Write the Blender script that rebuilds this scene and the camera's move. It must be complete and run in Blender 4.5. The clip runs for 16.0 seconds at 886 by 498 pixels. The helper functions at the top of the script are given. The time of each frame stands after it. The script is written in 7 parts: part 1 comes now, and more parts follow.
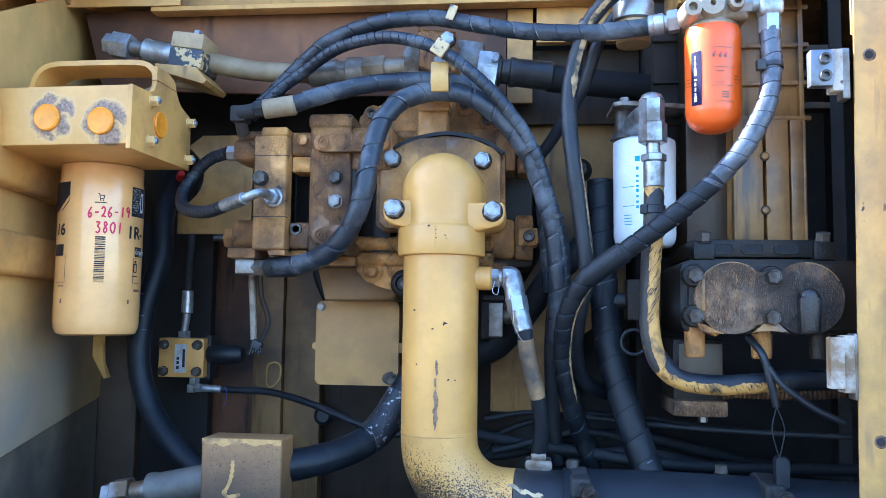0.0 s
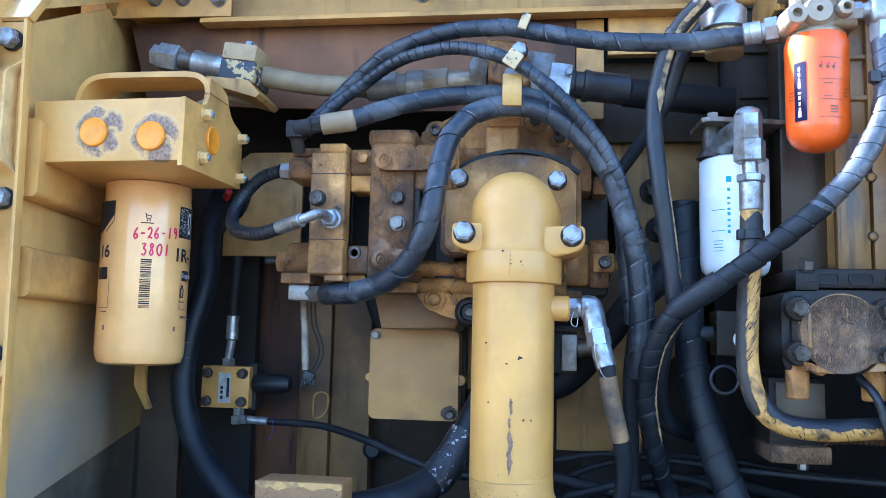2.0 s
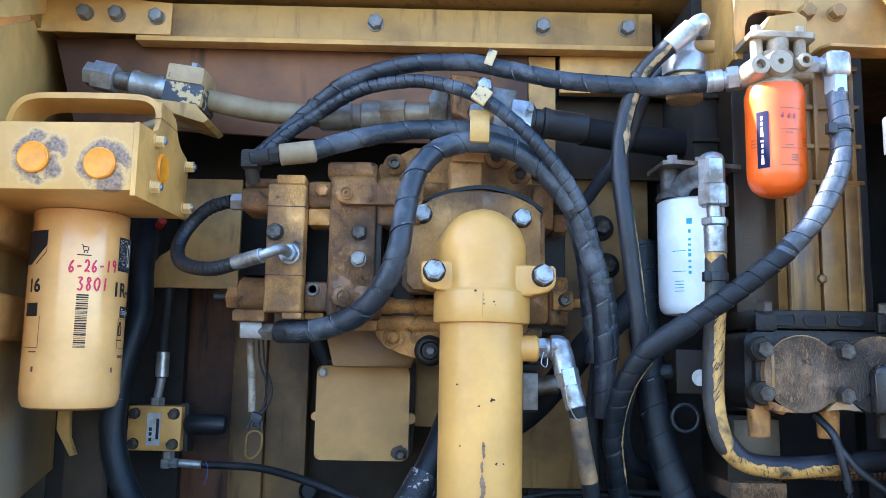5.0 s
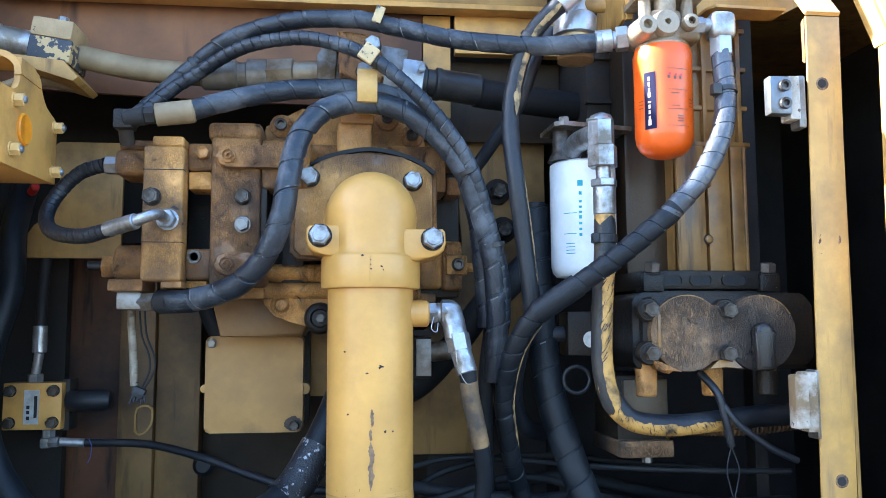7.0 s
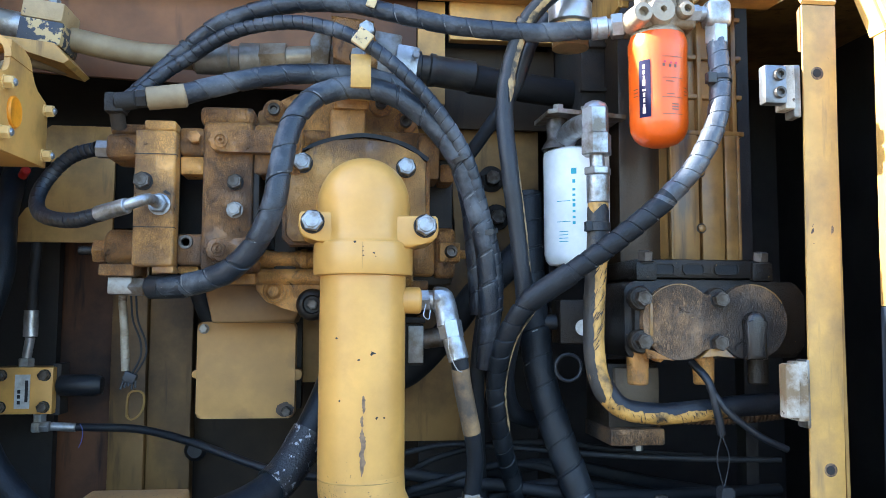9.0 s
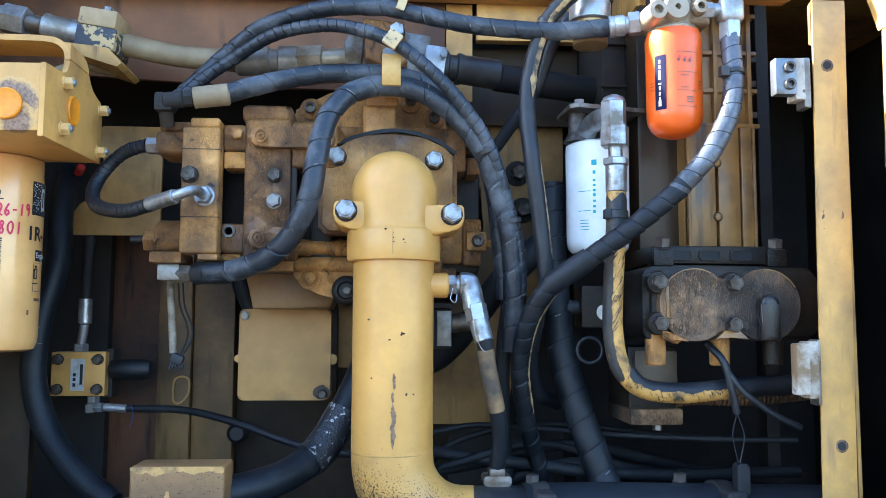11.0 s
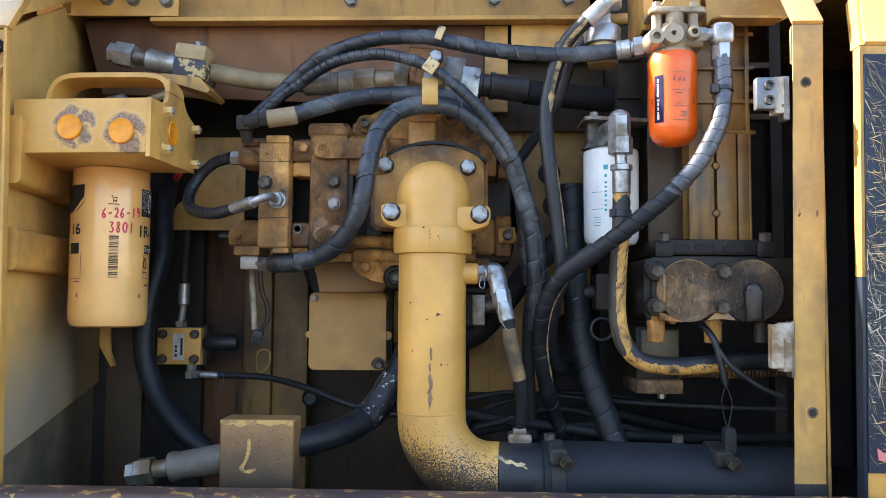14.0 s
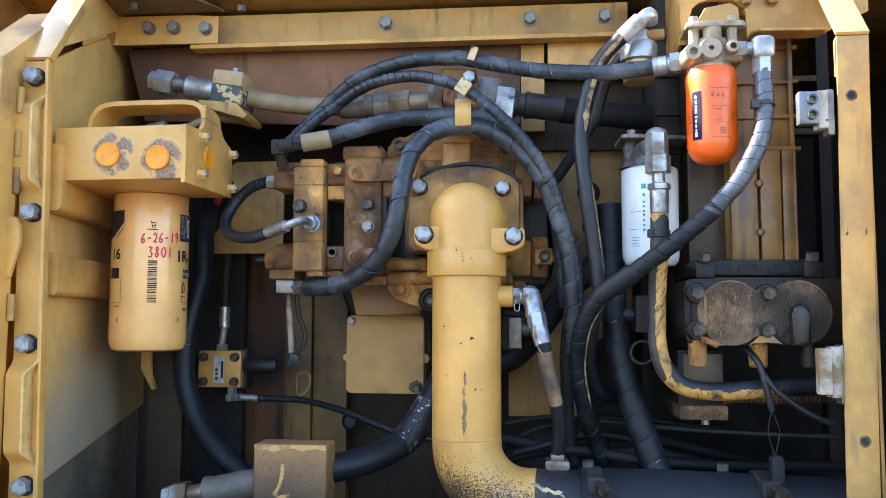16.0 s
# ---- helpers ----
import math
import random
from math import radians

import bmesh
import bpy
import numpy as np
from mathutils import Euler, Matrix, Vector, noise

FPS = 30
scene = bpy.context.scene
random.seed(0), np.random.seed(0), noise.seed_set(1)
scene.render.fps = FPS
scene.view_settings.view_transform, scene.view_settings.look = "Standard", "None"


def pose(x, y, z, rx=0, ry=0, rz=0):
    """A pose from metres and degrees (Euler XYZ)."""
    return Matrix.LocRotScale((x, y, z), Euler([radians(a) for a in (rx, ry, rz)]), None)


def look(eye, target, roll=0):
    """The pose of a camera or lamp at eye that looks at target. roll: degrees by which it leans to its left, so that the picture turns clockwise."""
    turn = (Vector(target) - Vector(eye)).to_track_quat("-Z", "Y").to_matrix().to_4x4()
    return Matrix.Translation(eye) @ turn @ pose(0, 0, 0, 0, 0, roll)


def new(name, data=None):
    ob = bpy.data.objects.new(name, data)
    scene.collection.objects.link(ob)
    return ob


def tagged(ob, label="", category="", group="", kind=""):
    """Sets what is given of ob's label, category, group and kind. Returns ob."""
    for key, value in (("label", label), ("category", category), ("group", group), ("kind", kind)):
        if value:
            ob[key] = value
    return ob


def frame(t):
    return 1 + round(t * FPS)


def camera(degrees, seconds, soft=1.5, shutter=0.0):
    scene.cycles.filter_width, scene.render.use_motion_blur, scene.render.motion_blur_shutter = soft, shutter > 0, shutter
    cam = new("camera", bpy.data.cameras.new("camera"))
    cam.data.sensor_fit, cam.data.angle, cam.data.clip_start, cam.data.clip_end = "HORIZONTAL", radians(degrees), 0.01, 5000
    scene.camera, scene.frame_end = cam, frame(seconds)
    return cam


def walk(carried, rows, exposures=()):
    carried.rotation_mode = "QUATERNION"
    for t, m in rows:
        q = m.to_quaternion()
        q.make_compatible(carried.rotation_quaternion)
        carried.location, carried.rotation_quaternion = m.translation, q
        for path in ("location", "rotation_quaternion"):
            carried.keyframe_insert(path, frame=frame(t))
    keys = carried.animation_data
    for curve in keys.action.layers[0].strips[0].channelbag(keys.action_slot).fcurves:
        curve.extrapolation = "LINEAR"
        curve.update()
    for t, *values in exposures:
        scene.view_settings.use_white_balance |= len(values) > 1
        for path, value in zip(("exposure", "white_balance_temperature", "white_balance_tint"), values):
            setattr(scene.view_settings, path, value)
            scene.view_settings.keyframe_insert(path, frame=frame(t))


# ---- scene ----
cam = camera(56.8, 16.0, soft=0.6)
PATH = [
    (0, (0.001, 0.117, 1.527), (-0.211, 2.099, 1.696), 0.8),
    (0.5, (-0.006, 0.113, 1.526), (-0.23, 2.093, 1.695), 0.9),
    (1, (-0.018, 0.124, 1.532), (-0.263, 2.102, 1.703), 0.8),
    (1.5, (-0.025, 0.171, 1.535), (-0.303, 2.142, 1.73), 1.2),
    (2, (-0.066, 0.191, 1.542), (-0.335, 2.161, 1.756), 1.4),
    (2.5, (-0.104, 0.194, 1.547), (-0.318, 2.169, 1.778), 1.4),
    (3, (-0.135, 0.2, 1.547), (-0.28, 2.179, 1.799), 1.3),
    (5.5, (-0.169, 0.207, 1.566), (-0.108, 2.188, 1.834), 0.8),
    (6, (-0.16, 0.211, 1.565), (-0.043, 2.191, 1.822), 0.4),
    (6.5, (-0.145, 0.22, 1.563), (0.029, 2.2, 1.791), 0.1),
    (7, (-0.131, 0.229, 1.561), (0.081, 2.208, 1.756), -0.2),
    (7.5, (-0.121, 0.234, 1.564), (0.105, 2.213, 1.742), -0.1),
    (8, (-0.122, 0.232, 1.563), (0.096, 2.212, 1.745), 0.1),
    (8.5, (-0.124, 0.232, 1.567), (0.093, 2.213, 1.735), 0.1),
    (9, (-0.129, 0.231, 1.561), (0.097, 2.211, 1.725), 0.2),
    (9.5, (-0.135, 0.217, 1.556), (0.086, 2.198, 1.713), 0.1),
    (11.8, (-0.087, 0.095, 1.527), (-0.072, 2.086, 1.716), 0.9),
    (12, (-0.068, 0.061, 1.538), (-0.092, 2.055, 1.694), 1.1),
    (12.5, (-0.058, -0.002, 1.531), (-0.133, 1.992, 1.664), 1.2),
    (13, (-0.069, -0.046, 1.531), (-0.126, 1.949, 1.656), 0.7),
    (13.5, (-0.07, -0.041, 1.534), (-0.102, 1.955, 1.644), 0.6),
    (14, (-0.057, -0.011, 1.54), (-0.127, 1.984, 1.666), 0.4),
    (14.5, (-0.048, 0.0, 1.545), (-0.16, 1.991, 1.693), 0.2),
    (15, (-0.039, -0.002, 1.546), (-0.184, 1.987, 1.706), 0.2),
    (15.5, (-0.032, 0.0, 1.547), (-0.212, 1.986, 1.71), 0.3),
    (16, (-0.029, 0.005, 1.547), (-0.231, 1.988, 1.717), 0.2),
]
EXPOSURES = [(0.0, 2.86, 5000, 11), (3.0, 2.88, 5100, 11), (5.5, 2.85, 5400, 10), (9.5, 2.82, 5800, 8), (12.0, 2.76, 5300, 9), (12.9, 2.70, 5250, 10), (13.5, 2.60, 5900, 11), (14.0, 2.43, 6650, 14), (14.5, 2.47, 6450, 13), (15.0, 2.60, 6200, 13), (16.0, 2.63, 6200, 13)]
walk(cam, [(t, look(eye, target, roll)) for t, eye, target, roll in PATH], EXPOSURES)

# ---- world and sun ----
SUN = Vector((-0.86, 0.18, 0.60)).normalized()
world = bpy.data.worlds.new("sky")
scene.world = world
world.use_nodes = True
wn = world.node_tree.nodes
sky = wn.new("ShaderNodeTexSky")
sky.sky_type = "NISHITA"
sky.sun_disc = False
sky.sun_elevation = math.asin(SUN.z)
sky.sun_rotation = math.atan2(SUN.x, SUN.y)
wn["Background"].inputs["Strength"].default_value = 0.125
world.node_tree.links.new(sky.outputs[0], wn["Background"].inputs["Color"])
sun_data = bpy.data.lights.new("sun", "SUN")
sun_data.energy = 5.0
sun_data.angle = radians(0.5)
sun_data.color = (1.0, 0.93, 0.82)
sun = new("sun", sun_data)
sun.matrix_world = look(SUN * 10, (0, 0, 0))


# ---- materials ----
def surface(name, base, dirt=None, amount=0.5, scale=30.0, rough=0.5, dirt_rough=None, metal=0.0, bump=0.15, fine=350.0,
            streak=0.0, spots=None, spot_amount=0.38, spot_scale=90.0, coat=0.0, vary=0.0, craze=None, gloss=0.5, relief=0.002, film=None, film_amount=0.5, wrinkle=330.0):
    """A worn surface: base colour, dirt in two scales of noise, optional vertical streaks, spots and fine relief."""
    m = bpy.data.materials.new(name)
    m.use_nodes = True
    nt = m.node_tree
    b = nt.nodes["Principled BSDF"]
    b.inputs["Roughness"].default_value = rough
    b.inputs["Metallic"].default_value = metal
    b.inputs["Coat Weight"].default_value = coat
    b.inputs["Coat Roughness"].default_value = 0.12
    b.inputs["Specular IOR Level"].default_value = gloss
    tc = nt.nodes.new("ShaderNodeTexCoord")

    def noise_tex(s, detail=6.0, stretch=(1, 1, 1), off=0.0):
        mp = nt.nodes.new("ShaderNodeMapping")
        mp.inputs["Scale"].default_value = stretch
        mp.inputs["Location"].default_value = (off, off * 0.7, off * 1.3)
        nt.links.new(tc.outputs["Object"], mp.inputs["Vector"])
        n = nt.nodes.new("ShaderNodeTexNoise")
        n.inputs["Scale"].default_value = s
        n.inputs["Detail"].default_value = detail
        n.inputs["Roughness"].default_value = 0.62
        nt.links.new(mp.outputs[0], n.inputs["Vector"])
        return n.outputs["Fac"]

    def ramp(sock, lo, hi):
        r = nt.nodes.new("ShaderNodeMapRange")
        r.inputs["From Min"].default_value = lo
        r.inputs["From Max"].default_value = hi
        nt.links.new(sock, r.inputs["Value"])
        return r.outputs[0]

    def mix(fac, a, c):
        x = nt.nodes.new("ShaderNodeMix")
        x.data_type = "RGBA"
        nt.links.new(fac, x.inputs["Factor"])
        for sock, v in ((x.inputs["A"], a), (x.inputs["B"], c)):
            if isinstance(v, tuple):
                sock.default_value = (*v, 1)
            else:
                nt.links.new(v, sock)
        return x.outputs["Result"]

    big = noise_tex(scale, 7.0)
    small = noise_tex(fine, 3.0, off=3.1)
    light = tuple(min(1.0, c * 1.13) for c in base)
    dark = tuple(c * 0.82 for c in base)
    col = mix(ramp(big, 0.3, 0.7), dark, light)
    if dirt:
        mask = ramp(noise_tex(scale * 0.45, 9.0, off=7.7), 0.68 - 0.5 * amount, 0.86 - 0.5 * amount)
        if streak:
            s = ramp(noise_tex(scale * 4, 5.0, (1, 1, 0.12), 1.9), 0.62 - 0.35 * streak, 0.80 - 0.35 * streak)
            mx = nt.nodes.new("ShaderNodeMath")
            mx.operation = "MAXIMUM"
            nt.links.new(mask, mx.inputs[0])
            nt.links.new(s, mx.inputs[1])
            mask = mx.outputs[0]
        col = mix(mask, col, dirt)
        if dirt_rough is not None:
            r = nt.nodes.new("ShaderNodeMapRange")
            r.inputs["To Min"].default_value = rough
            r.inputs["To Max"].default_value = dirt_rough
            nt.links.new(mask, r.inputs["Value"])
            nt.links.new(r.outputs[0], b.inputs["Roughness"])
    if spots:
        sm = ramp(noise_tex(spot_scale, 8.0, off=11.3), 0.80 - 0.4 * spot_amount, 0.83 - 0.4 * spot_amount)
        col = mix(sm, col, spots)
    if craze:
        cn = noise_tex(wrinkle, 1.5, (1, 1, 0.34), 5.3)
        cn.node.inputs["Distortion"].default_value = 1.4

        def op(kind, a, c):
            n = nt.nodes.new("ShaderNodeMath")
            n.operation = kind
            for sock, v in zip(n.inputs, (a, c)):
                if isinstance(v, (int, float)):
                    sock.default_value = v
                else:
                    nt.links.new(v, sock)
            return n.outputs[0]
        line = ramp(op("ABSOLUTE", op("SUBTRACT", cn, 0.5), 0), 0.13, 0.01)
        patch_mask = ramp(noise_tex(34, 3.0, off=4.4), 0.30, 0.56)
        ridge = op("MULTIPLY", line, patch_mask)
        col = mix(op("MULTIPLY", ridge, 0.88), col, craze)
        small = op("SUBTRACT", op("MULTIPLY", small, 0.35), ridge)
    if film:
        fn = noise_tex(48, 5.0, (1, 1, 0.7), 2.3)
        fn.node.inputs["Distortion"].default_value = 0.9
        fm = ramp(fn, 0.70 - 0.4 * film_amount, 0.92 - 0.4 * film_amount)
        col = mix(fm, col, film)
        fr = nt.nodes.new("ShaderNodeMapRange")
        fr.inputs["To Min"].default_value = rough
        fr.inputs["To Max"].default_value = 0.2
        nt.links.new(fm, fr.inputs["Value"])
        nt.links.new(fr.outputs[0], b.inputs["Roughness"])
    if vary:
        oi = nt.nodes.new("ShaderNodeObjectInfo")
        hsv = nt.nodes.new("ShaderNodeHueSaturation")
        nt.links.new(col, hsv.inputs["Color"])
        rr = nt.nodes.new("ShaderNodeMapRange")
        rr.inputs["To Min"].default_value = 1 - vary
        rr.inputs["To Max"].default_value = 1 + vary
        nt.links.new(oi.outputs["Random"], rr.inputs["Value"])
        nt.links.new(rr.outputs[0], hsv.inputs["Value"])
        col = hsv.outputs[0]
    nt.links.new(col, b.inputs["Base Color"])
    if bump:
        bp = nt.nodes.new("ShaderNodeBump")
        bp.inputs["Strength"].default_value = bump
        bp.inputs["Distance"].default_value = relief
        nt.links.new(small, bp.inputs["Height"])
        nt.links.new(bp.outputs[0], b.inputs["Normal"])
        nt.links.new(bp.outputs[0], b.inputs["Coat Normal"])
    return m


YELLOW = (0.66, 0.36, 0.09)
paint = surface("yellow_paint", YELLOW, (0.30, 0.17, 0.06), 0.35, 14, 0.42, 0.6, bump=0.05)
paint_sheen = surface("polished_yellow_paint", (0.66, 0.40, 0.13), (0.50, 0.32, 0.13), 0.35, 14, 0.20, 0.28, bump=0.03, coat=0.7)
paint_edge = surface("rubbed_edge_paint", (0.70, 0.46, 0.17), (0.45, 0.27, 0.10), 0.35, 60, 0.4, bump=0.1, spots=(0.22, 0.10, 0.05), spot_amount=0.25, spot_scale=120)
paint_pipe = surface("pipe_paint", (0.66, 0.355, 0.085), (0.50, 0.26, 0.062), 0.34, 11, 0.36, 0.45, bump=0.04, coat=0.08, spots=(0.16, 0.10, 0.05), spot_amount=0.12, spot_scale=120)
paint_dirty = surface("dusty_yellow_paint", (0.48, 0.275, 0.07), (0.17, 0.095, 0.035), 0.42, 12, 0.48, 0.6, bump=0.08, streak=0.25)
paint_wall = surface("wall_paint", (0.78, 0.475, 0.145), (0.52, 0.315, 0.105), 0.42, 9, 0.42, 0.55, bump=0.05, spots=(0.2, 0.1, 0.04), spot_amount=0.16)
# Dirty yellow taken nearly to black, the rear's shade put into its colour.
paint_back_shaded = surface("shaded_back_wall_paint", (0.046, 0.028, 0.012), (0.018, 0.012, 0.008), 0.50, 8, 0.6, 0.7, bump=0.1, streak=0.3, gloss=0.35)
cast = surface("oily_casting", (0.56, 0.258, 0.062), (0.130, 0.058, 0.020), 0.45, 17, 0.40, 0.24, bump=0.9, fine=420, craze=(0.140, 0.064, 0.022), coat=0.22, relief=0.0010, film=(0.020, 0.011, 0.008), film_amount=0.45, wrinkle=680.0)
cast_light = surface("oily_yellow_casting", (0.70, 0.345, 0.078), (0.26, 0.118, 0.034), 0.40, 18, 0.42, 0.32, bump=0.8, fine=420, craze=(0.29, 0.135, 0.038), coat=0.2, relief=0.0008, film=(0.060, 0.030, 0.014), film_amount=0.42, wrinkle=680.0)
# Black oily iron, also on cores that put gap shade into colour.
cast_dark = surface("black_oil_and_shade_casting", (0.022, 0.016, 0.011), (0.008, 0.0078, 0.0078), 0.50, 30, 0.48, 0.36, bump=0.6, fine=420, spots=(0.40, 0.24, 0.08), spot_amount=0.30, spot_scale=120, coat=0.08, relief=0.0015, gloss=0.3)
housing_mat = surface("housing_casting", (0.32, 0.172, 0.046), (0.080, 0.046, 0.020), 0.44, 12, 0.40, 0.30, bump=0.2, fine=260, streak=0.30, spots=(0.05, 0.035, 0.022), spot_amount=0.18, spot_scale=60, coat=0.12, relief=0.001)
gear_mat = surface("oily_cover", (0.27, 0.155, 0.070), (0.045, 0.030, 0.020), 0.42, 24, 0.38, 0.24, bump=0.9, fine=420, craze=(0.022, 0.017, 0.015), coat=0.25, relief=0.0010, film=(0.016, 0.014, 0.013), film_amount=0.46, wrinkle=520.0, spots=(0.52, 0.33, 0.11), spot_amount=0.31, spot_scale=190, gloss=0.4)
rust_panel = surface("oil_stained_panel", (0.29, 0.125, 0.048), (0.085, 0.040, 0.022), 0.50, 5, 0.62, 0.66, bump=0.05, streak=0.16, spots=(0.34, 0.20, 0.10), spot_amount=0.08)
# Serves sooty parts and black sheets that stand in for deep shade.
soot_shade = surface("sooty_and_shaded_metal", (0.034, 0.031, 0.029), (0.017, 0.016, 0.016), 0.5, 12, 0.70, bump=0.2, gloss=0.4)
rubber = surface("black_rubber", (0.010, 0.013, 0.018), (0.032, 0.035, 0.038), 0.34, 40, 0.44, 0.62, bump=0.3, fine=500, spots=(0.13, 0.135, 0.135), spot_amount=0.20, spot_scale=120)
soot_rubber = surface("sooty_rubber", (0.011, 0.013, 0.016), (0.024, 0.025, 0.027), 0.35, 40, 0.60, 0.75, bump=0.3, fine=500, gloss=0.35)
sleeve_rubber = surface("dusty_sleeve_rubber", (0.011, 0.0145, 0.020), (0.023, 0.026, 0.032), 0.35, 30, 0.60, 0.75, bump=0.2, fine=500, gloss=0.35)
dusty_rubber = surface("dust_greyed_rubber", (0.036, 0.034, 0.032), (0.075, 0.062, 0.045), 0.40, 40, 0.55, 0.65, bump=0.3)
# Dust kept light and blue-grey, so it also carries the skylight sheen.
wrap = surface("spiral_wrapped_rubber", (0.016, 0.022, 0.031), (0.100, 0.112, 0.127), 0.37, 44, 0.38, 0.6, bump=0.45, fine=260, gloss=0.55, spots=(0.22, 0.225, 0.22), spot_amount=0.28, spot_scale=150)
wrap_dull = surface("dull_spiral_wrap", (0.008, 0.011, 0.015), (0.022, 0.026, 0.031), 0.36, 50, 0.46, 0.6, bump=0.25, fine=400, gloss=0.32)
# Pale grey wrap puts sunlight on the upper hose run into its colour.
wrap_sunlit = surface("sunlit_spiral_wrap", (0.10, 0.112, 0.130), (0.014, 0.017, 0.023), 0.42, 34, 0.27, 0.42, bump=0.2, fine=400, gloss=0.7, spots=(0.28, 0.29, 0.30), spot_amount=0.30, spot_scale=150)
worn_hose = surface("hose_worn_to_yellow", (0.58, 0.325, 0.08), (0.035, 0.027, 0.02), 0.38, 70, 0.5, 0.45, bump=0.6, fine=300, spots=(0.03, 0.025, 0.02), spot_amount=0.34, spot_scale=150)
zinc = surface("zinc_plated_steel", (0.47, 0.49, 0.51), (0.24, 0.22, 0.18), 0.44, 60, 0.32, 0.5, metal=0.68, bump=0.25, fine=220, spots=(0.10, 0.08, 0.06), spot_amount=0.22, spot_scale=120)
steel_dull = surface("dull_steel", (0.26, 0.25, 0.235), (0.13, 0.09, 0.05), 0.5, 60, 0.42, 0.55, metal=0.7, bump=0.2)
zinc_dirty = surface("grubby_zinc", (0.40, 0.42, 0.44), (0.17, 0.15, 0.12), 0.44, 75, 0.28, 0.48, metal=0.75, bump=0.4, fine=220, spots=(0.07, 0.06, 0.045), spot_amount=0.30, spot_scale=150)
bolt_dark = surface("oiled_bolt", (0.12, 0.11, 0.10), (0.04, 0.03, 0.02), 0.5, 120, 0.36, 0.45, metal=0.5, bump=0.2)
bolt_zinc = surface("weathered_zinc", (0.34, 0.37, 0.40), (0.16, 0.14, 0.12), 0.45, 150, 0.34, 0.48, metal=0.62, bump=0.4, spots=(0.08, 0.06, 0.045), spot_amount=0.30, spot_scale=260)
oily_steel = surface("oily_black_steel", (0.016, 0.014, 0.012), (0.04, 0.028, 0.018), 0.4, 50, 0.75, 0.8, bump=0.4)
tan_tube = surface("tan_dusty_tube", (0.30, 0.23, 0.13), (0.20, 0.14, 0.075), 0.5, 30, 0.55, 0.65, bump=0.05)
grey_tube = surface("grey_dusty_tube", (0.105, 0.095, 0.078), (0.06, 0.05, 0.038), 0.5, 30, 0.55, 0.6, bump=0.08)
chipped = surface("chipped_yellow_paint", (0.60, 0.45, 0.22), (0.24, 0.19, 0.13), 0.40, 50, 0.45, 0.55, bump=0.2, spots=(0.05, 0.052, 0.062), spot_amount=0.58, spot_scale=46)
filter_tan = surface("tan_filter_paint", (0.86, 0.48, 0.165), (0.76, 0.41, 0.135), 0.4, 12, 0.22, 0.3, bump=0.02, coat=0.4)
cap_orange = surface("orange_plastic", (0.88, 0.32, 0.015), (0.70, 0.24, 0.01), 0.4, 60, 0.4, bump=0.05)
rust = surface("rusty_speckled_paint", (0.34, 0.22, 0.11), (0.075, 0.045, 0.035), 0.62, 220, 0.6, bump=0.3, fine=700)
white_paint = surface("white_filter_paint", (0.86, 0.94, 0.97), (0.78, 0.85, 0.87), 0.2, 20, 0.3, bump=0.02)
orange_paint = surface("orange_filter_paint", (0.80, 0.115, 0.006), (0.70, 0.095, 0.005), 0.3, 30, 0.32, bump=0.02, coat=0.25)
alloy = surface("oil_stained_alloy", (0.40, 0.33, 0.235), (0.17, 0.105, 0.048), 0.50, 42, 0.42, 0.45, metal=0.1, bump=0.5)
ink_black = surface("black_print", (0.02, 0.02, 0.022), rough=0.55, bump=0, gloss=0.3)
ink_brown = surface("brown_print", (0.16, 0.07, 0.04), rough=0.4, bump=0)
ink_red = surface("red_marker", (0.66, 0.022, 0.075), rough=0.5, bump=0)
ink_cyan = surface("cyan_print", (0.02, 0.36, 0.46), rough=0.4, bump=0)
ink_navy = surface("navy_print", (0.014, 0.014, 0.045), rough=0.7, bump=0, gloss=0.1)
ink_pale = surface("pale_print", (0.72, 0.52, 0.42), rough=0.5, bump=0)
ink_white = surface("white_print", (0.75, 0.75, 0.72), rough=0.4, bump=0)
label_silver = surface("silver_name_plate", (0.62, 0.63, 0.62), (0.35, 0.33, 0.28), 0.3, 80, 0.4, metal=0.3, bump=0.05)
sill_mat = surface("worn_sill_paint", (0.115, 0.070, 0.056), (0.06, 0.046, 0.048), 0.5, 14, 0.45, 0.55, bump=0.2, spots=(0.50, 0.28, 0.085), spot_amount=0.58, spot_scale=38)
navy_panel = surface("scratched_navy_panel", (0.009, 0.019, 0.042), (0.022, 0.028, 0.036), 0.42, 12, 0.36, bump=0.05, gloss=0.35)
scratch_mat = surface("bare_scratch", (0.64, 0.44, 0.17), (0.60, 0.54, 0.44), 0.45, 12, 0.6, bump=0)
pink = surface("faded_pink_stripe", (0.62, 0.20, 0.20), (0.55, 0.35, 0.18), 0.5, 40, 0.5, bump=0)
white_chip = surface("chipped_white_block", (0.52, 0.48, 0.41), (0.20, 0.135, 0.07), 0.6, 60, 0.5, 0.6, bump=0.3, spots=(0.10, 0.075, 0.05), spot_amount=0.42, spot_scale=90)
gravel = surface("dusty_ground", (0.095, 0.08, 0.062), (0.06, 0.05, 0.04), 0.5, 1.5, 0.9, bump=0.3, fine=60)
scuff_mat = surface("pale_scuff", (0.17, 0.18, 0.185), (0.06, 0.065, 0.07), 0.5, 200, 0.6, bump=0)
tie_mat = surface("cable_tie", (0.03, 0.03, 0.03), rough=0.4, bump=0)


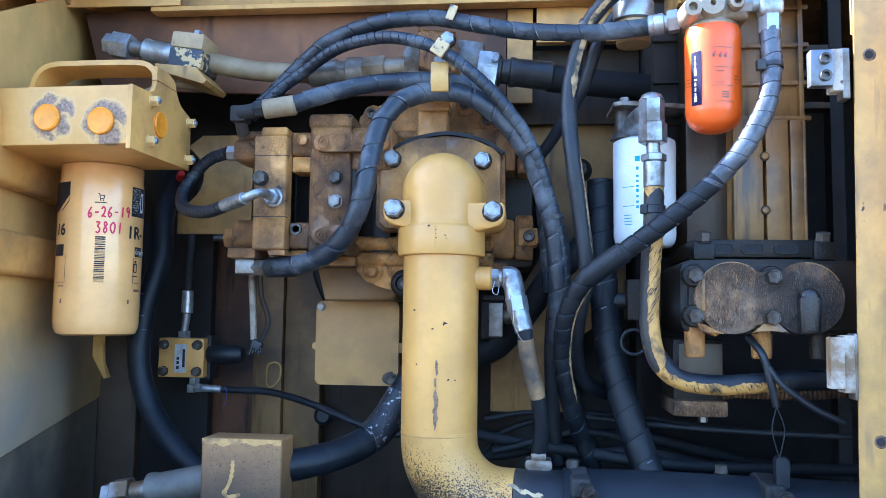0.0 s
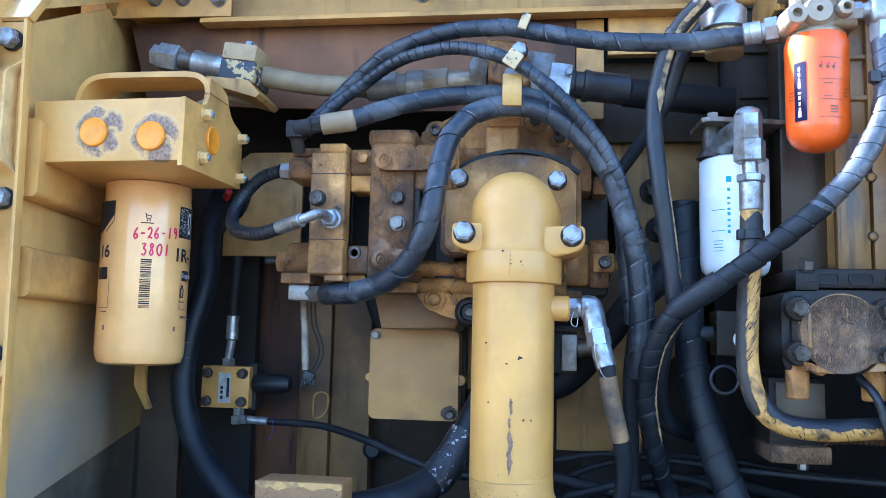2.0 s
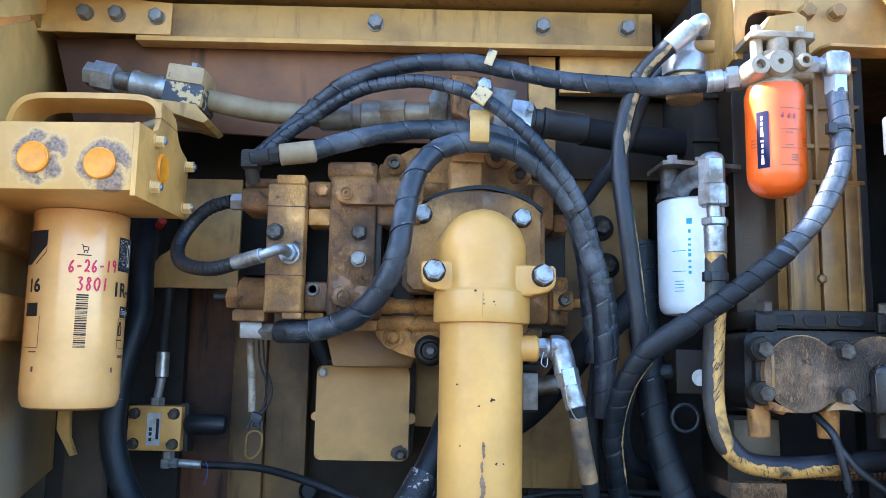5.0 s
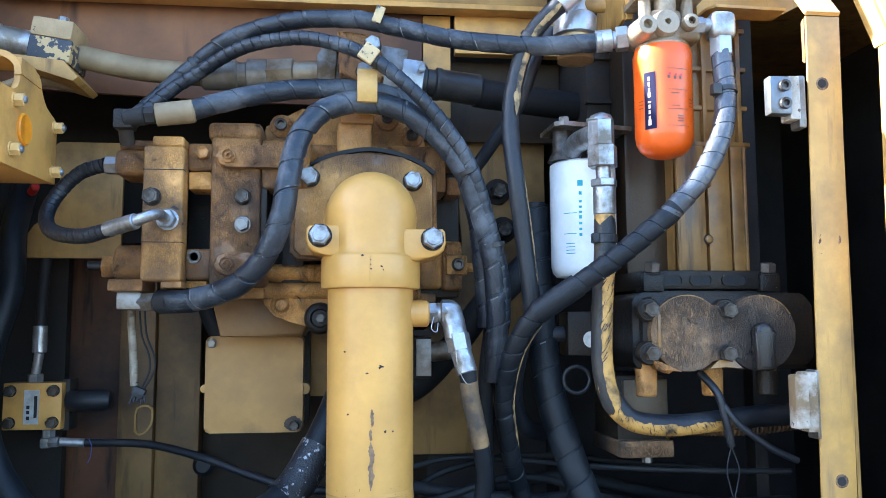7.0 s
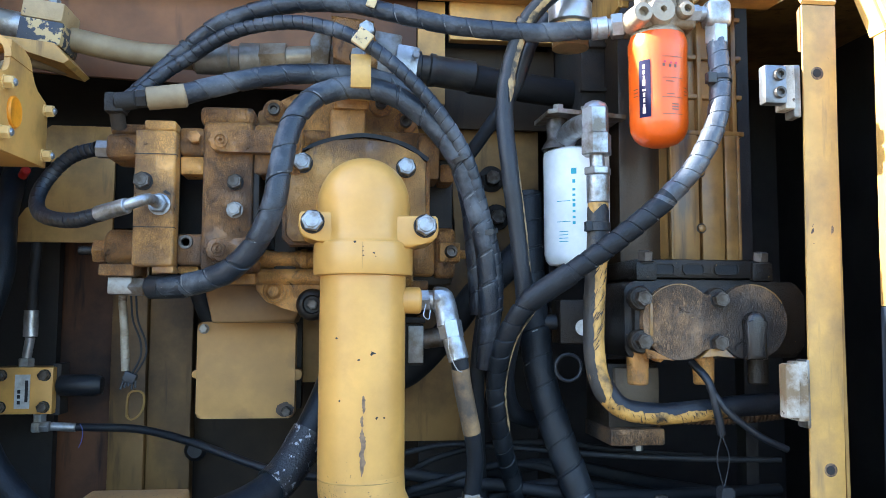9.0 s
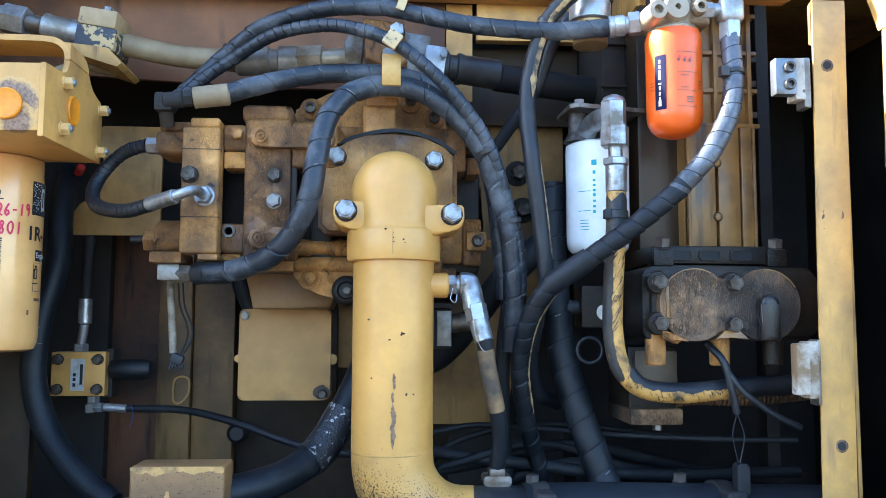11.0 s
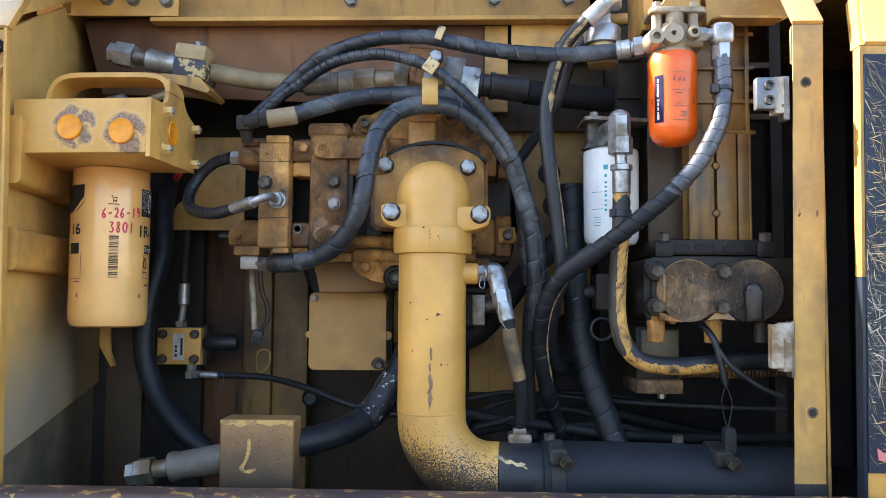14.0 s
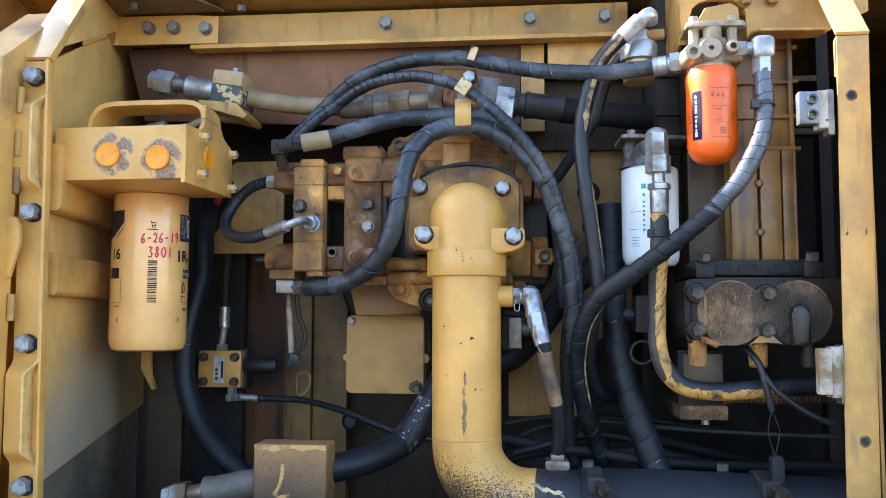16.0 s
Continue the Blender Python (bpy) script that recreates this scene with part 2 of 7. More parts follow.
def stained(name, base, stain, centres, reach, fray, rough=0.42, fine_grain=420, soft=0.05, wave=70, halo=None, on=None, speckle=True, grainy=False, **more):
    """Paint with rough-edged stains of rust, oil, grime and shade round given places."""
    m = on or surface(name, base, (0.34, 0.19, 0.06), 0.3, 14, rough, bump=0.06, **more)
    nt = m.node_tree
    b = nt.nodes["Principled BSDF"]
    col = b.inputs["Base Color"].links[0].from_socket
    tc = next(n for n in nt.nodes if n.type == "TEX_COORD")
    wob = nt.nodes.new("ShaderNodeTexNoise")
    wob.inputs["Scale"].default_value = wave
    wob.inputs["Detail"].default_value = 9
    wob.inputs["Roughness"].default_value = 0.75
    grain = nt.nodes.new("ShaderNodeTexNoise")
    grain.inputs["Scale"].default_value = fine_grain
    grain.inputs["Detail"].default_value = 4
    for n in (wob, grain):
        nt.links.new(tc.outputs["Object"], n.inputs["Vector"])
    for c in centres:
        near = c[3] if len(c) > 3 else reach
        d = nt.nodes.new("ShaderNodeVectorMath")
        d.operation = "DISTANCE"
        d.inputs[1].default_value = c[:3]
        nt.links.new(tc.outputs["Object"], d.inputs[0])
        add = nt.nodes.new("ShaderNodeMath")
        add.operation = "MULTIPLY_ADD"
        nt.links.new(wob.outputs["Fac"], add.inputs[0])
        add.inputs[1].default_value = fray
        nt.links.new(d.outputs["Value"], add.inputs[2])
        r = nt.nodes.new("ShaderNodeMapRange")
        r.inputs["From Min"].default_value = near + fray * (0.51 + soft)
        r.inputs["From Max"].default_value = near + fray * (0.51 - soft)
        nt.links.new(add.outputs[0], r.inputs["Value"])
        if halo:
            ring = nt.nodes.new("ShaderNodeMapRange")
            ring.inputs["From Min"].default_value = near + fray * 0.51 + 0.0055
            ring.inputs["From Max"].default_value = near + fray * 0.51 + 0.0035
            nt.links.new(add.outputs[0], ring.inputs["Value"])
            bare = nt.nodes.new("ShaderNodeMix")
            bare.data_type = "RGBA"
            nt.links.new(ring.outputs[0], bare.inputs["Factor"])
            nt.links.new(col, bare.inputs["A"])
            bare.inputs["B"].default_value = (*halo, 1)
            col = bare.outputs["Result"]
        den = nt.nodes.new("ShaderNodeMath")
        den.operation = "MULTIPLY_ADD"
        nt.links.new(grain.outputs["Fac"], den.inputs[0])
        den.inputs[1].default_value = 1.7
        nt.links.new(r.outputs[0], den.inputs[2])
        mul = nt.nodes.new("ShaderNodeMapRange")
        mul.inputs["From Min"].default_value = 1.40
        mul.inputs["From Max"].default_value = 1.62
        nt.links.new(den.outputs[0], mul.inputs["Value"])
        x = nt.nodes.new("ShaderNodeMix")
        x.data_type = "RGBA"
        if speckle:
            nt.links.new(mul.outputs[0], x.inputs["Factor"])
        else:
            r.inputs["To Max"].default_value = 0.88
            nt.links.new(r.outputs[0], x.inputs["Factor"])
        nt.links.new(col, x.inputs["A"])
        shade = nt.nodes.new("ShaderNodeMix")
        shade.data_type = "RGBA"
        spread = nt.nodes.new("ShaderNodeMapRange")
        spread.inputs["From Min"].default_value = 0.36
        spread.inputs["From Max"].default_value = 0.64
        nt.links.new(grain.outputs["Fac"], spread.inputs["Value"])
        nt.links.new(spread.outputs[0], shade.inputs["Factor"])
        shade.inputs["A"].default_value = (*(c * 2.0 for c in stain), 1)
        shade.inputs["B"].default_value = (*(c * 0.5 for c in stain), 1)
        if speckle or grainy:
            nt.links.new(shade.outputs["Result"], x.inputs["B"])
        else:
            x.inputs["B"].default_value = (*stain, 1)
        col = x.outputs["Result"]
    nt.links.new(col, b.inputs["Base Color"])
    return m


# side wall: soft grey patches low down and towards the back
stained("", None, (0.36, 0.32, 0.26), ((-0.69, 1.10, 1.35, 0.07), (-0.71, 1.22, 1.38, 0.08), (-0.74, 1.36, 1.44, 0.09), (-0.75, 1.45, 1.60, 0.08)), 0.07, 0.12, soft=0.6, wave=14, on=paint_wall, speckle=False)
# pump oil stains; spots at bolt heads also put their dark shadow in
stained("", None, (0.050, 0.027, 0.014), ((-0.27, 1.205, 1.600, 0.030), (-0.21, 1.205, 1.655, 0.040), (-0.31, 1.205, 1.620, 0.014), (-0.24, 1.205, 1.745, 0.014), (-0.31, 1.205, 1.745, 0.014), (-0.39, 1.215, 1.625, 0.024), (-0.40, 1.215, 1.79, 0.016), (-0.05, 1.235, 1.73, 0.018), (-0.244, 1.202, 1.70, 0.006), (-0.28, 1.215, 1.812, 0.008), (-0.012, 1.262, 1.615, 0.012), (-0.262, 1.202, 1.714, 0.010), (-0.264, 1.202, 1.680, 0.012)), 0.03, 0.07, fine_grain=260, soft=0.55, wave=40, on=cast, speckle=False)
stained("", None, (0.022, 0.018, 0.016), ((0.338, 1.112, 1.555, 0.034), (0.30, 1.112, 1.522, 0.014), (0.2375, 1.112, 1.514, 0.012), (0.285, 1.112, 1.556, 0.007), (0.232, 1.112, 1.600, 0.008)), 0.02, 0.045, fine_grain=300, soft=0.6, wave=60, on=gear_mat, speckle=False)
# yellow blocks: oil stains, with bolt-head shadow put in the same way
stained("", None, (0.066, 0.036, 0.018), ((-0.352, 1.186, 1.625, 0.020), (-0.375, 1.186, 1.735, 0.012), (-0.345, 1.186, 1.69, 0.010), (-0.378, 1.186, 1.67, 0.008), (-0.364, 1.186, 1.711, 0.010), (-0.346, 1.186, 1.684, 0.013), (-0.378, 1.186, 1.77, 0.006), (-0.10, 1.262, 1.80, 0.014), (-0.22, 1.262, 1.80, 0.012), (-0.26, 1.252, 1.60, 0.03), (-0.16, 1.252, 1.57, 0.02), (-0.05, 1.262, 1.615, 0.014)), 0.02, 0.05, fine_grain=300, soft=0.5, wave=50, on=cast_light, speckle=False)


# ---- building helpers ----
def finish(name, bm, mat, smooth=40):
    bmesh.ops.recalc_face_normals(bm, faces=bm.faces)
    me = bpy.data.meshes.new(name)
    bm.to_mesh(me)
    bm.free()
    me.materials.append(mat)
    me.shade_smooth()
    me.set_sharp_from_angle(angle=radians(smooth))
    return me


def part(name, bm, mat, parent, label=""):
    me = bm if isinstance(bm, bpy.types.Mesh) else finish(name, bm, mat)
    ob = new(name, me)
    attach(ob, parent)
    return tagged(ob, label)


def attach(ob, parent):
    ob.parent = parent
    ob.matrix_parent_inverse = parent.matrix_basis.inverted()


def thing(name, label, category, at, group=""):
    e = new(name)
    e.empty_display_size = 0.02
    e.matrix_basis = Matrix.Translation(at)
    return tagged(e, label, category, group)


def solo(name, bm, mat, label, category, group="", kind=""):
    return tagged(new(name, finish(name, bm, mat)), label, category, group, kind)


def box(bm, x0, x1, y0, y1, z0, z1, bevel=0.003, seg=2, turn=None):
    made = bmesh.ops.create_cube(bm, size=1.0)["verts"]
    c = Vector(((x0 + x1) / 2, (y0 + y1) / 2, (z0 + z1) / 2))
    for v in made:
        p = Vector((v.co.x * (x1 - x0), v.co.y * (y1 - y0), v.co.z * (z1 - z0)))
        v.co = (turn @ p if turn else p) + c
    if bevel:
        edges = list({e for v in made for e in v.link_edges})
        bmesh.ops.bevel(bm, geom=edges, offset=bevel, segments=seg, affect="EDGES", profile=0.6)
    return bm


def nbox(*a, **k):
    return box(bmesh.new(), *a, **k)


def basis(axis):
    a = Vector(axis).normalized()
    side = a.cross(Vector((0, 0, 1)) if abs(a.z) < 0.9 else Vector((0, 1, 0))).normalized()
    return a, side, a.cross(side)


def rev(bm, origin, axis, profile, seg=24):
    """Turn a profile of (radius, distance along the axis) round the axis."""
    a, u, w = basis(axis)
    o = Vector(origin)
    rings = []
    for r, h in profile:
        if r < 1e-6:
            rings.append([bm.verts.new(o + a * h)])
        else:
            rings.append([bm.verts.new(o + a * h + (u * math.cos(k * math.tau / seg) + w * math.sin(k * math.tau / seg)) * r) for k in range(seg)])
    for p, q in zip(rings, rings[1:]):
        for k in range(seg):
            j = (k + 1) % seg
            vs = [p[k % len(p)], p[j % len(p)], q[j % len(q)], q[k % len(q)]]
            vs = list(dict.fromkeys(vs))
            if len(vs) > 2:
                bm.faces.new(vs)
    for ring in (rings[0], rings[-1]):
        if len(ring) > 2:
            bm.faces.new(ring)
    return bm


def nrev(*a, **k):
    return rev(bmesh.new(), *a, **k)


def rod(bm, p, q, r, chamfer=0.001, seg=20):
    d = Vector(q) - Vector(p)
    n = d.length
    return rev(bm, p, d, [(r - chamfer, 0), (r, chamfer), (r, n - chamfer), (r - chamfer, n)], seg)


def nrod(*a, **k):
    return rod(bmesh.new(), *a, **k)


def hexa(bm, p, q, r, chamfer=0.0012):
    return rod(bm, p, q, r, chamfer, 6)


def prism(bm, poly, lo, hi, axis="y", bevel=0.002, seg=2):
    """A plate: an outline in the two other axes, from lo to hi along the axis."""
    def at(p, h):
        return {"x": (h, p[0], p[1]), "y": (p[0], h, p[1]), "z": (p[0], p[1], h)}[axis]
    a = [bm.verts.new(at(p, lo)) for p in poly]
    b = [bm.verts.new(at(p, hi)) for p in poly]
    n = len(poly)
    made = [bm.faces.new(a), bm.faces.new(list(reversed(b)))]
    made += [bm.faces.new((a[k], a[(k + 1) % n], b[(k + 1) % n], b[k])) for k in range(n)]
    if bevel:
        edges = list({e for f in made[:2] for e in f.edges})
        bmesh.ops.bevel(bm, geom=edges, offset=bevel, segments=seg, affect="EDGES", profile=0.6)
    return bm


def nprism(*a, **k):
    return prism(bmesh.new(), *a, **k)


def rounded(x0, x1, z0, z1, r, n=5):
    out = []
    for cx, cz, a0 in ((x1 - r, z1 - r, 0), (x0 + r, z1 - r, 90), (x0 + r, z0 + r, 180), (x1 - r, z0 + r, 270)):
        out += [(cx + r * math.cos(radians(a0 + 90 * k / n)), cz + r * math.sin(radians(a0 + 90 * k / n))) for k in range(n + 1)]
    return out


def circle(cx, cz, r, n=28):
    return [(cx + r * math.cos(k * math.tau / n), cz + r * math.sin(k * math.tau / n)) for k in range(n)]


def spline(points, step):
    """Evenly spaced points on a smooth line through the given ones."""
    p = [Vector(q) for q in points]
    p = [p[0] * 2 - p[1]] + p + [p[-1] * 2 - p[-2]]
    fine = []
    for a, b, c, d in zip(p, p[1:], p[2:], p[3:]):
        for k in range(24):
            t = k / 24
            fine.append(0.5 * (2 * b + (c - a) * t + (2 * a - 5 * b + 4 * c - d) * t * t + (3 * b - a - 3 * c + d) * t ** 3))
    fine.append(p[-2])
    total = [0.0]
    for a, b in zip(fine, fine[1:]):
        total.append(total[-1] + (b - a).length)
    n = max(2, int(total[-1] / step))
    out, j = [], 0
    for k in range(n + 1):
        s = total[-1] * k / n
        while j < len(total) - 2 and total[j + 1] < s:
            j += 1
        f = (s - total[j]) / max(1e-9, total[j + 1] - total[j])
        out.append(fine[j].lerp(fine[j + 1], min(1, max(0, f))))
    return out


def framed(points, step):
    """Points along a smooth line with a steady sideways and upward direction at each."""
    line = spline(points, step)
    side, out = None, []
    for i, c in enumerate(line):
        t = (line[min(i + 1, len(line) - 1)] - line[max(i - 1, 0)]).normalized()
        if side is None:
            side = basis(t)[1]
        side = (side - t * side.dot(t)).normalized()
        out.append((c, side, t.cross(side)))
    return out


def tube(bm, points, r, seg=14, step=0.006, wobble=0.0):
    """A plain hose along a smooth line."""
    rings = []
    for c, side, up in framed(points, step):
        rr = r * (1 + wobble * noise.noise(c * 45))
        rings.append([bm.verts.new(c + (side * math.cos(k * math.tau / seg) + up * math.sin(k * math.tau / seg)) * rr) for k in range(seg)])
    for p, q in zip(rings, rings[1:]):
        for k in range(seg):
            j = (k + 1) % seg
            bm.faces.new((p[k], p[j], q[j], q[k]))
    bm.faces.new(rings[0])
    bm.faces.new(list(reversed(rings[-1])))
    return bm


def stripe(points, r, toward, half, fray=0.3):
    """A worn strip along one side of a hose, with an uneven edge."""
    bm = bmesh.new()
    rows = []
    toward = Vector(toward)
    line = framed(points, 0.0015)
    for i, (c, side, up) in enumerate(line):
        a0 = math.atan2(toward.dot(up), toward.dot(side))
        h = radians(half) * (1 + fray * noise.noise(c * 90) + 0.7 * fray * noise.noise(c * 260) + 0.22 * fray * noise.noise(c * 640)) * min(1, 0.1 + 0.1 * min(i, len(line) - 1 - i))
        rows.append([bm.verts.new(c + (side * math.cos(a0 + h * k / 4) + up * math.sin(a0 + h * k / 4)) * (r + 0.0005)) for k in range(-4, 5)])
    for p, q in zip(rows, rows[1:]):
        for k in range(8):
            bm.faces.new((p[k], p[k + 1], q[k + 1], q[k]))
    return bm


def nicks(points, r, toward, half, count, seed, width=0.0008, slant=0.0):
    """Short cracks across a hose, scattered over one side of it."""
    bm = bmesh.new()
    g = random.Random(seed)
    line = framed(points, 0.0012)
    toward = Vector(toward)
    for _ in range(count):
        i = g.randrange(4, len(line) - 4)
        mid = g.uniform(-half, half)
        ext = g.uniform(0.2, 0.75) * half
        wide = width * g.uniform(0.4, 1.4)
        rows = []
        for k in range(6):
            j = min(len(line) - 2, max(0, i + round(slant * (k - 2.5) + g.uniform(-0.5, 0.5))))
            c, side, up = line[j]
            along = (line[j + 1][0] - c).normalized() * wide * (1 - abs(k - 2.5) / 3.2)
            a = math.atan2(toward.dot(up), toward.dot(side)) + radians(mid + ext * (k / 5 - 0.5))
            p = c + (side * math.cos(a) + up * math.sin(a)) * (r + 0.0006)
            rows.append((bm.verts.new(p - along), bm.verts.new(p + along)))
        for p, q in zip(rows, rows[1:]):
            bm.faces.new((p[0], p[1], q[1], q[0]))
    return bm


BAND = ((0.0, 1.0), (0.05, 1.02), (0.45, 0.995), (0.90, 0.965), (0.915, 0.90), (0.985, 0.90))


def wrapped(bm, points, r, pitch, depth=1.0, seg=16):
    """A hose in an overlapping spiral band: the rows of the mesh follow the spiral."""
    fine = 0.002
    line = framed(points, fine)
    rows = len(BAND)
    turns = int(len(line) * fine / pitch) + 2

    def at(s):
        f = max(0.0, min(len(line) - 1.001, s / fine))
        i = int(f)
        a, b = line[i], line[i + 1]
        return a[0].lerp(b[0], f - i), a[1].lerp(b[1], f - i), a[2].lerp(b[2], f - i)
    grid = []
    for n in range(-1, turns):
        jit = 0.10 * noise.noise(Vector((n * 1.7, r * 900, 0.5)))
        swell = 1 + 0.035 * noise.noise(Vector((n * 0.9, r * 700, 3.5)))
        for f, k0 in BAND:
            row = []
            for k in range(seg):
                c, side, up = at((n + f + k / seg + jit * (1 if f < 0.9 else 0)) * pitch)
                a = k * math.tau / seg
                rr = r * (1 + (k0 * swell - 1) * depth)
                row.append(bm.verts.new(c + (side * math.cos(a) + up * math.sin(a)) * rr))
            grid.append(row)
    for m in range(len(grid) - rows - 1):
        for k in range(seg):
            a, d = grid[m][k], grid[m + 1][k]
            b, c = (grid[m][k + 1], grid[m + 1][k + 1]) if k + 1 < seg else (grid[m + rows][0], grid[m + rows + 1][0])
            if min((a.co - c.co).length, (b.co - d.co).length) > 1e-6:
                f = bm.faces.new((a, b, c, d))
                f.material_index = int(m % rows == 0 and noise.noise(a.co * 55) + 0.5 * noise.noise(a.co * 210) > 0.32)
    return bm


def ntube(*a, **k):
    return tube(bmesh.new(), *a, **k)


BOLTS = {}


def bolt(parent, at, axis, size, mat=None, washer=True, socket=False, spin=10.0, label=""):
    """A bolt head on a washer, its seat at the given place and facing along the axis."""
    mat = bolt_zinc if mat in (None, zinc) else mat
    key = (round(size, 4), mat.name, washer, socket)
    if key not in BOLTS:
        bm = bmesh.new()
        h = size * 0.62
        if washer:
            rev(bm, (0, 0, 0), (0, 0, 1), [(size * 0.57, 0), (size * 0.575, size * 0.05), (size * 0.56, size * 0.08), (size * 0.4, size * 0.10)], 20)
        for f in bm.faces:
            f.material_index = 1
        if socket:
            rev(bm, (0, 0, size * 0.1), (0, 0, 1), [(size * 0.46, 0), (size * 0.48, h * 0.85), (size * 0.44, h), (size * 0.26, h), (size * 0.22, h * 0.45), (0, h * 0.4)], 18)
        else:
            hexa(bm, (0, 0, size * 0.1), (0, 0, size * 0.1 + h), size * 0.515, size * 0.05)
            rev(bm, (0, 0, size * 0.1 + h), (0, 0, 1), [(size * 0.36, 0), (size * 0.32, size * 0.03), (0, size * 0.035)], 16)
        BOLTS[key] = finish("bolt", bm, mat, 30)
        BOLTS[key].materials.append(oily_steel if mat in (bolt_zinc, bolt_dark) else mat)
    ob = new("bolt", BOLTS[key])
    attach(ob, parent)
    a, u, w = basis(axis)
    ob.matrix_basis = Matrix.Translation(at) @ Matrix((u, w, a)).transposed().to_4x4() @ pose(0, 0, 0, 0, 0, spin)
    return tagged(ob, label)


def fitting(parent, p, q, r, mat=None, name="fitting", label=""):
    """A crimped hose end: a ribbed sleeve with a hexagonal nut at its far end."""
    p, q = Vector(p), Vector(q)
    d = q - p
    n = d.length
    bm = bmesh.new()
    rev(bm, p, d, [(r * 0.9, 0), (r * 1.06, n * 0.04), (r * 1.06, n * 0.18), (r * 1.0, n * 0.20), (r * 1.05, n * 0.23), (r * 1.05, n * 0.50), (r * 0.82, n * 0.54), (r * 0.82, n * 0.62)], 18)
    hexa(bm, p + d * 0.62, q, r * 1.18)
    return part(name, bm, mat or zinc, parent, label)


def band(bm, points, width, lo, hi, axis="y"):
    """A strip of even width bent along a smooth line in a plane."""
    pts = [Vector((*p, 0)) for p in points]
    line = spline(pts, 0.006)
    left, right = [], []
    for i, c in enumerate(line):
        t = (line[min(i + 1, len(line) - 1)] - line[max(i - 1, 0)]).normalized()
        nrm = Vector((-t.y, t.x, 0)) * width / 2
        left.append((c + nrm)[:2])
        right.append((c - nrm)[:2])
    return prism(bm, [*left, *reversed(right)], lo, hi, axis, 0.0)


def curved_patch(bm, axis_xy, r, mid, half, z0, z1, n=6):
    """A printed patch that lies on an upright cylinder: middle and half width in degrees."""
    cols = []
    for k in range(n + 1):
        a = radians(mid - half + 2 * half * k / n)
        cols.append([bm.verts.new((axis_xy[0] + r * math.cos(a), axis_xy[1] + r * math.sin(a), z)) for z in (z0, z1)])
    for p, q in zip(cols, cols[1:]):
        bm.faces.new((p[0], q[0], q[1], p[1]))
    return bm


def wrapped_text(name, body, size, mat, parent, axis_xy, r, mid, z, upright=True, label="", bold=0.0):
    """Letters in the built-in font, laid round an upright cylinder; upright=False runs them from the bottom to the top."""
    cu = bpy.data.curves.new(name, "FONT")
    cu.body, cu.size, cu.align_x, cu.align_y = body, size, "CENTER", "CENTER"
    cu.offset = bold
    ob = bpy.data.objects.new(name, cu)
    me = bpy.data.meshes.new_from_object(ob)
    bpy.data.objects.remove(ob)
    for v in me.vertices:
        a, b = (v.co.x, v.co.y) if upright else (-v.co.y, v.co.x)
        ang = radians(mid) + a / r
        v.co = (axis_xy[0] + r * math.cos(ang), axis_xy[1] + r * math.sin(ang), z + b)
    me.materials.append(mat)
    return part(name, me, mat, parent, label)


# ---- setting ----
def setting(name, bm, mat, label="", category="wall"):
    return solo(name, bm, mat, label, category, kind="structure")


bm = bmesh.new()
bmesh.ops.create_grid(bm, x_segments=2, y_segments=2, size=400)
setting("ground", bm, gravel, "dusty pale gravel ground around the machine", "ground")
setting("floor", nbox(-0.95, 0.9, 0.98, 2.1, 1.10, 1.14, bevel=0), soot_shade, "sooty black floor of the machine compartment", "floor")
setting("wall_back", nbox(-0.95, 0.17, 1.62, 1.64, 1.14, 2.35, bevel=0), paint_back_shaded, "dirty yellow steel rear wall of the compartment, shade painted into it", "wall")
# Walls closing the dark rear, black put in for shade.
setting("wall_deep", nbox(0.17, 0.9, 2.06, 2.08, 1.14, 2.35, bevel=0), soot_shade, "black wall closing the deep right side, shade put into its colour", "wall")
setting("wall_inner_side", nbox(0.165, 0.175, 1.42, 2.06, 1.14, 2.1, bevel=0), soot_shade, "black dividing wall, coloured for deep shade", "wall")
setting("wall_right", nbox(0.88, 0.9, 1.0, 2.06, 1.14, 2.35, bevel=0), soot_shade, "dark steel side wall of the compartment", "wall")
setting("wall_base", nbox(-0.95, 0.9, 1.0, 2.1, 0.0, 1.098, bevel=0), paint_dirty, "plain yellow steel body of the machine under the compartment", "wall")
setting("wall_rear", nbox(-0.95, 0.9, 2.082, 2.10, 1.1, 2.128, bevel=0), paint_dirty, "plain yellow steel rear wall of the machine", "wall")
# Wall added on the left to block the sun, not a known part.
setting("wall_outer_left", nbox(-0.95, -0.90, 0.98, 1.64, 1.14, 2.12, bevel=0), paint_dirty, "yellow steel wall added outside the left side to block the sun", "wall")
setting("roof", nprism([(1.192, 2.118), (1.345, 2.080), (1.66, 2.12), (2.1, 2.13), (2.1, 2.16), (1.192, 2.130)], -0.95, 0.9, "x", 0.001), paint_dirty, "dirty yellow sheet-metal hood over the compartment", "roof")

# left wall of two sheets with a dark slot between them, leaning outwards to the back
bm = bmesh.new()
lower = [(1.05, 1.318), (1.555, 1.380), (1.555, 2.055), (1.44, 2.055), (1.33, 2.036), (1.07, 1.905), (1.05, 1.90)]
prism(bm, lower, -0.004, 0.004, "x", 0.0015)
for v in bm.verts:
    v.co.x += -0.688 - (v.co.y - 1.05) * 0.175 - max(0, v.co.z - 1.6) * 0.03
setting("wall_left", bm, paint_wall, "dusty yellow sheet-steel side wall, greyer in soft patches low and at the back", "wall")
bm = bmesh.new()
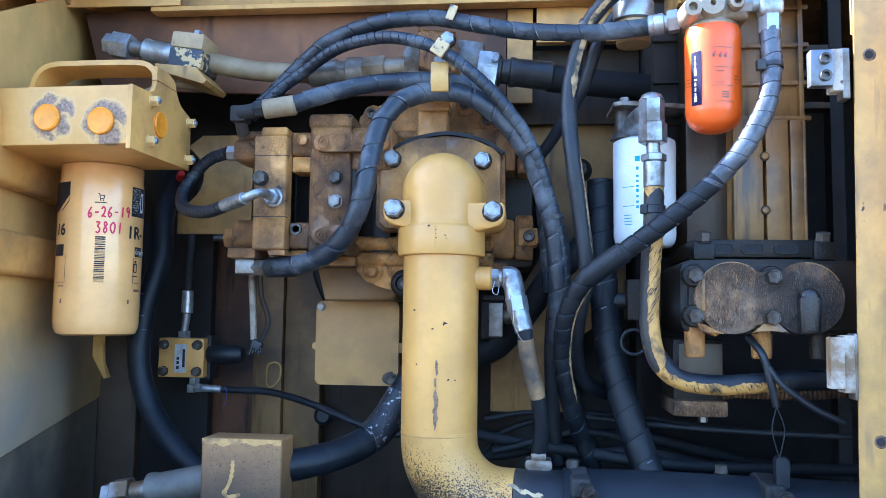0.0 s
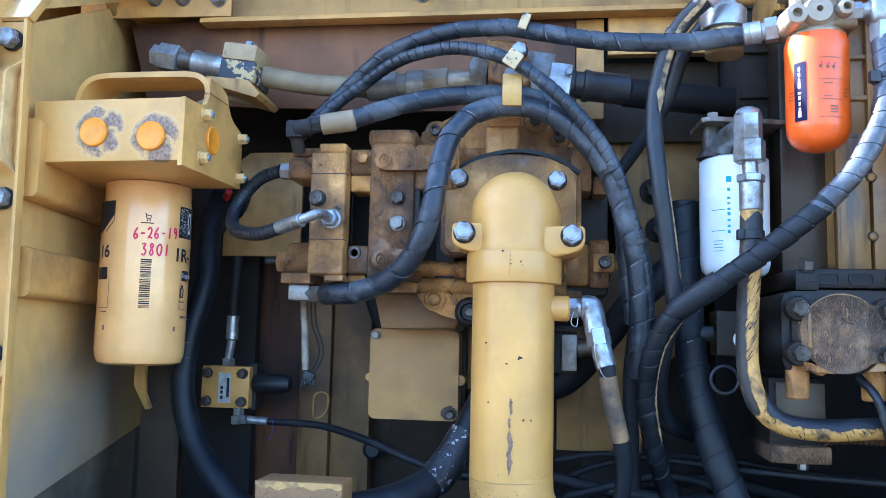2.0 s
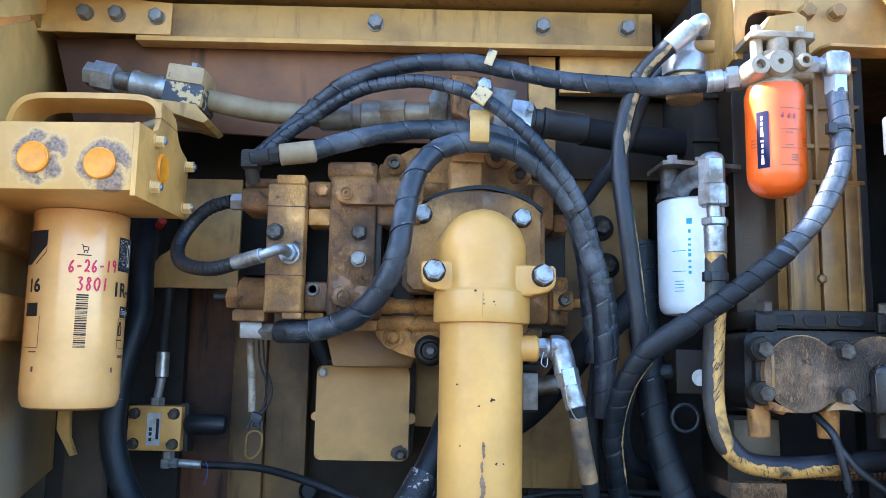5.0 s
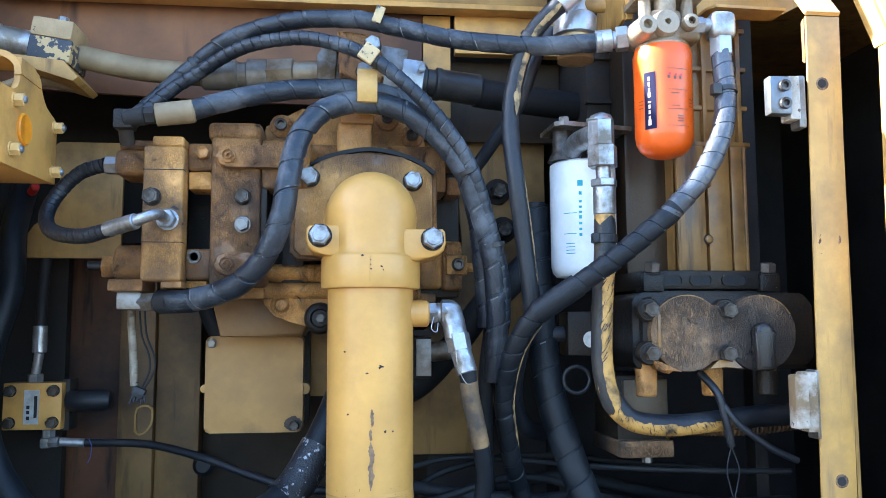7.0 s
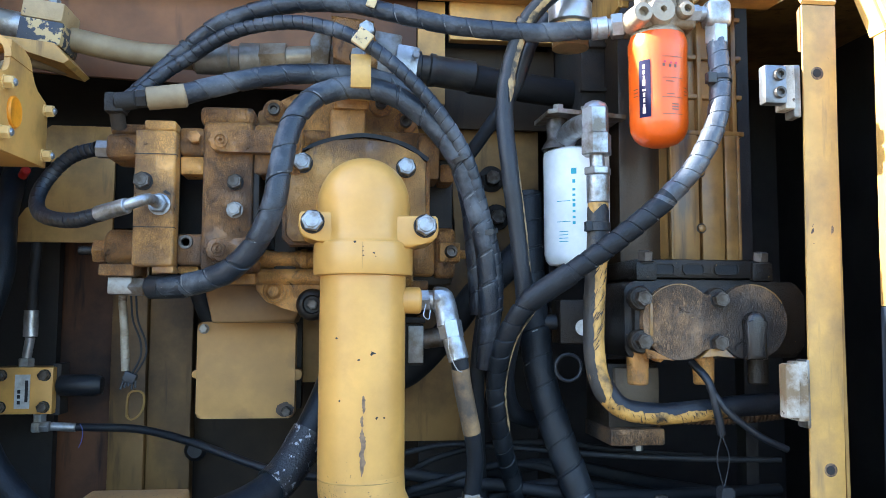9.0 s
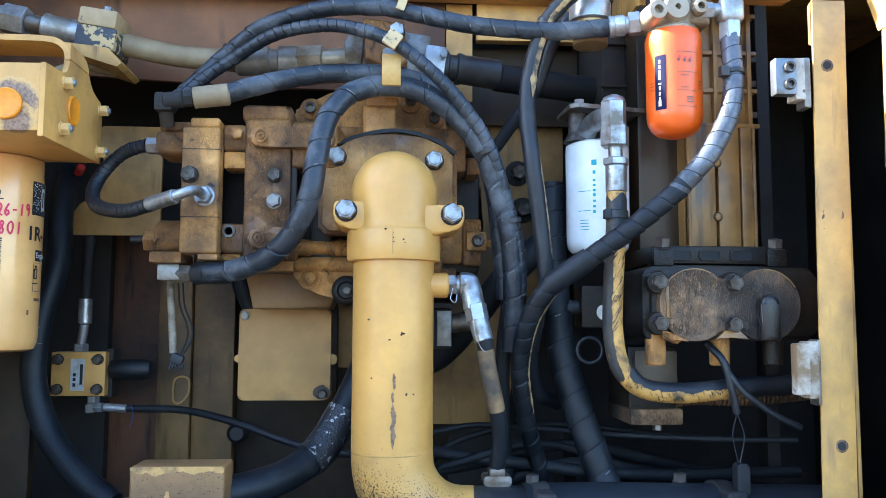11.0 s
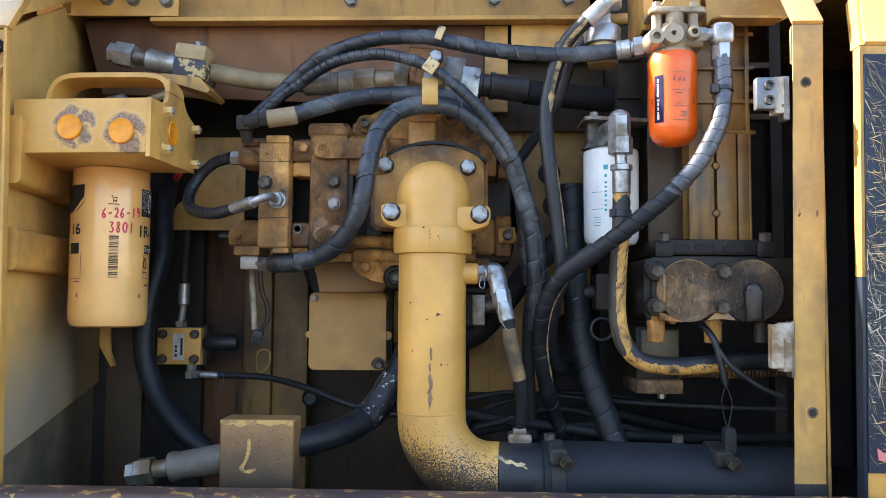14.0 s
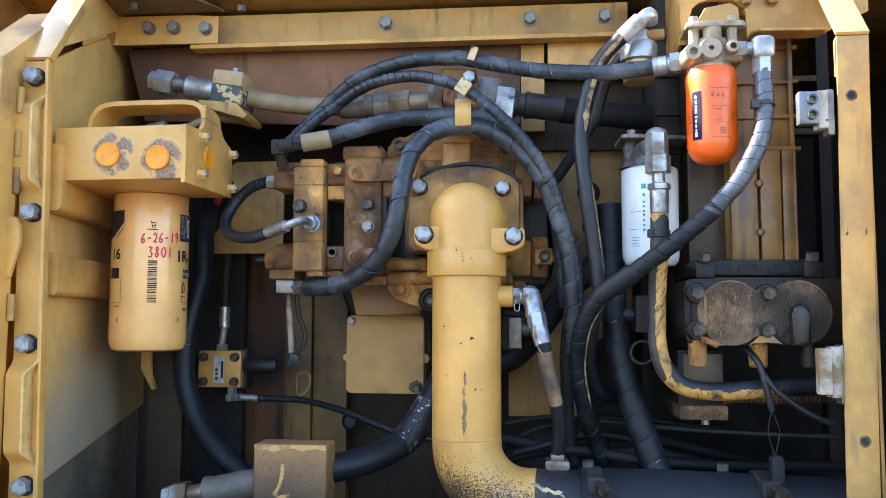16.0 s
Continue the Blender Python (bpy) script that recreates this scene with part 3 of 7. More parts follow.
prism(bm, [(1.080, 1.927), (1.33, 2.046), (1.44, 2.066), (1.44, 2.14), (1.215, 2.14), (1.160, 2.05)], -0.004, 0.004, "x", 0.0015)
for v in bm.verts:
    v.co.x += -0.690 - (v.co.y - 1.05) * 0.175
setting("wall_left_upper", bm, paint_wall, "yellow sloping sheet above the side wall", "wall")
bm = bmesh.new()
prism(bm, [(1.05, 1.14), (1.60, 1.14), (1.60, 1.378), (1.05, 1.310)], -0.004, 0.004, "x", 0.0015)
for v in bm.verts:
    v.co.x += -0.700 - (v.co.y - 1.05) * 0.175
# Dusty paint greyed and darkened so the lower sheet holds its shade.
setting("wall_left_lower", bm, surface("shaded_dusty_sheet", (0.25, 0.195, 0.125), (0.11, 0.088, 0.062), 0.45, 7, 0.6, 0.7, bump=0.06, streak=0.15), "dusty lower sheet of the side wall, darkened by colour for shade", "wall")

# top beam with a bolted end plate
beam_under = surface("dusty_underside", (0.24, 0.165, 0.095), (0.13, 0.085, 0.05), 0.45, 9, 0.5, 0.6, bump=0.1)
beam = thing("top_beam", "dusty yellow steel beam with bolt heads across the top of the compartment", "beam", (-0.3, 1.34, 2.02))
part("beam_face", nbox(-0.57, 0.139, 1.337, 1.36, 2.018, 2.068, bevel=0.002), paint_dirty, beam)
part("end_plate", nprism([(-0.80, 2.022), (-0.738, 2.020), (-0.555, 2.018), (-0.555, 2.066), (-0.60, 2.069), (-0.80, 2.072)], 1.332, 1.3365, "y", 0.0012), paint, beam, "bolted yellow end plate")
part("beam_lip", nbox(-0.605, 0.139, 1.334, 1.362, 2.010, 2.0175, bevel=0.001), paint, beam)
part("gusset", nprism([(1.10, 2.14), (1.335, 2.022), (1.335, 2.14)], -0.748, -0.740, "x", 0.001), paint_dirty, beam)
for x, z in ((-0.677, 2.047), (-0.632, 2.046), (-0.575, 2.043)):
    bolt(beam, (x, 1.332, z), (0, -1, 0), 0.020, steel_dull, spin=random.uniform(0, 60))
for x in (-0.262, -0.021, 0.101):
    bolt(beam, (x, 1.337, 2.043), (0, -1, 0), 0.021, steel_dull, spin=random.uniform(0, 60))

part("corner_plate", nprism([(-0.742, 1.331), (-0.7425, 1.20), (-0.66, 1.19), (-0.573, 1.271), (-0.548, 1.316), (-0.545, 1.331)], 2.0725, 2.0765, "z", 0.001), beam_under, beam, "grey-brown corner plate under the hood")
bolt(beam, (-0.682, 1.278, 2.0725), (0, 0, -1), 0.015, steel_dull)
bolt(beam, (-0.513, 1.330, 2.082), (0, 0, -1), 0.015, steel_dull)

# panels behind the hoses
setting("panel_stained", nprism([(-0.737, 2.024), (-0.612, 2.026), (-0.606, 2.036), (-0.038, 2.036), (-0.038, 1.875), (-0.30, 1.878), (-0.70, 1.895)], 1.372, 1.380, "y", 0.001), rust_panel, "red-brown oil-stained steel panel under the beam", "panel")
setting("panel_strip", nbox(-0.0365, 0.003, 1.37, 1.38, 1.862, 2.012, bevel=0.001), paint, "yellow steel strip beside the stained panel", "panel")
setting("panel_top_right", nbox(0.009, 0.17, 1.362, 1.38, 1.955, 2.012, bevel=0.001), paint, "plain yellow steel panel under the beam", "panel")
# Dark sheet added where there is only shade above the pump.
setting("panel_shadow", nbox(-0.06, 0.17, 1.40, 1.41, 1.835, 1.955, bevel=0.001), paint_back_shaded, "dark sheet painted as the shaded recess above the pump", "panel")
# Oily yellow, darkened further to put the shade behind things into colour.
oily_shaded_panel = surface("oily_shaded_panel_paint", (0.36, 0.20, 0.056), (0.10, 0.060, 0.025), 0.45, 9, 0.55, 0.6, bump=0.1, streak=0.2)
setting("panel_mid", nprism([(-0.06, 1.383), (0.06, 1.383), (0.075, 1.50), (0.15, 1.55), (0.15, 1.885), (-0.06, 1.885), (-0.06, 1.80), (0.0, 1.785), (0.022, 1.74), (0.026, 1.68), (0.015, 1.62), (-0.02, 1.565), (-0.06, 1.545)], 1.42, 1.43, "y", 0.001), oily_shaded_panel, "dirty yellow steel panel behind the hoses, darkened by colour for shade", "panel")

# Black sheets added before the rear walls where only shade falls.
setting("panel_sooty_upper", nbox(-0.70, 0.16, 1.585, 1.60, 1.70, 2.09, bevel=0), soot_shade, "black sheet added for the shade above the pump", "panel")
setting("panel_sooty_left", nbox(-0.80, -0.576, 1.56, 1.58, 1.14, 1.70, bevel=0), soot_shade, "black sheet added for the shade behind the filter", "panel")
setting("panel_sooty_low", nbox(-0.02, 0.165, 1.50, 1.51, 1.14, 1.56, bevel=0), soot_shade, "black sheet added for the shade behind the cables", "panel")

# ---- frame of the opening ----
sill = thing("sill_beam", "worn brown steel sill with chipped yellow paint along the opening", "beam", (0, 1.0, 1.19))
part("rear_ledge", nbox(-0.92, 0.92, 1.009, 1.040, 1.20, 1.301, bevel=0.002), sill_mat, sill)
part("beam_body", nprism(rounded(0.955, 1.0085, 1.19, 1.309, 0.012), -0.92, 0.92, "x", 0), sill_mat, sill)

jamb = thing("hinge_jamb", "bolted yellow steel hinge jamb with wavy edges", "door jamb", (-0.69, 1.04, 1.3))
edge = [(-0.706, 1.30), (-0.716, 1.899), (-0.677, 1.899), (-0.664, 1.30)]
part("plate", nprism(edge, 1.045, 1.051, "y", 0.0015), paint, jamb)
part("lip", nprism([(-0.6800, 1.899), (-0.6755, 1.899), (-0.6635, 1.30), (-0.6675, 1.30)], 1.036, 1.046, "y", 0.001), paint, jamb)
def swell(z):
    """How far the jamb is pressed forward: fully between the upper and between the lower two bolts."""
    def rise(q):
        q = max(0.0, min(1.0, q))
        return q * q * (3 - 2 * q)
    return max(rise((z - 1.352) / 0.022) * rise((1.492 - z) / 0.022), rise((z - 1.712) / 0.022) * rise((1.852 - z) / 0.022))
pressed, fold = bmesh.new(), bmesh.new()
prev = None
for k in range(121):
    z = 1.302 + (1.897 - 1.302) * k / 120
    b = swell(z)
    xr, y = -0.6705 - (z - 1.30) * 0.0155 - 0.0115 * b, 1.0442 - 0.0150 * b
    ring = [pressed.verts.new(p) for p in ((-0.709 - (z - 1.30) * 0.012, y, z), (xr, y, z), (xr, 1.0446, z))]
    edge = [fold.verts.new(p) for p in ((xr - 0.0004, y - 0.0062, z), (xr + 0.0028, y - 0.0062, z), (xr + 0.0028, 1.0447, z), (xr - 0.0004, 1.0447, z))]
    if prev:
        for n in range(2):
            pressed.faces.new((prev[0][n], prev[0][n + 1], ring[n + 1], ring[n]))
        for n in range(4):
            fold.faces.new((prev[1][n], prev[1][(n + 1) % 4], edge[(n + 1) % 4], edge[n]))
    prev = (ring, edge)
part("pressed_sheet", pressed, paint, jamb, "sheet pressed forward between the bolts")
part("wavy_fold", fold, paint_edge, jamb, "thin wavy folded edge")
part("hinge_leaf", nprism([(-0.722, 1.682), (-0.703, 1.680), (-0.696, 1.668), (-0.6955, 1.645), (-0.708, 1.600), (-0.722, 1.592)], 1.021, 1.0275, "y", 0.001), paint, jamb, "tapered hinge leaf")
part("bent_top", nprism([(1.045, 1.900), (1.160, 2.057), (1.156, 2.060), (1.041, 1.903)], -0.722, -0.6765, "x", 0.001), paint_sheen, jamb, "bent-back top of the jamb")
part("bent_lip", nprism([(1.034, 1.900), (1.045, 1.897), (1.162, 2.056), (1.150, 2.060)], -0.676, -0.672, "x", 0.001), paint, jamb)
for x, z in ((-0.696, 1.875), (-0.691, 1.688), (-0.690, 1.512), (-0.685, 1.327)):
    part("slot", nprism(rounded(x - 0.008, x + 0.0175, z - 0.0075, z + 0.0075, 0.0072), 1.0426, 1.0438, "y", 0), soot_shade, jamb, "dark slotted hole")
    bolt(jamb, (x, 1.0424, z), (0, -1, 0), 0.023, bolt_zinc, spin=random.uniform(0, 60))

door = thing("left_door", "open yellow steel door standing on its hinges", "door", (-0.74, 0.95, 1.3))
part("door_panel", nprism([(-0.745, 1.005), (-0.742, 0.985), (-1.22, 0.66), (-1.24, 0.69)], 1.30, 1.89, "z", 0.003), paint, door)
part("hinge_stile", nprism([(0.995, 1.30), (1.034, 1.30), (1.034, 1.885), (1.16, 1.985), (1.13, 2.0), (0.995, 1.89)], -0.775, -0.7135, "x", 0.004), paint, door)
for z in (1.73, 1.78, 1.84, 1.56):
    part("hinge_knuckle", nrod((-0.709, 1.030, z - 0.018), (-0.709, 1.030, z + 0.018), 0.005, seg=12), paint_dirty, door)

# hat-section rails along the side wall
for z0, z1 in ((1.694, 1.787), (1.577, 1.635)):
    bm = bmesh.new()
    prism(bm, rounded(-0.03, 0.022, z0, z1, 0.008), 1.062, 1.43, "y", 0)
    for v in bm.verts:
        v.co.x += -0.684 - (v.co.y - 1.05) * 0.175
    solo("wall_rail", bm, paint, "pressed yellow steel rail along the side wall behind the filter", "rail", "wall rails")

post = thing("frame_post", "worn yellow steel post with drilled holes beside the opening", "post", (0.38, 1.08, 1.28))
bm = bmesh.new()
def post_x(z):
    return 0.3545 + (z - 1.35) * 0.014
prism(bm, [(post_x(1.27), 1.27), (post_x(1.27) + 0.039, 1.27), (post_x(1.905) + 0.039, 1.905), (post_x(1.905), 1.905)], 1.058, 1.0615, "y", 0.001)
part("face", bm, surface("worn_post_paint", (0.60, 0.35, 0.095), (0.32, 0.20, 0.085), 0.46, 16, 0.42, 0.6, bump=0.1, spots=(0.13, 0.085, 0.05), spot_amount=0.24, spot_scale=70, streak=0.28), post, "yellow face with scuffed paint")
bm = bmesh.new()
prism(bm, [(1.0615, 1.852), (1.0675, 1.855), (1.0675, 1.90), (1.0615, 1.904)], 0.3610, 0.3650, "x", 0.001)
prism(bm, [(1.06, 1.27), (1.10, 1.27), (1.10, 1.90), (1.06, 1.904)], 0.396, 0.4005, "x", 0.001)
part("flank", bm, paint_dirty, post)
bm = bmesh.new()
prism(bm, [(1.059, 1.906), (1.158, 2.030), (1.154, 2.033), (1.055, 1.909)], 0.3610, 0.4015, "x", 0.001)
part("bent_top", bm, paint_sheen, post, "bent-back top of the post")
for z in (1.828, 1.401):
    part("bolt_hole", nrev((0.3775, 1.0585, z), (0, -1, 0), [(0.0074, 0), (0.0072, 0.0009), (0.0058, 0.0011), (0, 0.0011)], 20), rust, post, "worn rim of a drilled hole")
    part("bolt_hole", nrev((0.3766, 1.0572, z), (0, -1, 0), [(0.0046, 0), (0.0046, 0.0008), (0, 0.0008)], 20), soot_shade, post, "dark drilled hole")
part("foot_plate", nbox(0.352, 0.3935, 1.0545, 1.0575, 1.27, 1.312, bevel=0.001), soot_shade, post, "sooty foot of the post")
for x, z, a, b in ((0.366, 1.654, 0.0016, 0.0030), (0.3885, 1.655, 0.0018, 0.0038), (0.3665, 1.660, 0.0008, 0.0014)):
    bm = bmesh.new()
    bm.faces.new([bm.verts.new((x + a * math.cos(q) * (1 + 0.9 * noise.noise(Vector((q * 1.7, x * 90, 0)))), 1.0577, z + b * (1 + 0.7 * noise.noise(Vector((q * 1.3, x * 50, 4)))) * math.sin(q) + 0.0015 * math.cos(q))) for q in [k * math.tau / 14 for k in range(14)]])
    part("paint_chip", bm, rust, post, "dark chip in the paint")
def latch_block(name, x0, x1, z0, z1, mat, bolts):
    t = thing(name, "pale metal stop block bolted to the frame post", "stop block", (x1, 1.06, z0), "stop blocks")
    part("block", nbox(x0, x1, 1.043, 1.058, z0, z1, bevel=0.003), mat, t)
    part("spacer", nbox(x1, x1 + 0.012, 1.048, 1.070, z0 - 0.004, z1 + 0.002, bevel=0.002), white_chip, t)
    part("mounting_plate", nbox(x1 + 0.012, 0.3545, 1.052, 1.072, z0 - 0.012, z1 + 0.004, bevel=0.002), steel_dull, t)
    for k in range(bolts):
        z = z0 + (z1 - z0) * (0.27 + 0.46 * k)
        bolt(t, ((x0 + x1) / 2 + 0.003, 1.0475, z), (0, -1, 0), 0.0135, bolt_dark, washer=True, socket=True)
    return t
latch_block("stop_block", 0.309, 0.334, 1.789, 1.831, surface("brushed_block_steel", (0.21, 0.225, 0.25), (0.13, 0.12, 0.10), 0.4, 60, 0.4, 0.5, metal=0.7, bump=0.15), 2)
latch_block("stop_block", 0.322, 0.338, 1.457, 1.513, white_chip, 0)

# open door beyond the post
rdoor = thing("right_door", "open yellow door with a scratched dark blue panel", "door", (0.42, 0.96, 1.31))
def leaning(bm, low=0.014, high=0.36):
    """The door leans a little, and more so above its bend."""
    for v in bm.verts:
        h = v.co.z - 1.862
        v.co.x += h * (low if h < 0 else high)
    return bm
part("door_sheet", leaning(nbox(0.4300, 0.80, 1.012, 1.018, 1.303, 1.862, bevel=0.001)), paint, rdoor)
# Edge colour changes where sunlight ends: the dark lower part is painted shade.
for z0, z1, m, words in ((1.573, 1.861, paint_dirty, ""), (1.303, 1.5728, navy_panel, "lower edge of the door, painted dark for shade below the sunlit part")):
    part("door_edge", leaning(nprism([(0.4255, 1.0105), (0.4298, 1.0105), (0.4295, 1.029), (0.4255, 1.029)], z0, z1, "z", 0.0008)), m, rdoor, words)
part("bent_top", leaning(nprism([(1.012, 1.862), (1.104, 1.964), (1.100, 1.969), (1.008, 1.866)], 0.4300, 0.80, "x", 0.0008)), paint, rdoor, "bent-back top of the door")
part("bent_edge", leaning(nprism([(1.0105, 1.862), (1.036, 1.862), (1.118, 1.952), (1.104, 1.969)], 0.4255, 0.4297, "x", 0.0008)), paint, rdoor)
part("dark_panel", leaning(nbox(0.4302, 0.80, 1.0085, 1.0117, 1.336, 1.850, bevel=0)), navy_panel, rdoor, "dark blue panel covered in pale scratches")
part("faded_stripe", nprism([(0.434, 1.352), (0.446, 1.349), (0.80, 1.352), (0.80, 1.370), (0.455, 1.368), (0.441, 1.360), (0.433, 1.366)], 1.0065, 1.0083, "y", 0), pink, rdoor, "faded pink and yellow stripe")
part("stencil_mark", nbox(0.446, 0.470, 1.0105, 1.0117, 1.314, 1.322, bevel=0), rust, rdoor)
rng = random.Random(5)
bm = bmesh.new()
for k in range(560):
    near = rng.random() < 0.45
    x, z = 0.4305 + (rng.expovariate(110) if near else rng.uniform(0, 0.11)), (rng.gauss(1.56, 0.09) if near and rng.random() < 0.5 else rng.uniform(1.34, 1.845))
    a, n = (rng.choice((0.0, 0.05, -0.1, 0.35, 2.0, 2.15, 2.3, 1.75)) + rng.gauss(0, 0.14)), rng.uniform(0.004, 0.026) if near else rng.uniform(0.03, 0.13)
    w = rng.choice((0.00010, 0.00015, 0.00022, 0.0007 if near else 0.0003))
    bend = rng.gauss(0, 0.35)
    p, prev = Vector((x, z)), None
    for q in range(9):
        d = Vector((math.cos(a + bend * q / 8), math.sin(a + bend * q / 8)))
        side_way = Vector((-d.y, d.x)) * w * (1 - (q / 4 - 1) ** 2 * 0.8) * rng.uniform(0.6, 1.2)
        if 0.4304 < p.x < 0.60 and 1.338 < p.y < 1.848:
            pair = [bm.verts.new((v.x, 1.0060 if v.y < 1.375 else 1.0080, v.y)) for v in (p + side_way, p - side_way)]
            if prev:
                bm.faces.new((prev[0], pair[0], pair[1], prev[1]))
            prev = pair
        else:
            prev = None
        p = p + d * n / 8
tagged(part("scratches", leaning(bm), scratch_mat, rdoor), "fine pale scratches down to the metal", kind="stuff")

# ---- tan filter on its head ----
HX, HY = -0.616, 1.235
head = thing("filter_manifold", "yellow steel filter head with a lifting bow and three orange plugs", "filter head", (-0.58, 1.15, 1.735))
turn = Matrix.Rotation(radians(-2), 3, "Z")
head_paint = stained("manifold_paint", YELLOW, (0.150, 0.092, 0.066), ((-0.600, 1.072, 1.773, 0.0265), (-0.582, 1.0715, 1.781, 0.014), (-0.584, 1.0715, 1.762, 0.010), (-0.526, 1.0675, 1.766, 0.0265), (-0.519, 1.0675, 1.747, 0.016)), 0.022, 0.030, soft=0.09, wave=60, halo=(0.64, 0.385, 0.125), fine_grain=330, speckle=False, grainy=True)
part("body", nprism([(-0.684, 1.075), (-0.497, 1.068), (-0.500, 1.25), (-0.70, 1.25)], 1.737, 1.812, "z", 0.002), head_paint, head)
side = [(1.066, 1.812), (1.066, 1.731), (1.243, 1.735), (1.243, 1.806), (1.235, 1.813), (1.207, 1.818), (1.197, 1.825), (1.190, 1.836), (1.183, 1.850), (1.165, 1.8545), (1.130, 1.8545), (1.130, 1.828), (1.124, 1.818), (1.112, 1.8125)]
part("side_plate", nprism(side, -0.4965, -0.490, "x", 0.0015), paint, head)
bm = bmesh.new()
band(bm, [(-0.665, 1.812), (-0.664, 1.832), (-0.655, 1.850), (-0.637, 1.8585), (-0.60, 1.860), (-0.54, 1.860), (-0.515, 1.859), (-0.503, 1.8555), (-0.4945, 1.847), (-0.4922, 1.835)], 0.007, 1.1285, 1.187)
part("lifting_bow", bm, paint, head)
def blot(bm, at, axis, r, seed, grow=1.0):
    g = random.Random(seed)
    a, u, w = basis(axis)
    pts = []
    for k in range(40):
        ang = k * math.tau / 40
        rr = r * (1 + 0.22 * noise.noise(Vector((math.cos(ang) * 1.6, math.sin(ang) * 1.6, seed))) + g.uniform(-0.07, 0.07))
        pts.append(bm.verts.new(Vector(at) + (u * math.cos(ang) * grow + w * math.sin(ang)) * rr))
    bm.faces.new(pts)
for at, axis, seed in (((-0.604, 1.0705, 1.772), (-0.035, -1, 0), 3), ((-0.531, 1.0675, 1.766), (-0.035, -1, 0), 8), ((-0.4895, 1.143, 1.778), (1, 0, 0), 5)):
    cap = part("plug", nrev(at, axis, [(0.0165, -0.004), (0.0175, -0.001), (0.0172, 0.0016), (0.0158, 0.0028), (0.0138, 0.0019), (0, 0.0019)], 32), cap_orange, head, "bright orange plastic plug")
for at in ((-0.490, 1.117, 1.804), (-0.490, 1.113, 1.750), (-0.490, 1.233, 1.802), (-0.490, 1.231, 1.748)):
    bolt(head, at, (1, 0, 0), 0.0140, paint_edge, spin=20, label="yellow-painted nut")
    part("stud_end", nrev((at[0] + 0.0085, at[1], at[2]), (1, 0, 0), [(0.0042, 0), (0.0042, 0.003), (0.003, 0.0045), (0, 0.005)], 14), bolt_zinc, head, "zinc stud end")
part("rear_line", ntube([(-0.60, 1.262, 1.842), (-0.56, 1.262, 1.860), (-0.53, 1.266, 1.870), (-0.49, 1.30, 1.872)], 0.0062), tan_tube, head, "dusty line behind the bow")
part("hose_union", nrev((-0.63, 1.255, 1.850), (0.9, -0.1, 0.15), [(0.009, -0.02), (0.011, 0.0), (0.011, 0.02), (0.008, 0.026), (0, 0.026)], 18), steel_dull, head)

can = thing("oil_filter", "tan spin-on oil filter with red handwriting and worn labels", "oil filter", (HX, HY, 1.497))
can_body = part("canister", nrev((HX, HY, 1.495), (0, 0, 1), [(0, 0.004), (0.030, 0.003), (0.046, 0.001), (0.053, 0.004), (0.0565, 0.012), (0.0575, 0.022), (0.0580, 0.19), (0.0572, 0.212), (0.0560, 0.222), (0.0562, 0.241)], 48), filter_tan, can)
RF = 0.0586
FACE = -64.6
def on_can(px):
    return FACE + math.degrees(math.asin(max(-0.99, min(0.99, px))))
def patch(name, mat, mid, half, z0, z1, label=""):
    return part(name, curved_patch(bmesh.new(), (HX, HY), RF, mid, half, z0, z1), mat, can_body, label)
def can_shape(bm, outline, lift=0.0):
    """A flat outline of (offset over the radius, height), laid on the round wall of the canister."""
    n = 10
    lo, hi = min(p[0] for p in outline), max(p[0] for p in outline)
    def cut(u):
        zs = []
        for (a, za), (b, zb) in zip(outline, outline[1:] + outline[:1]):
            if min(a, b) - 1e-9 <= u <= max(a, b) + 1e-9 and abs(b - a) > 1e-9:
                zs.append(za + (zb - za) * (u - a) / (b - a))
        return min(zs), max(zs)
    prev = None
    for k in range(n + 1):
        u = lo + (hi - lo) * k / n
        ang = radians(on_can(u))
        pair = [bm.verts.new((HX + (RF + lift) * math.cos(ang), HY + (RF + lift) * math.sin(ang), z)) for z in cut(u)]
        if prev:
            bm.faces.new((prev[0], pair[0], pair[1], prev[1]))
        prev = pair
    return bm
part("label_block", can_shape(bmesh.new(), [(-0.985, 1.709), (-0.66, 1.709), (-0.66, 1.691), (-0.92, 1.668), (-0.985, 1.668)]), ink_black, can_body, "black printed shape")
part("label_edge", can_shape(bmesh.new(), [(-0.668, 1.691), (-0.66, 1.691), (-0.66, 1.682), (-0.668, 1.682)]), ink_black, can_body)
part("label_edge", can_shape(bmesh.new(), [(-0.668, 1.6835), (-0.664, 1.6820), (-0.84, 1.6675), (-0.85, 1.6685)]), ink_black, can_body)
part("label_block", can_shape(bmesh.new(), [(0.715, 1.707), (0.985, 1.707), (0.985, 1.665), (0.715, 1.665)]), ink_black, can_body, "speckled black printed block")
g = random.Random(17)
bm = bmesh.new()
for k in range(90):
    u, z = g.uniform(0.725, 0.90), g.uniform(1.667, 1.705)
    q = 0.0011 * g.random() + 0.0003
    can_shape(bm, [(u, z), (u + q * 14, z), (u + q * 14, z + q), (u, z + q)], 0.0003)
for u0, u1, z0, z1 in ((0.89, 0.905, 1.675, 1.697), (0.93, 0.945, 1.672, 1.700), (0.895, 0.94, 1.696, 1.700), (0.895, 0.94, 1.672, 1.676)):
    can_shape(bm, [(u0, z0), (u1, z0), (u1, z1), (u0, z1)], 0.0004)
tagged(part("label_specks", bm, ink_white, can_body), "pale worn specks in the print", kind="stuff")
bm = bmesh.new()
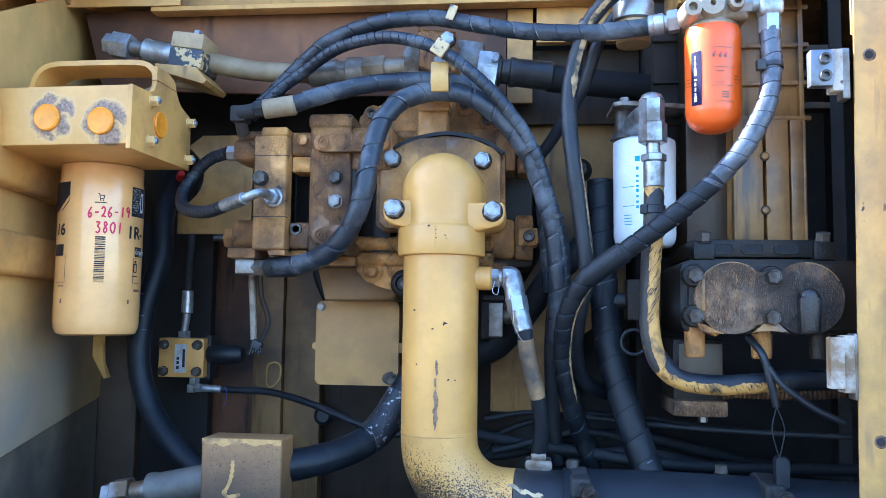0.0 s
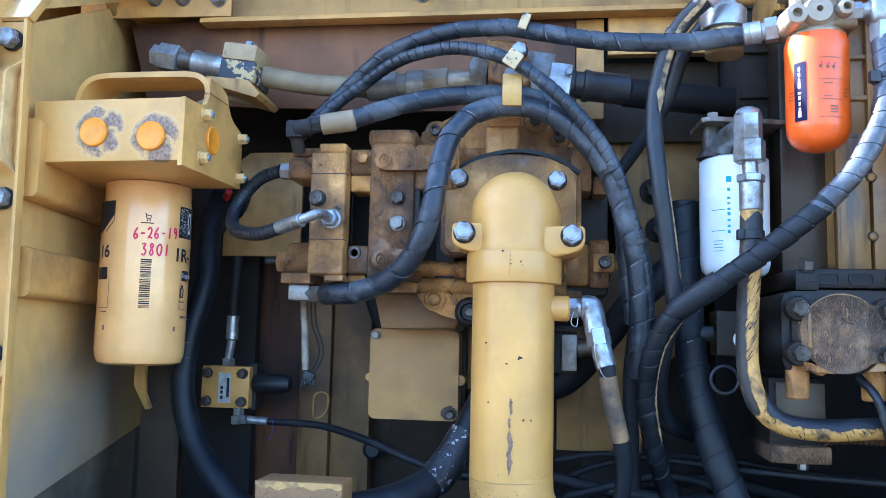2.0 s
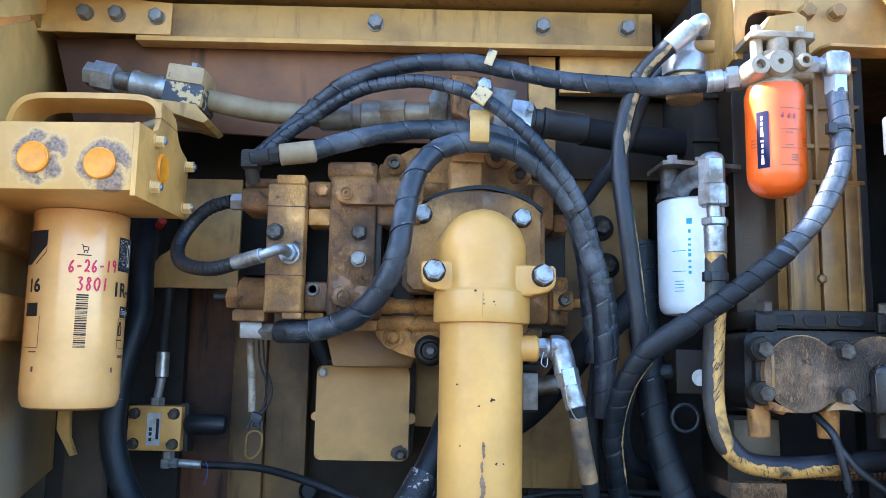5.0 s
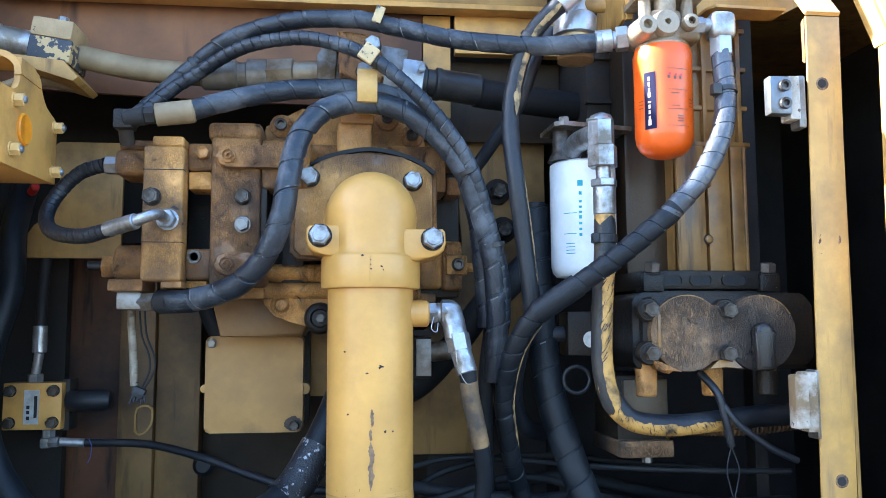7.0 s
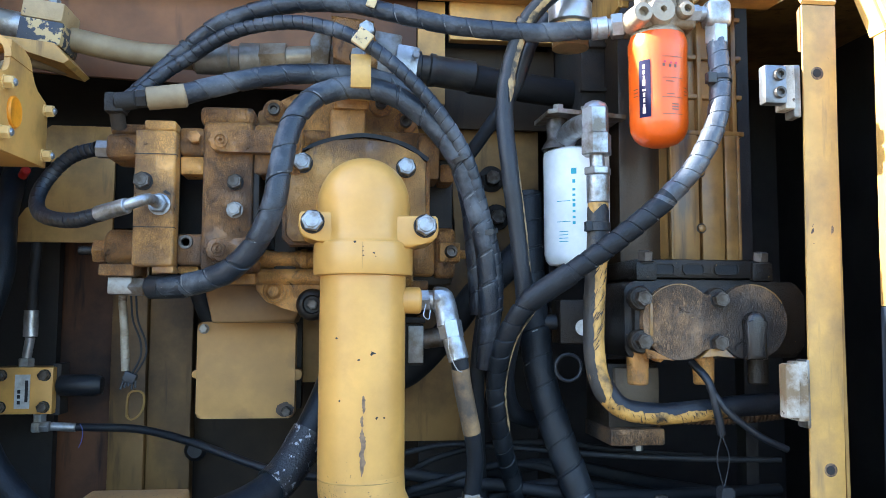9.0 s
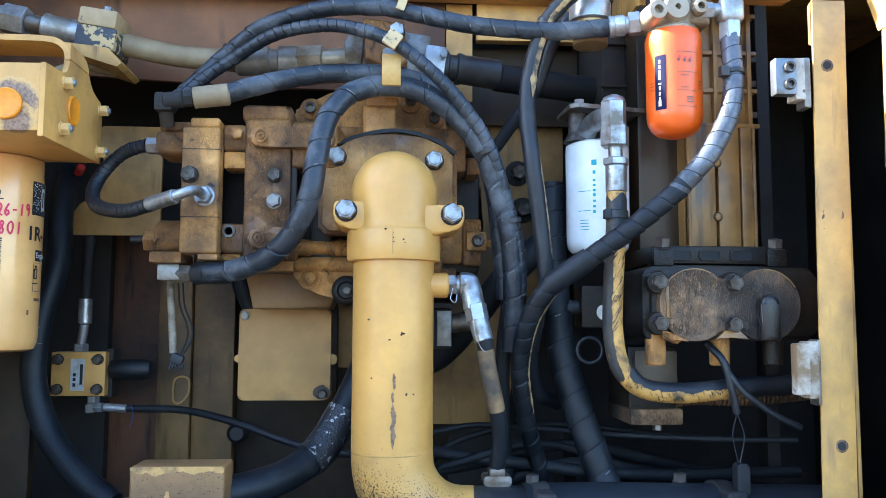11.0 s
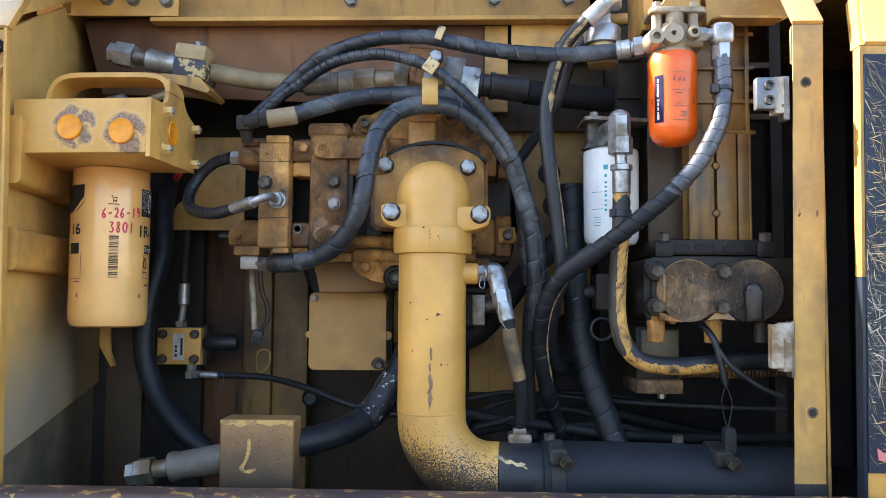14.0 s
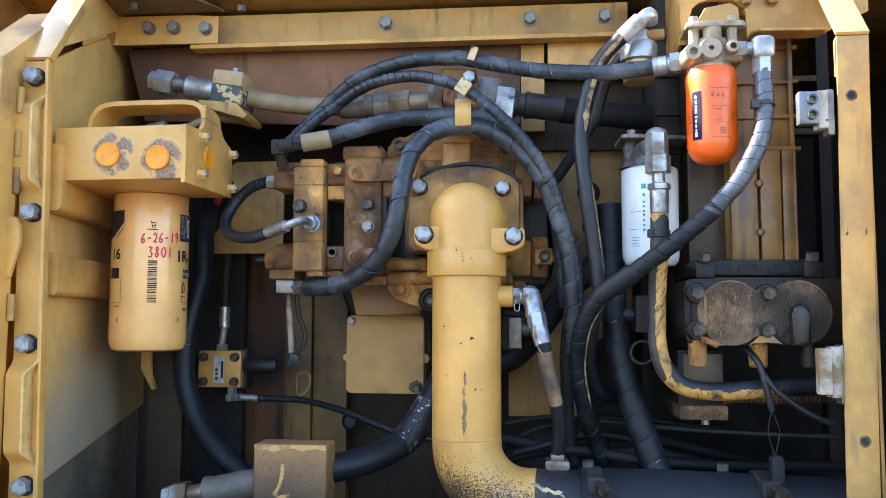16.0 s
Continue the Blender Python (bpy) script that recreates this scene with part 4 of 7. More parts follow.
for u0, z0, u1, z1 in ((-0.03, 1.6925, 0.0, 1.6925), (0.0, 1.6925, 0.02, 1.6855), (0.02, 1.6855, 0.10, 1.6855), (0.006, 1.6905, 0.11, 1.6900), (0.11, 1.6900, 0.10, 1.6855)):
    a = [(u0, z0), (u1, z1)]
    flat = abs(u1 - u0) > 0.05 or z0 == z1
    if flat:
        can_shape(bm, [(u0, z0 - 0.0006), (u1, z1 - 0.0006), (u1, z1 + 0.0006), (u0, z0 + 0.0006)])
    else:
        can_shape(bm, [(u0 - 0.008, z0), (u0 + 0.008, z0), (u1 + 0.008, z1), (u1 - 0.008, z1)])
for u in (0.03, 0.09):
    can_shape(bm, [(u - 0.012, 1.6825), (u + 0.012, 1.6825), (u + 0.012, 1.6845), (u - 0.012, 1.6845)])
part("cart_symbol", bm, ink_black, can_body, "small printed cart symbol")
part("small_print", can_shape(bmesh.new(), [(-0.10, 1.6795), (0.17, 1.6795), (0.17, 1.6808), (-0.10, 1.6808)]), ink_black, can_body, "line of fine print")
bm = bmesh.new()
for u0, u1, z0, z1 in ((0.80, 0.83, 1.586, 1.598), (0.86, 0.88, 1.586, 1.598), (0.815, 0.87, 1.597, 1.5985), (0.815, 0.87, 1.5855, 1.587), (0.825, 0.865, 1.599, 1.6025), (0.78, 0.90, 1.5795, 1.5808)):
    can_shape(bm, [(u0, z0), (u1, z0), (u1, z1), (u0, z1)])
part("engine_symbol", bm, ink_black, can_body, "small printed engine symbol")
bm = bmesh.new()
for u0, u1, z0, z1 in ((-0.70, -0.69, 1.570, 1.606), (-0.98, -0.69, 1.569, 1.5698)):
    can_shape(bm, [(u0, z0), (u1, z0), (u1, z1), (u0, z1)])
part("label_frame", bm, ink_brown, can_body)
bm = bmesh.new()
z = 1.570
g = random.Random(2)
while z < 1.632:
    h = g.choice((0.0006, 0.0011, 0.0018))
    curved_patch(bm, (HX, HY), RF, on_can(0.06), 6.6, z, z + h, 3)
    z += h + g.choice((0.0007, 0.0010, 0.0014))
tagged(part("bar_code", bm, ink_black, can_body), "printed bar code", kind="stuff")
patch("label_block", ink_black, on_can(0.90), 9, 1.608, 1.622)
patch("label_block", ink_black, on_can(-0.86), 11, 1.606, 1.622)
wrapped_text("part_number", "1R-", 0.024, ink_black, can_body, (HX, HY), RF, on_can(0.83), 1.641, bold=0.0007)
wrapped_text("part_number", "16", 0.022, ink_black, can_body, (HX, HY), RF, on_can(-0.84), 1.642, bold=0.0007)
wrapped_text("label_word", "Engine", 0.010, ink_white, can_body, (HX, HY), RF + 0.0005, on_can(0.93), 1.615)
patch("small_print", ink_brown, on_can(0.90), 8, 1.5585, 1.562, "line of fine print")
patch("small_print", ink_brown, on_can(-0.78), 6, 1.5635, 1.565)

bm = bmesh.new()
for z0, z1, m0, h in ((1.570, 1.606, 0.80, 0.5), (1.570, 1.571, 0.90, 8), (1.6055, 1.606, 0.90, 8)):
    curved_patch(bm, (HX, HY), RF, on_can(m0), h, z0, z1)
part("label_frame", bm, ink_brown, can_body)
for px, z in ((-0.80, 1.738), (-0.76, 1.541), (0.62, 1.736), (0.72, 1.541)):
    part("arrow_mark", curved_patch(bmesh.new(), (HX, HY), RF, on_can(px), 1.6, z, z + 0.006, 2), ink_brown, can_body)
GLYPHS = {"0": [(.5, 1), (.1, .7), (.1, .3), (.5, 0), (.8, .4), (.8, .8), (.45, 1)], "1": [(.55, 1), (.45, 0)], "2": [(.1, .75), (.4, 1), (.75, .75), (.5, .3), (.1, .05), (.5, .12), (.9, 0)],
          "3": [(.1, .95), (.7, .95), (.4, .6), (.75, .35), (.5, .02), (.05, .1)], "6": [(.7, 1), (.25, .6), (.1, .25), (.35, 0), (.7, .2), (.5, .45), (.15, .3)],
          "8": [(.7, .85), (.4, 1), (.25, .75), (.65, .3), (.4, 0), (.15, .25), (.6, .7), (.7, .85)], "9": [(.75, .8), (.4, 1), (.15, .75), (.4, .5), (.75, .8), (.65, .3), (.5, 0)], "-": [(.1, .45), (.8, .5)]}
def scrawl(text, u0, z0, w, h, slope):
    bm = bmesh.new()
    for i, ch in enumerate(text):
        pts = spline([(u0 + (i + a * 0.8) * w, z0 + b * h + slope * i * w, 0) for a, b in GLYPHS[ch]], 0.0012)
        edges = []
        for k, c in enumerate(pts):
            t = (pts[min(k + 1, len(pts) - 1)] - pts[max(k - 1, 0)]).normalized()
            n = Vector((-t.y, t.x, 0)) * 0.0011
            pair = []
            for q in (c + n, c - n):
                ang = radians(FACE) + q.x / RF
                pair.append(bm.verts.new((HX + (RF + 0.0004) * math.cos(ang), HY + (RF + 0.0004) * math.sin(ang), q.y)))
            edges.append(pair)
        for p, q in zip(edges, edges[1:]):
            bm.faces.new((p[0], q[0], q[1], p[1]))
    return part("handwriting", bm, ink_red, can_body, "red marker handwriting " + text)
scrawl("6-26-19", -0.0140, 1.659, 0.0085, 0.0145, 0.06)
scrawl("3801", -0.0035, 1.638, 0.0095, 0.0155, 0.02)

solo("hanging_bracket", nprism([(-0.668, 1.50), (-0.652, 1.50), (-0.651, 1.452), (-0.640, 1.430), (-0.648, 1.428), (-0.668, 1.462)], 1.322, 1.330, "y", 0.001), paint_dirty, "thin bent yellow bracket hanging below the filter", "bracket")
br = thing("bracket_rail", "dirty yellow folded steel upright behind the filter, coloured as shaded", "upright", (-0.63, 1.345, 1.14))
# Web and flanges use the rear paint darkened for shade.
part("web", nbox(-0.66, -0.60, 1.335, 1.338, 1.14, 1.53, bevel=0.001), paint_back_shaded, br)
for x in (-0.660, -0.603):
    part("flange", nbox(x, x + 0.003, 1.3382, 1.352, 1.14, 1.53, bevel=0.001), paint_back_shaded, br)

# ---- pipe at the top left ----
tl = thing("steel_line", "grey steel line with a capped end and crimped unions", "hydraulic line", (-0.5, 1.28, 1.9))
d = Vector((0.042, 0, -0.008))
o = Vector((-0.647, 1.281, 1.940))
bm = bmesh.new()
hexa(bm, o, o + d * 0.28, 0.0165)
hexa(bm, o + d * 0.28, o + d * 0.98, 0.021)
part("end_cap", bm, zinc, tl, "zinc hexagonal end cap")
part("neck", nrod(o + d * 0.98, o + d * 1.5, 0.0125), steel_dull, tl)
part("sleeve", nrev(o + d * 1.45, d, [(0.013, 0), (0.0185, 0.004), (0.0185, 0.008), (0.0172, 0.010), (0.0178, 0.05), (0.016, 0.066)], 22), zinc, tl)
part("tube", ntube([(-0.53, 1.281, 1.918), (-0.468, 1.290, 1.906), (-0.409, 1.300, 1.898), (-0.333, 1.300, 1.893)], 0.0150), tan_tube, tl)
bm = bmesh.new()
rev(bm, (-0.333, 1.300, 1.893), (1, 0, 0.02), [(0.016, 0), (0.020, 0.004), (0.020, 0.045), (0.017, 0.048), (0.017, 0.058), (0.0215, 0.060), (0.0215, 0.085), (0.018, 0.088)], 22)
part("crimp", bm, surface("dusty_crimp_steel", (0.34, 0.32, 0.28), (0.16, 0.14, 0.11), 0.45, 40, 0.38, 0.5, metal=0.5, bump=0.15), tl)
bm = bmesh.new()
hexa(bm, (-0.247, 1.297, 1.895), (-0.212, 1.292, 1.896), 0.020)
rod(bm, (-0.212, 1.292, 1.896), (-0.176, 1.285, 1.896), 0.015)
part("union_nut", bm, surface("oil_stained_steel", (0.40, 0.35, 0.26), (0.20, 0.15, 0.09), 0.40, 60, 0.36, 0.45, metal=0.5), tl, "oil-stained union nut")
part("end_flange", nprism([(-0.180, 1.865), (-0.160, 1.865), (-0.155, 1.925), (-0.170, 1.928), (-0.182, 1.91)], 1.255, 1.32, "y", 0.002), steel_dull, tl)
clamp = thing("pipe_clamp", "chipped yellow clamp block on a bent base plate", "pipe clamp", (-0.5, 1.27, 1.87))
tilt = Matrix.Rotation(radians(8), 3, "Y")
part("clamp_cap", box(bmesh.new(), -0.529, -0.479, 1.249, 1.31, 1.9195, 1.944, 0.004, turn=tilt), surface("rubbed_clamp_paint", (0.42, 0.295, 0.145), (0.30, 0.20, 0.09), 0.4, 40, 0.5, bump=0.2, spots=(0.055, 0.05, 0.05), spot_amount=0.36, spot_scale=75), clamp)
part("clamp_base", box(bmesh.new(), -0.5315, -0.4795, 1.247, 1.31, 1.890, 1.919, 0.003, turn=tilt), surface("dark_clamp_paint", (0.035, 0.040, 0.052), (0.07, 0.065, 0.06), 0.4, 40, 0.5, bump=0.2, spots=(0.50, 0.36, 0.16), spot_amount=0.66, spot_scale=60), clamp, "darkened half with yellow chips")
part("base_plate", nprism([(-0.545, 1.893), (-0.484, 1.886), (-0.466, 1.866), (-0.472, 1.861), (-0.545, 1.883)], 1.235, 1.315, "y", 0.001), paint_dirty, clamp)
bolt(clamp, (-0.500, 1.275, 1.944), (0.1, 0, 1), 0.014, zinc)

tr = thing("suction_hose_stub", "thick black hose with a dark crimped end", "hose", (0.03, 1.28, 1.87))
part("crimp", nrev((-0.055, 1.268, 1.883), (1, 0.1, -0.09), [(0.015, 0), (0.022, 0.002), (0.022, 0.012), (0.018, 0.014), (0.018, 0.024), (0.0215, 0.026), (0.0215, 0.032), (0.020, 0.034), (0.0205, 0.085), (0.018, 0.088)], 24), surface("blackened_crimp", (0.035, 0.037, 0.04), (0.07, 0.068, 0.062), 0.35, 50, 0.4, 0.5, metal=0.3, bump=0.2), tr)
part("hose_body", ntube([(0.025, 1.278, 1.873), (0.122, 1.300, 1.868), (0.215, 1.330, 1.867), (0.26, 1.36, 1.867)], 0.0195), soot_rubber, tr)

# ---- large yellow delivery pipe ----
pipe = thing("delivery_pipe", "large glossy yellow pipe with bolted elbow and chipped paint", "pipe", (-0.113, 1.17, 1.24))
PX, PY = -0.1135, 1.170
line = [(PX, PY, 1.625), (PX, PY, 1.50), (PX, PY, 1.40)]
for k in range(1, 8):
    a = radians(90 * k / 8)
    line.append((PX + 0.085 * (1 - math.cos(a)), PY, 1.377 - 0.085 * math.sin(a)))
line += [(PX + 0.085, PY, 1.292), (PX + 0.098, PY - 0.001, 1.292)]
# Grime speckles plus a soft dark underside that holds the elbow's shade.
speckled = stained("speckled_shaded_pipe_paint", (0.64, 0.35, 0.09), (0.050, 0.036, 0.026), ((-0.170, 1.150, 1.262, 0.098), (-0.120, 1.125, 1.225, 0.122), (-0.060, 1.118, 1.218, 0.112), (-0.01, 1.120, 1.230, 0.075), (-0.09, 1.125, 1.225, 0.085)), 0.080, 0.07, 0.42, 520, 0.85, spots=(0.10, 0.065, 0.04), spot_amount=0.36, spot_scale=300)
blackened = surface("blackened_paint", (0.016, 0.017, 0.020), (0.10, 0.08, 0.05), 0.35, 30, 0.5, bump=0.2, spots=(0.55, 0.38, 0.14), spot_amount=0.12, spot_scale=26)
stained("", None, (0.10, 0.065, 0.040), ((PX - 0.02, 1.122, 1.352, 0.022), (PX + 0.03, 1.122, 1.35, 0.020)), 0.02, 0.06, fine_grain=420, soft=0.8, on=paint_pipe)
part("tube", ntube([(PX, PY, 1.625), (PX, PY, 1.50), (PX, PY, 1.382)], 0.0487, seg=40, step=0.008), paint_pipe, pipe)
part("lower_elbow", ntube([(PX, PY, 1.386), *line[3:]], 0.0487, seg=40, step=0.008), speckled, pipe, "elbow speckled with grime, underside darkened for shade")
part("pipe_end", nrev((PX + 0.096, PY - 0.001, 1.292), (1, -0.03, 0), [(0.0475, 0), (0.0482, 0.002), (0.0482, 0.07), (0.047, 0.072)], 36), blackened, pipe, "blackened pipe end")
bm = bmesh.new()
prev = None
for k in range(41):
    x = -0.026 + 0.056 * k / 40
    mid = radians(-44 - 0.6 * k + 8 * noise.noise(Vector((k * 0.12, 3.1, 0))))
    half = radians(2.0 + 3.0 * abs(noise.noise(Vector((k * 0.35, 9.2, 0)))) + (5 if k < 10 else 1.5) * abs(noise.noise(Vector((k * 0.9, 1.2, 0))))) * min(1, k / 4, (41 - k) / 8)
    pair = [bm.verts.new((x, 1.169 - 0.0491 * math.cos(a + radians(90)), 1.292 + 0.0491 * math.sin(a + radians(90)))) for a in (mid - half, mid + half)]
    if prev:
        bm.faces.new((prev[0], pair[0], pair[1], prev[1]))
    prev = pair
part("paint_streak", bm, chipped, pipe, "streak of old yellow paint")
part("weld_seam", nrev((PX, PY, 1.381), (0, 0, 1), [(0.0486, 0), (0.04885, 0.0006), (0.04885, 0.0014), (0.0486, 0.002)], 40), paint_dirty, pipe)
bm = bmesh.new()
prof = [(0.050, 1.606), (0.0555, 1.607), (0.0565, 1.610), (0.0565, 1.640), (0.0556, 1.6425), (0.0530, 1.6440), (0.0514, 1.6462), (0.0508, 1.655), (0.0514, 1.675)]
prof += [(0.0522 * math.cos(radians(a)), 1.690 + 0.0522 * math.sin(radians(a))) for a in range(0, 90, 6)] + [(0, 1.7422)]
rev(bm, (PX, PY, 0), (0, 0, 1), prof, 44)
part("elbow_head", bm, paint_pipe, pipe)
part("elbow_neck", nrev((PX, PY, 1.690), (0, 1, 0), [(0.0520, -0.005), (0.0520, 0.03), (0.058, 0.04), (0.058, 0.05)], 44), paint_pipe, pipe)
part("casting_seam", nbox(PX - 0.0022, PX - 0.0018, PY - 0.0567, PY - 0.05, 1.612, 1.641, bevel=0), paint_dirty, pipe)
for s, x, z in ((-1, -0.170, 1.664), (1, -0.0460, 1.661)):
    lug = [(-0.0150, 0.0085), (-0.0120, 0.0118), (0.0350, 0.0120), (0.0350, -0.0245), (0.0150, -0.0240), (0.0040, -0.0205), (-0.0080, -0.0175), (-0.0135, -0.0120), (-0.0155, -0.0040)]
    bm = nprism([(x - s * u, z + w) for u, w in lug], 1.134, 1.205, "y", 0.0045, 3)
    ear = part("bolt_ear", bm, paint_pipe, pipe)
    bolt(ear, (x, 1.134, z), (0, -1, 0), 0.0230, zinc, spin=random.uniform(0, 60), label="zinc-plated bolt head")
port = part("port", nrod((-0.075, PY - 0.004, 1.579), (-0.0475, PY - 0.004, 1.579), 0.0152, 0.002), paint_pipe, pipe)
bm = bmesh.new()
g = random.Random(4)
for z0, z1, w in ((1.391, 1.442, 0.0046), (1.4425, 1.455, 0.0030), (1.457, 1.476, 0.0034)):
    n = 26
    l, r = [], []
    for k in range(n + 1):
        z = z0 + (z1 - z0) * k / n
        for side_list, s in ((l, -1), (r, 1)):
            x = PX + 0.0005 + 0.0022 * noise.noise(Vector((z * 90, 2.2, 0))) + s * w * (0.34 + 0.75 * abs(noise.noise(Vector((z * 260, s * 5.0, 1.0)))) + 0.12 * g.random()) * min(1, 4 * k / n + 0.2, 4 * (n - k) / n + 0.2)
            y = PY - math.sqrt(0.0494 ** 2 - (x - PX) ** 2)
            side_list.append(bm.verts.new((x, y, z)))
    for k in range(n):
        bm.faces.new((l[k], r[k], r[k + 1], l[k + 1]))
part("paint_chip", bm, surface("bare_scar", (0.27, 0.165, 0.09), (0.13, 0.08, 0.05), 0.5, 200, 0.6, bump=0.2), pipe, "long scrape through the paint")
for x, z, size in ((-0.103, 1.521, 0.0026), (-0.118, 1.514, 0.0012), (-0.142, 1.537, 0.0012), (-0.098, 1.452, 0.0014), (-0.090, 1.452, 0.0010), (-0.1235, 1.6405, 0.0014), (-0.1150, 1.636, 0.0008), (-0.1148, 1.631, 0.0007), (-0.1142, 1.626, 0.0010), (-0.1030, 1.629, 0.0010), (-0.1010, 1.625, 0.0008), (-0.138, 1.47, 0.0010)):
    bm = bmesh.new()
    y = PY - math.sqrt((0.0571 if z > 1.61 else 0.0494) ** 2 - (x - PX) ** 2)
    bm.faces.new([bm.verts.new((x + size * math.cos(a) * g.uniform(0.5, 1.5), y, z + size * math.sin(a) * g.uniform(0.4, 1.4))) for a in [q * math.tau / 9 for q in range(9)]])
    part("paint_nick", bm, ink_black, pipe, "small dark nick in the paint")

# black sleeve with clamps that carries the pipe on
sleeve = thing("pipe_sleeve", "sooty black rubber sleeve clamped over the pipe end", "hose sleeve", (0.2, 1.165, 1.24))
part("sleeve_body", ntube([(0.043, 1.165, 1.292), (0.15, 1.165, 1.292), (0.28, 1.16, 1.290), (0.42, 1.155, 1.288)], 0.0515, seg=32), sleeve_rubber, sleeve)
for x in (0.062, 0.283):
    part("hose_clamp", nrev((x - 0.010, 1.165, 1.292), (1, 0, 0), [(0.0522, 0), (0.0535, 0.001), (0.0535, 0.019), (0.0522, 0.02)], 36), soot_shade, sleeve)
    lug = part("clamp_lug", nbox(x - 0.012, x + 0.012, 1.112, 1.150, 1.318, 1.341, bevel=0.005, seg=3), soot_shade, sleeve)
    part("clamp_bolt", nrod((x + 0.001, 1.118, 1.333), (x + 0.009, 1.096, 1.326), 0.0062, seg=12), oily_steel, sleeve)
    bolt(lug, (x + 0.007, 1.102, 1.328), (0.3, -0.9, -0.3), 0.0185, bolt_dark, spin=15)
for x in (0.055, 0.235):
    bolt(sleeve, (x, 1.17, 1.342), (0, -0.1, 1), 0.016, bolt_dark)

# ---- main hydraulic pump ----
pump = thing("hydraulic_pump", "oil-soaked yellow cast-iron hydraulic pump with cover plates", "hydraulic pump", (-0.2, 1.3, 1.55))
# Black bodies behind the blocks: oil, with the gaps' shade put into colour.
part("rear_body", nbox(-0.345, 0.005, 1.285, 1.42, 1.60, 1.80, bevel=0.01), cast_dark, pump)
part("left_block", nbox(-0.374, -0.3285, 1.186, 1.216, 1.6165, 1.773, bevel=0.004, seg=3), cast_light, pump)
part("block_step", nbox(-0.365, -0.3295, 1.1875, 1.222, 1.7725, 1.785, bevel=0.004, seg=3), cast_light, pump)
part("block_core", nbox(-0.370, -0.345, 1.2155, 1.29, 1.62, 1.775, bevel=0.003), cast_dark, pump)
part("block_foot", nbox(-0.352, -0.3285, 1.190, 1.22, 1.609, 1.617, bevel=0.002), cast_light, pump)
part("paint_scar", nprism([(-0.3415, 1.701), (-0.3385, 1.7035), (-0.334, 1.7005), (-0.3322, 1.6985), (-0.336, 1.6982)], 1.1854, 1.1862, "y", 0), soot_shade, pump)
part("block_joint", nbox(-0.3742, -0.3283, 1.1856, 1.20, 1.6605, 1.6615, bevel=0), soot_shade, pump)
part("block_joint", nbox(-0.3742, -0.3283, 1.1856, 1.20, 1.7445, 1.7455, bevel=0), soot_shade, pump)
bm = nbox(-0.412, -0.372, 1.205, 1.27, 1.742, 1.772, bevel=0.008, seg=3)
part("upper_boss", bm, cast, pump)
part("boss_cap", nbox(-0.410, -0.352, 1.215, 1.275, 1.7725, 1.786, bevel=0.006, seg=3), cast, pump)
part("port_nut", nrod((-0.430, 1.235, 1.758), (-0.411, 1.235, 1.758), 0.0112, seg=6), steel_dull, pump)
bm = nrev((-0.413, 1.235, 1.640), (1, 0, 0), [(0.018, 0), (0.022, 0.004), (0.022, 0.042)], 24)
part("lower_boss", bm, cast, pump)
part("boss_nut", nrod((-0.428, 1.235, 1.636), (-0.412, 1.235, 1.636), 0.0145, seg=6), cast, pump)
part("boss_stem", nrod((-0.446, 1.235, 1.637), (-0.427, 1.235, 1.637), 0.0055, seg=12), cast_dark, pump)
part("boss_base", nbox(-0.415, -0.375, 1.205, 1.27, 1.606, 1.620, bevel=0.003), cast, pump)
part("upper_bridge", nbox(-0.3285, -0.299, 1.204, 1.25, 1.748, 1.781, bevel=0.006, seg=3), cast, pump)
part("bridge_web", nbox(-0.328, -0.300, 1.210, 1.25, 1.726, 1.7478, bevel=0.003), cast_light, pump)
part("lower_bridge", nbox(-0.3285, -0.299, 1.205, 1.25, 1.619, 1.656, bevel=0.006, seg=3), cast, pump)
part("centre_block", nbox(-0.301, -0.2435, 1.202, 1.25, 1.611, 1.789, bevel=0.006, seg=3), cast, pump)
part("side_block", nbox(-0.2428, -0.186, 1.2035, 1.25, 1.727, 1.787, bevel=0.006, seg=3), cast, pump)
part("bridge_notch", nbox(-0.3285, -0.305, 1.215, 1.25, 1.610, 1.6185, bevel=0.002), cast_light, pump)
part("top_cap", nbox(-0.307, -0.2438, 1.211, 1.27, 1.787, 1.809, bevel=0.008, seg=3), cast, pump)
for z, x1 in ((1.7635, -0.188), (1.637, -0.232)):
    bm = nprism(rounded(-0.293, x1, z - 0.013, z + 0.013, 0.0125), 1.190, 1.21, "y", 0.003)
    strap = part("strap_boss", bm, cast, pump)
    part("socket_seat", nrev((-0.2795, 1.1905, z), (0, -1, 0), [(0.0088, 0), (0.0085, 0.0025), (0.0068, 0.003), (0.006, 0.0012), (0.0045, 0.0012), (0.0042, 0.0034), (0.0022, 0.0036), (0.0016, 0.001), (0, 0.001)], 20), cast, strap)
# Black column and edge paint the deep shade between blocks.
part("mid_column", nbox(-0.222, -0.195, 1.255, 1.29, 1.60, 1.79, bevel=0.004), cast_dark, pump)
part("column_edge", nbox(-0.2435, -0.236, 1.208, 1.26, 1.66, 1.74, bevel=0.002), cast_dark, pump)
bm = nbox(-0.245, 0.003, 1.245, 1.32, 1.765, 1.792, bevel=0.005)
box(bm, -0.245, -0.03, 1.238, 1.32, 1.735, 1.760, 0.005)
part("manifold", bm, cast, pump)
part("upper_cover", nprism([(-0.25, 1.793), (-0.042, 1.793), (-0.046, 1.814), (-0.075, 1.826), (-0.085, 1.842), (-0.20, 1.842), (-0.245, 1.818)], 1.262, 1.33, "y", 0.005), cast_light, pump)
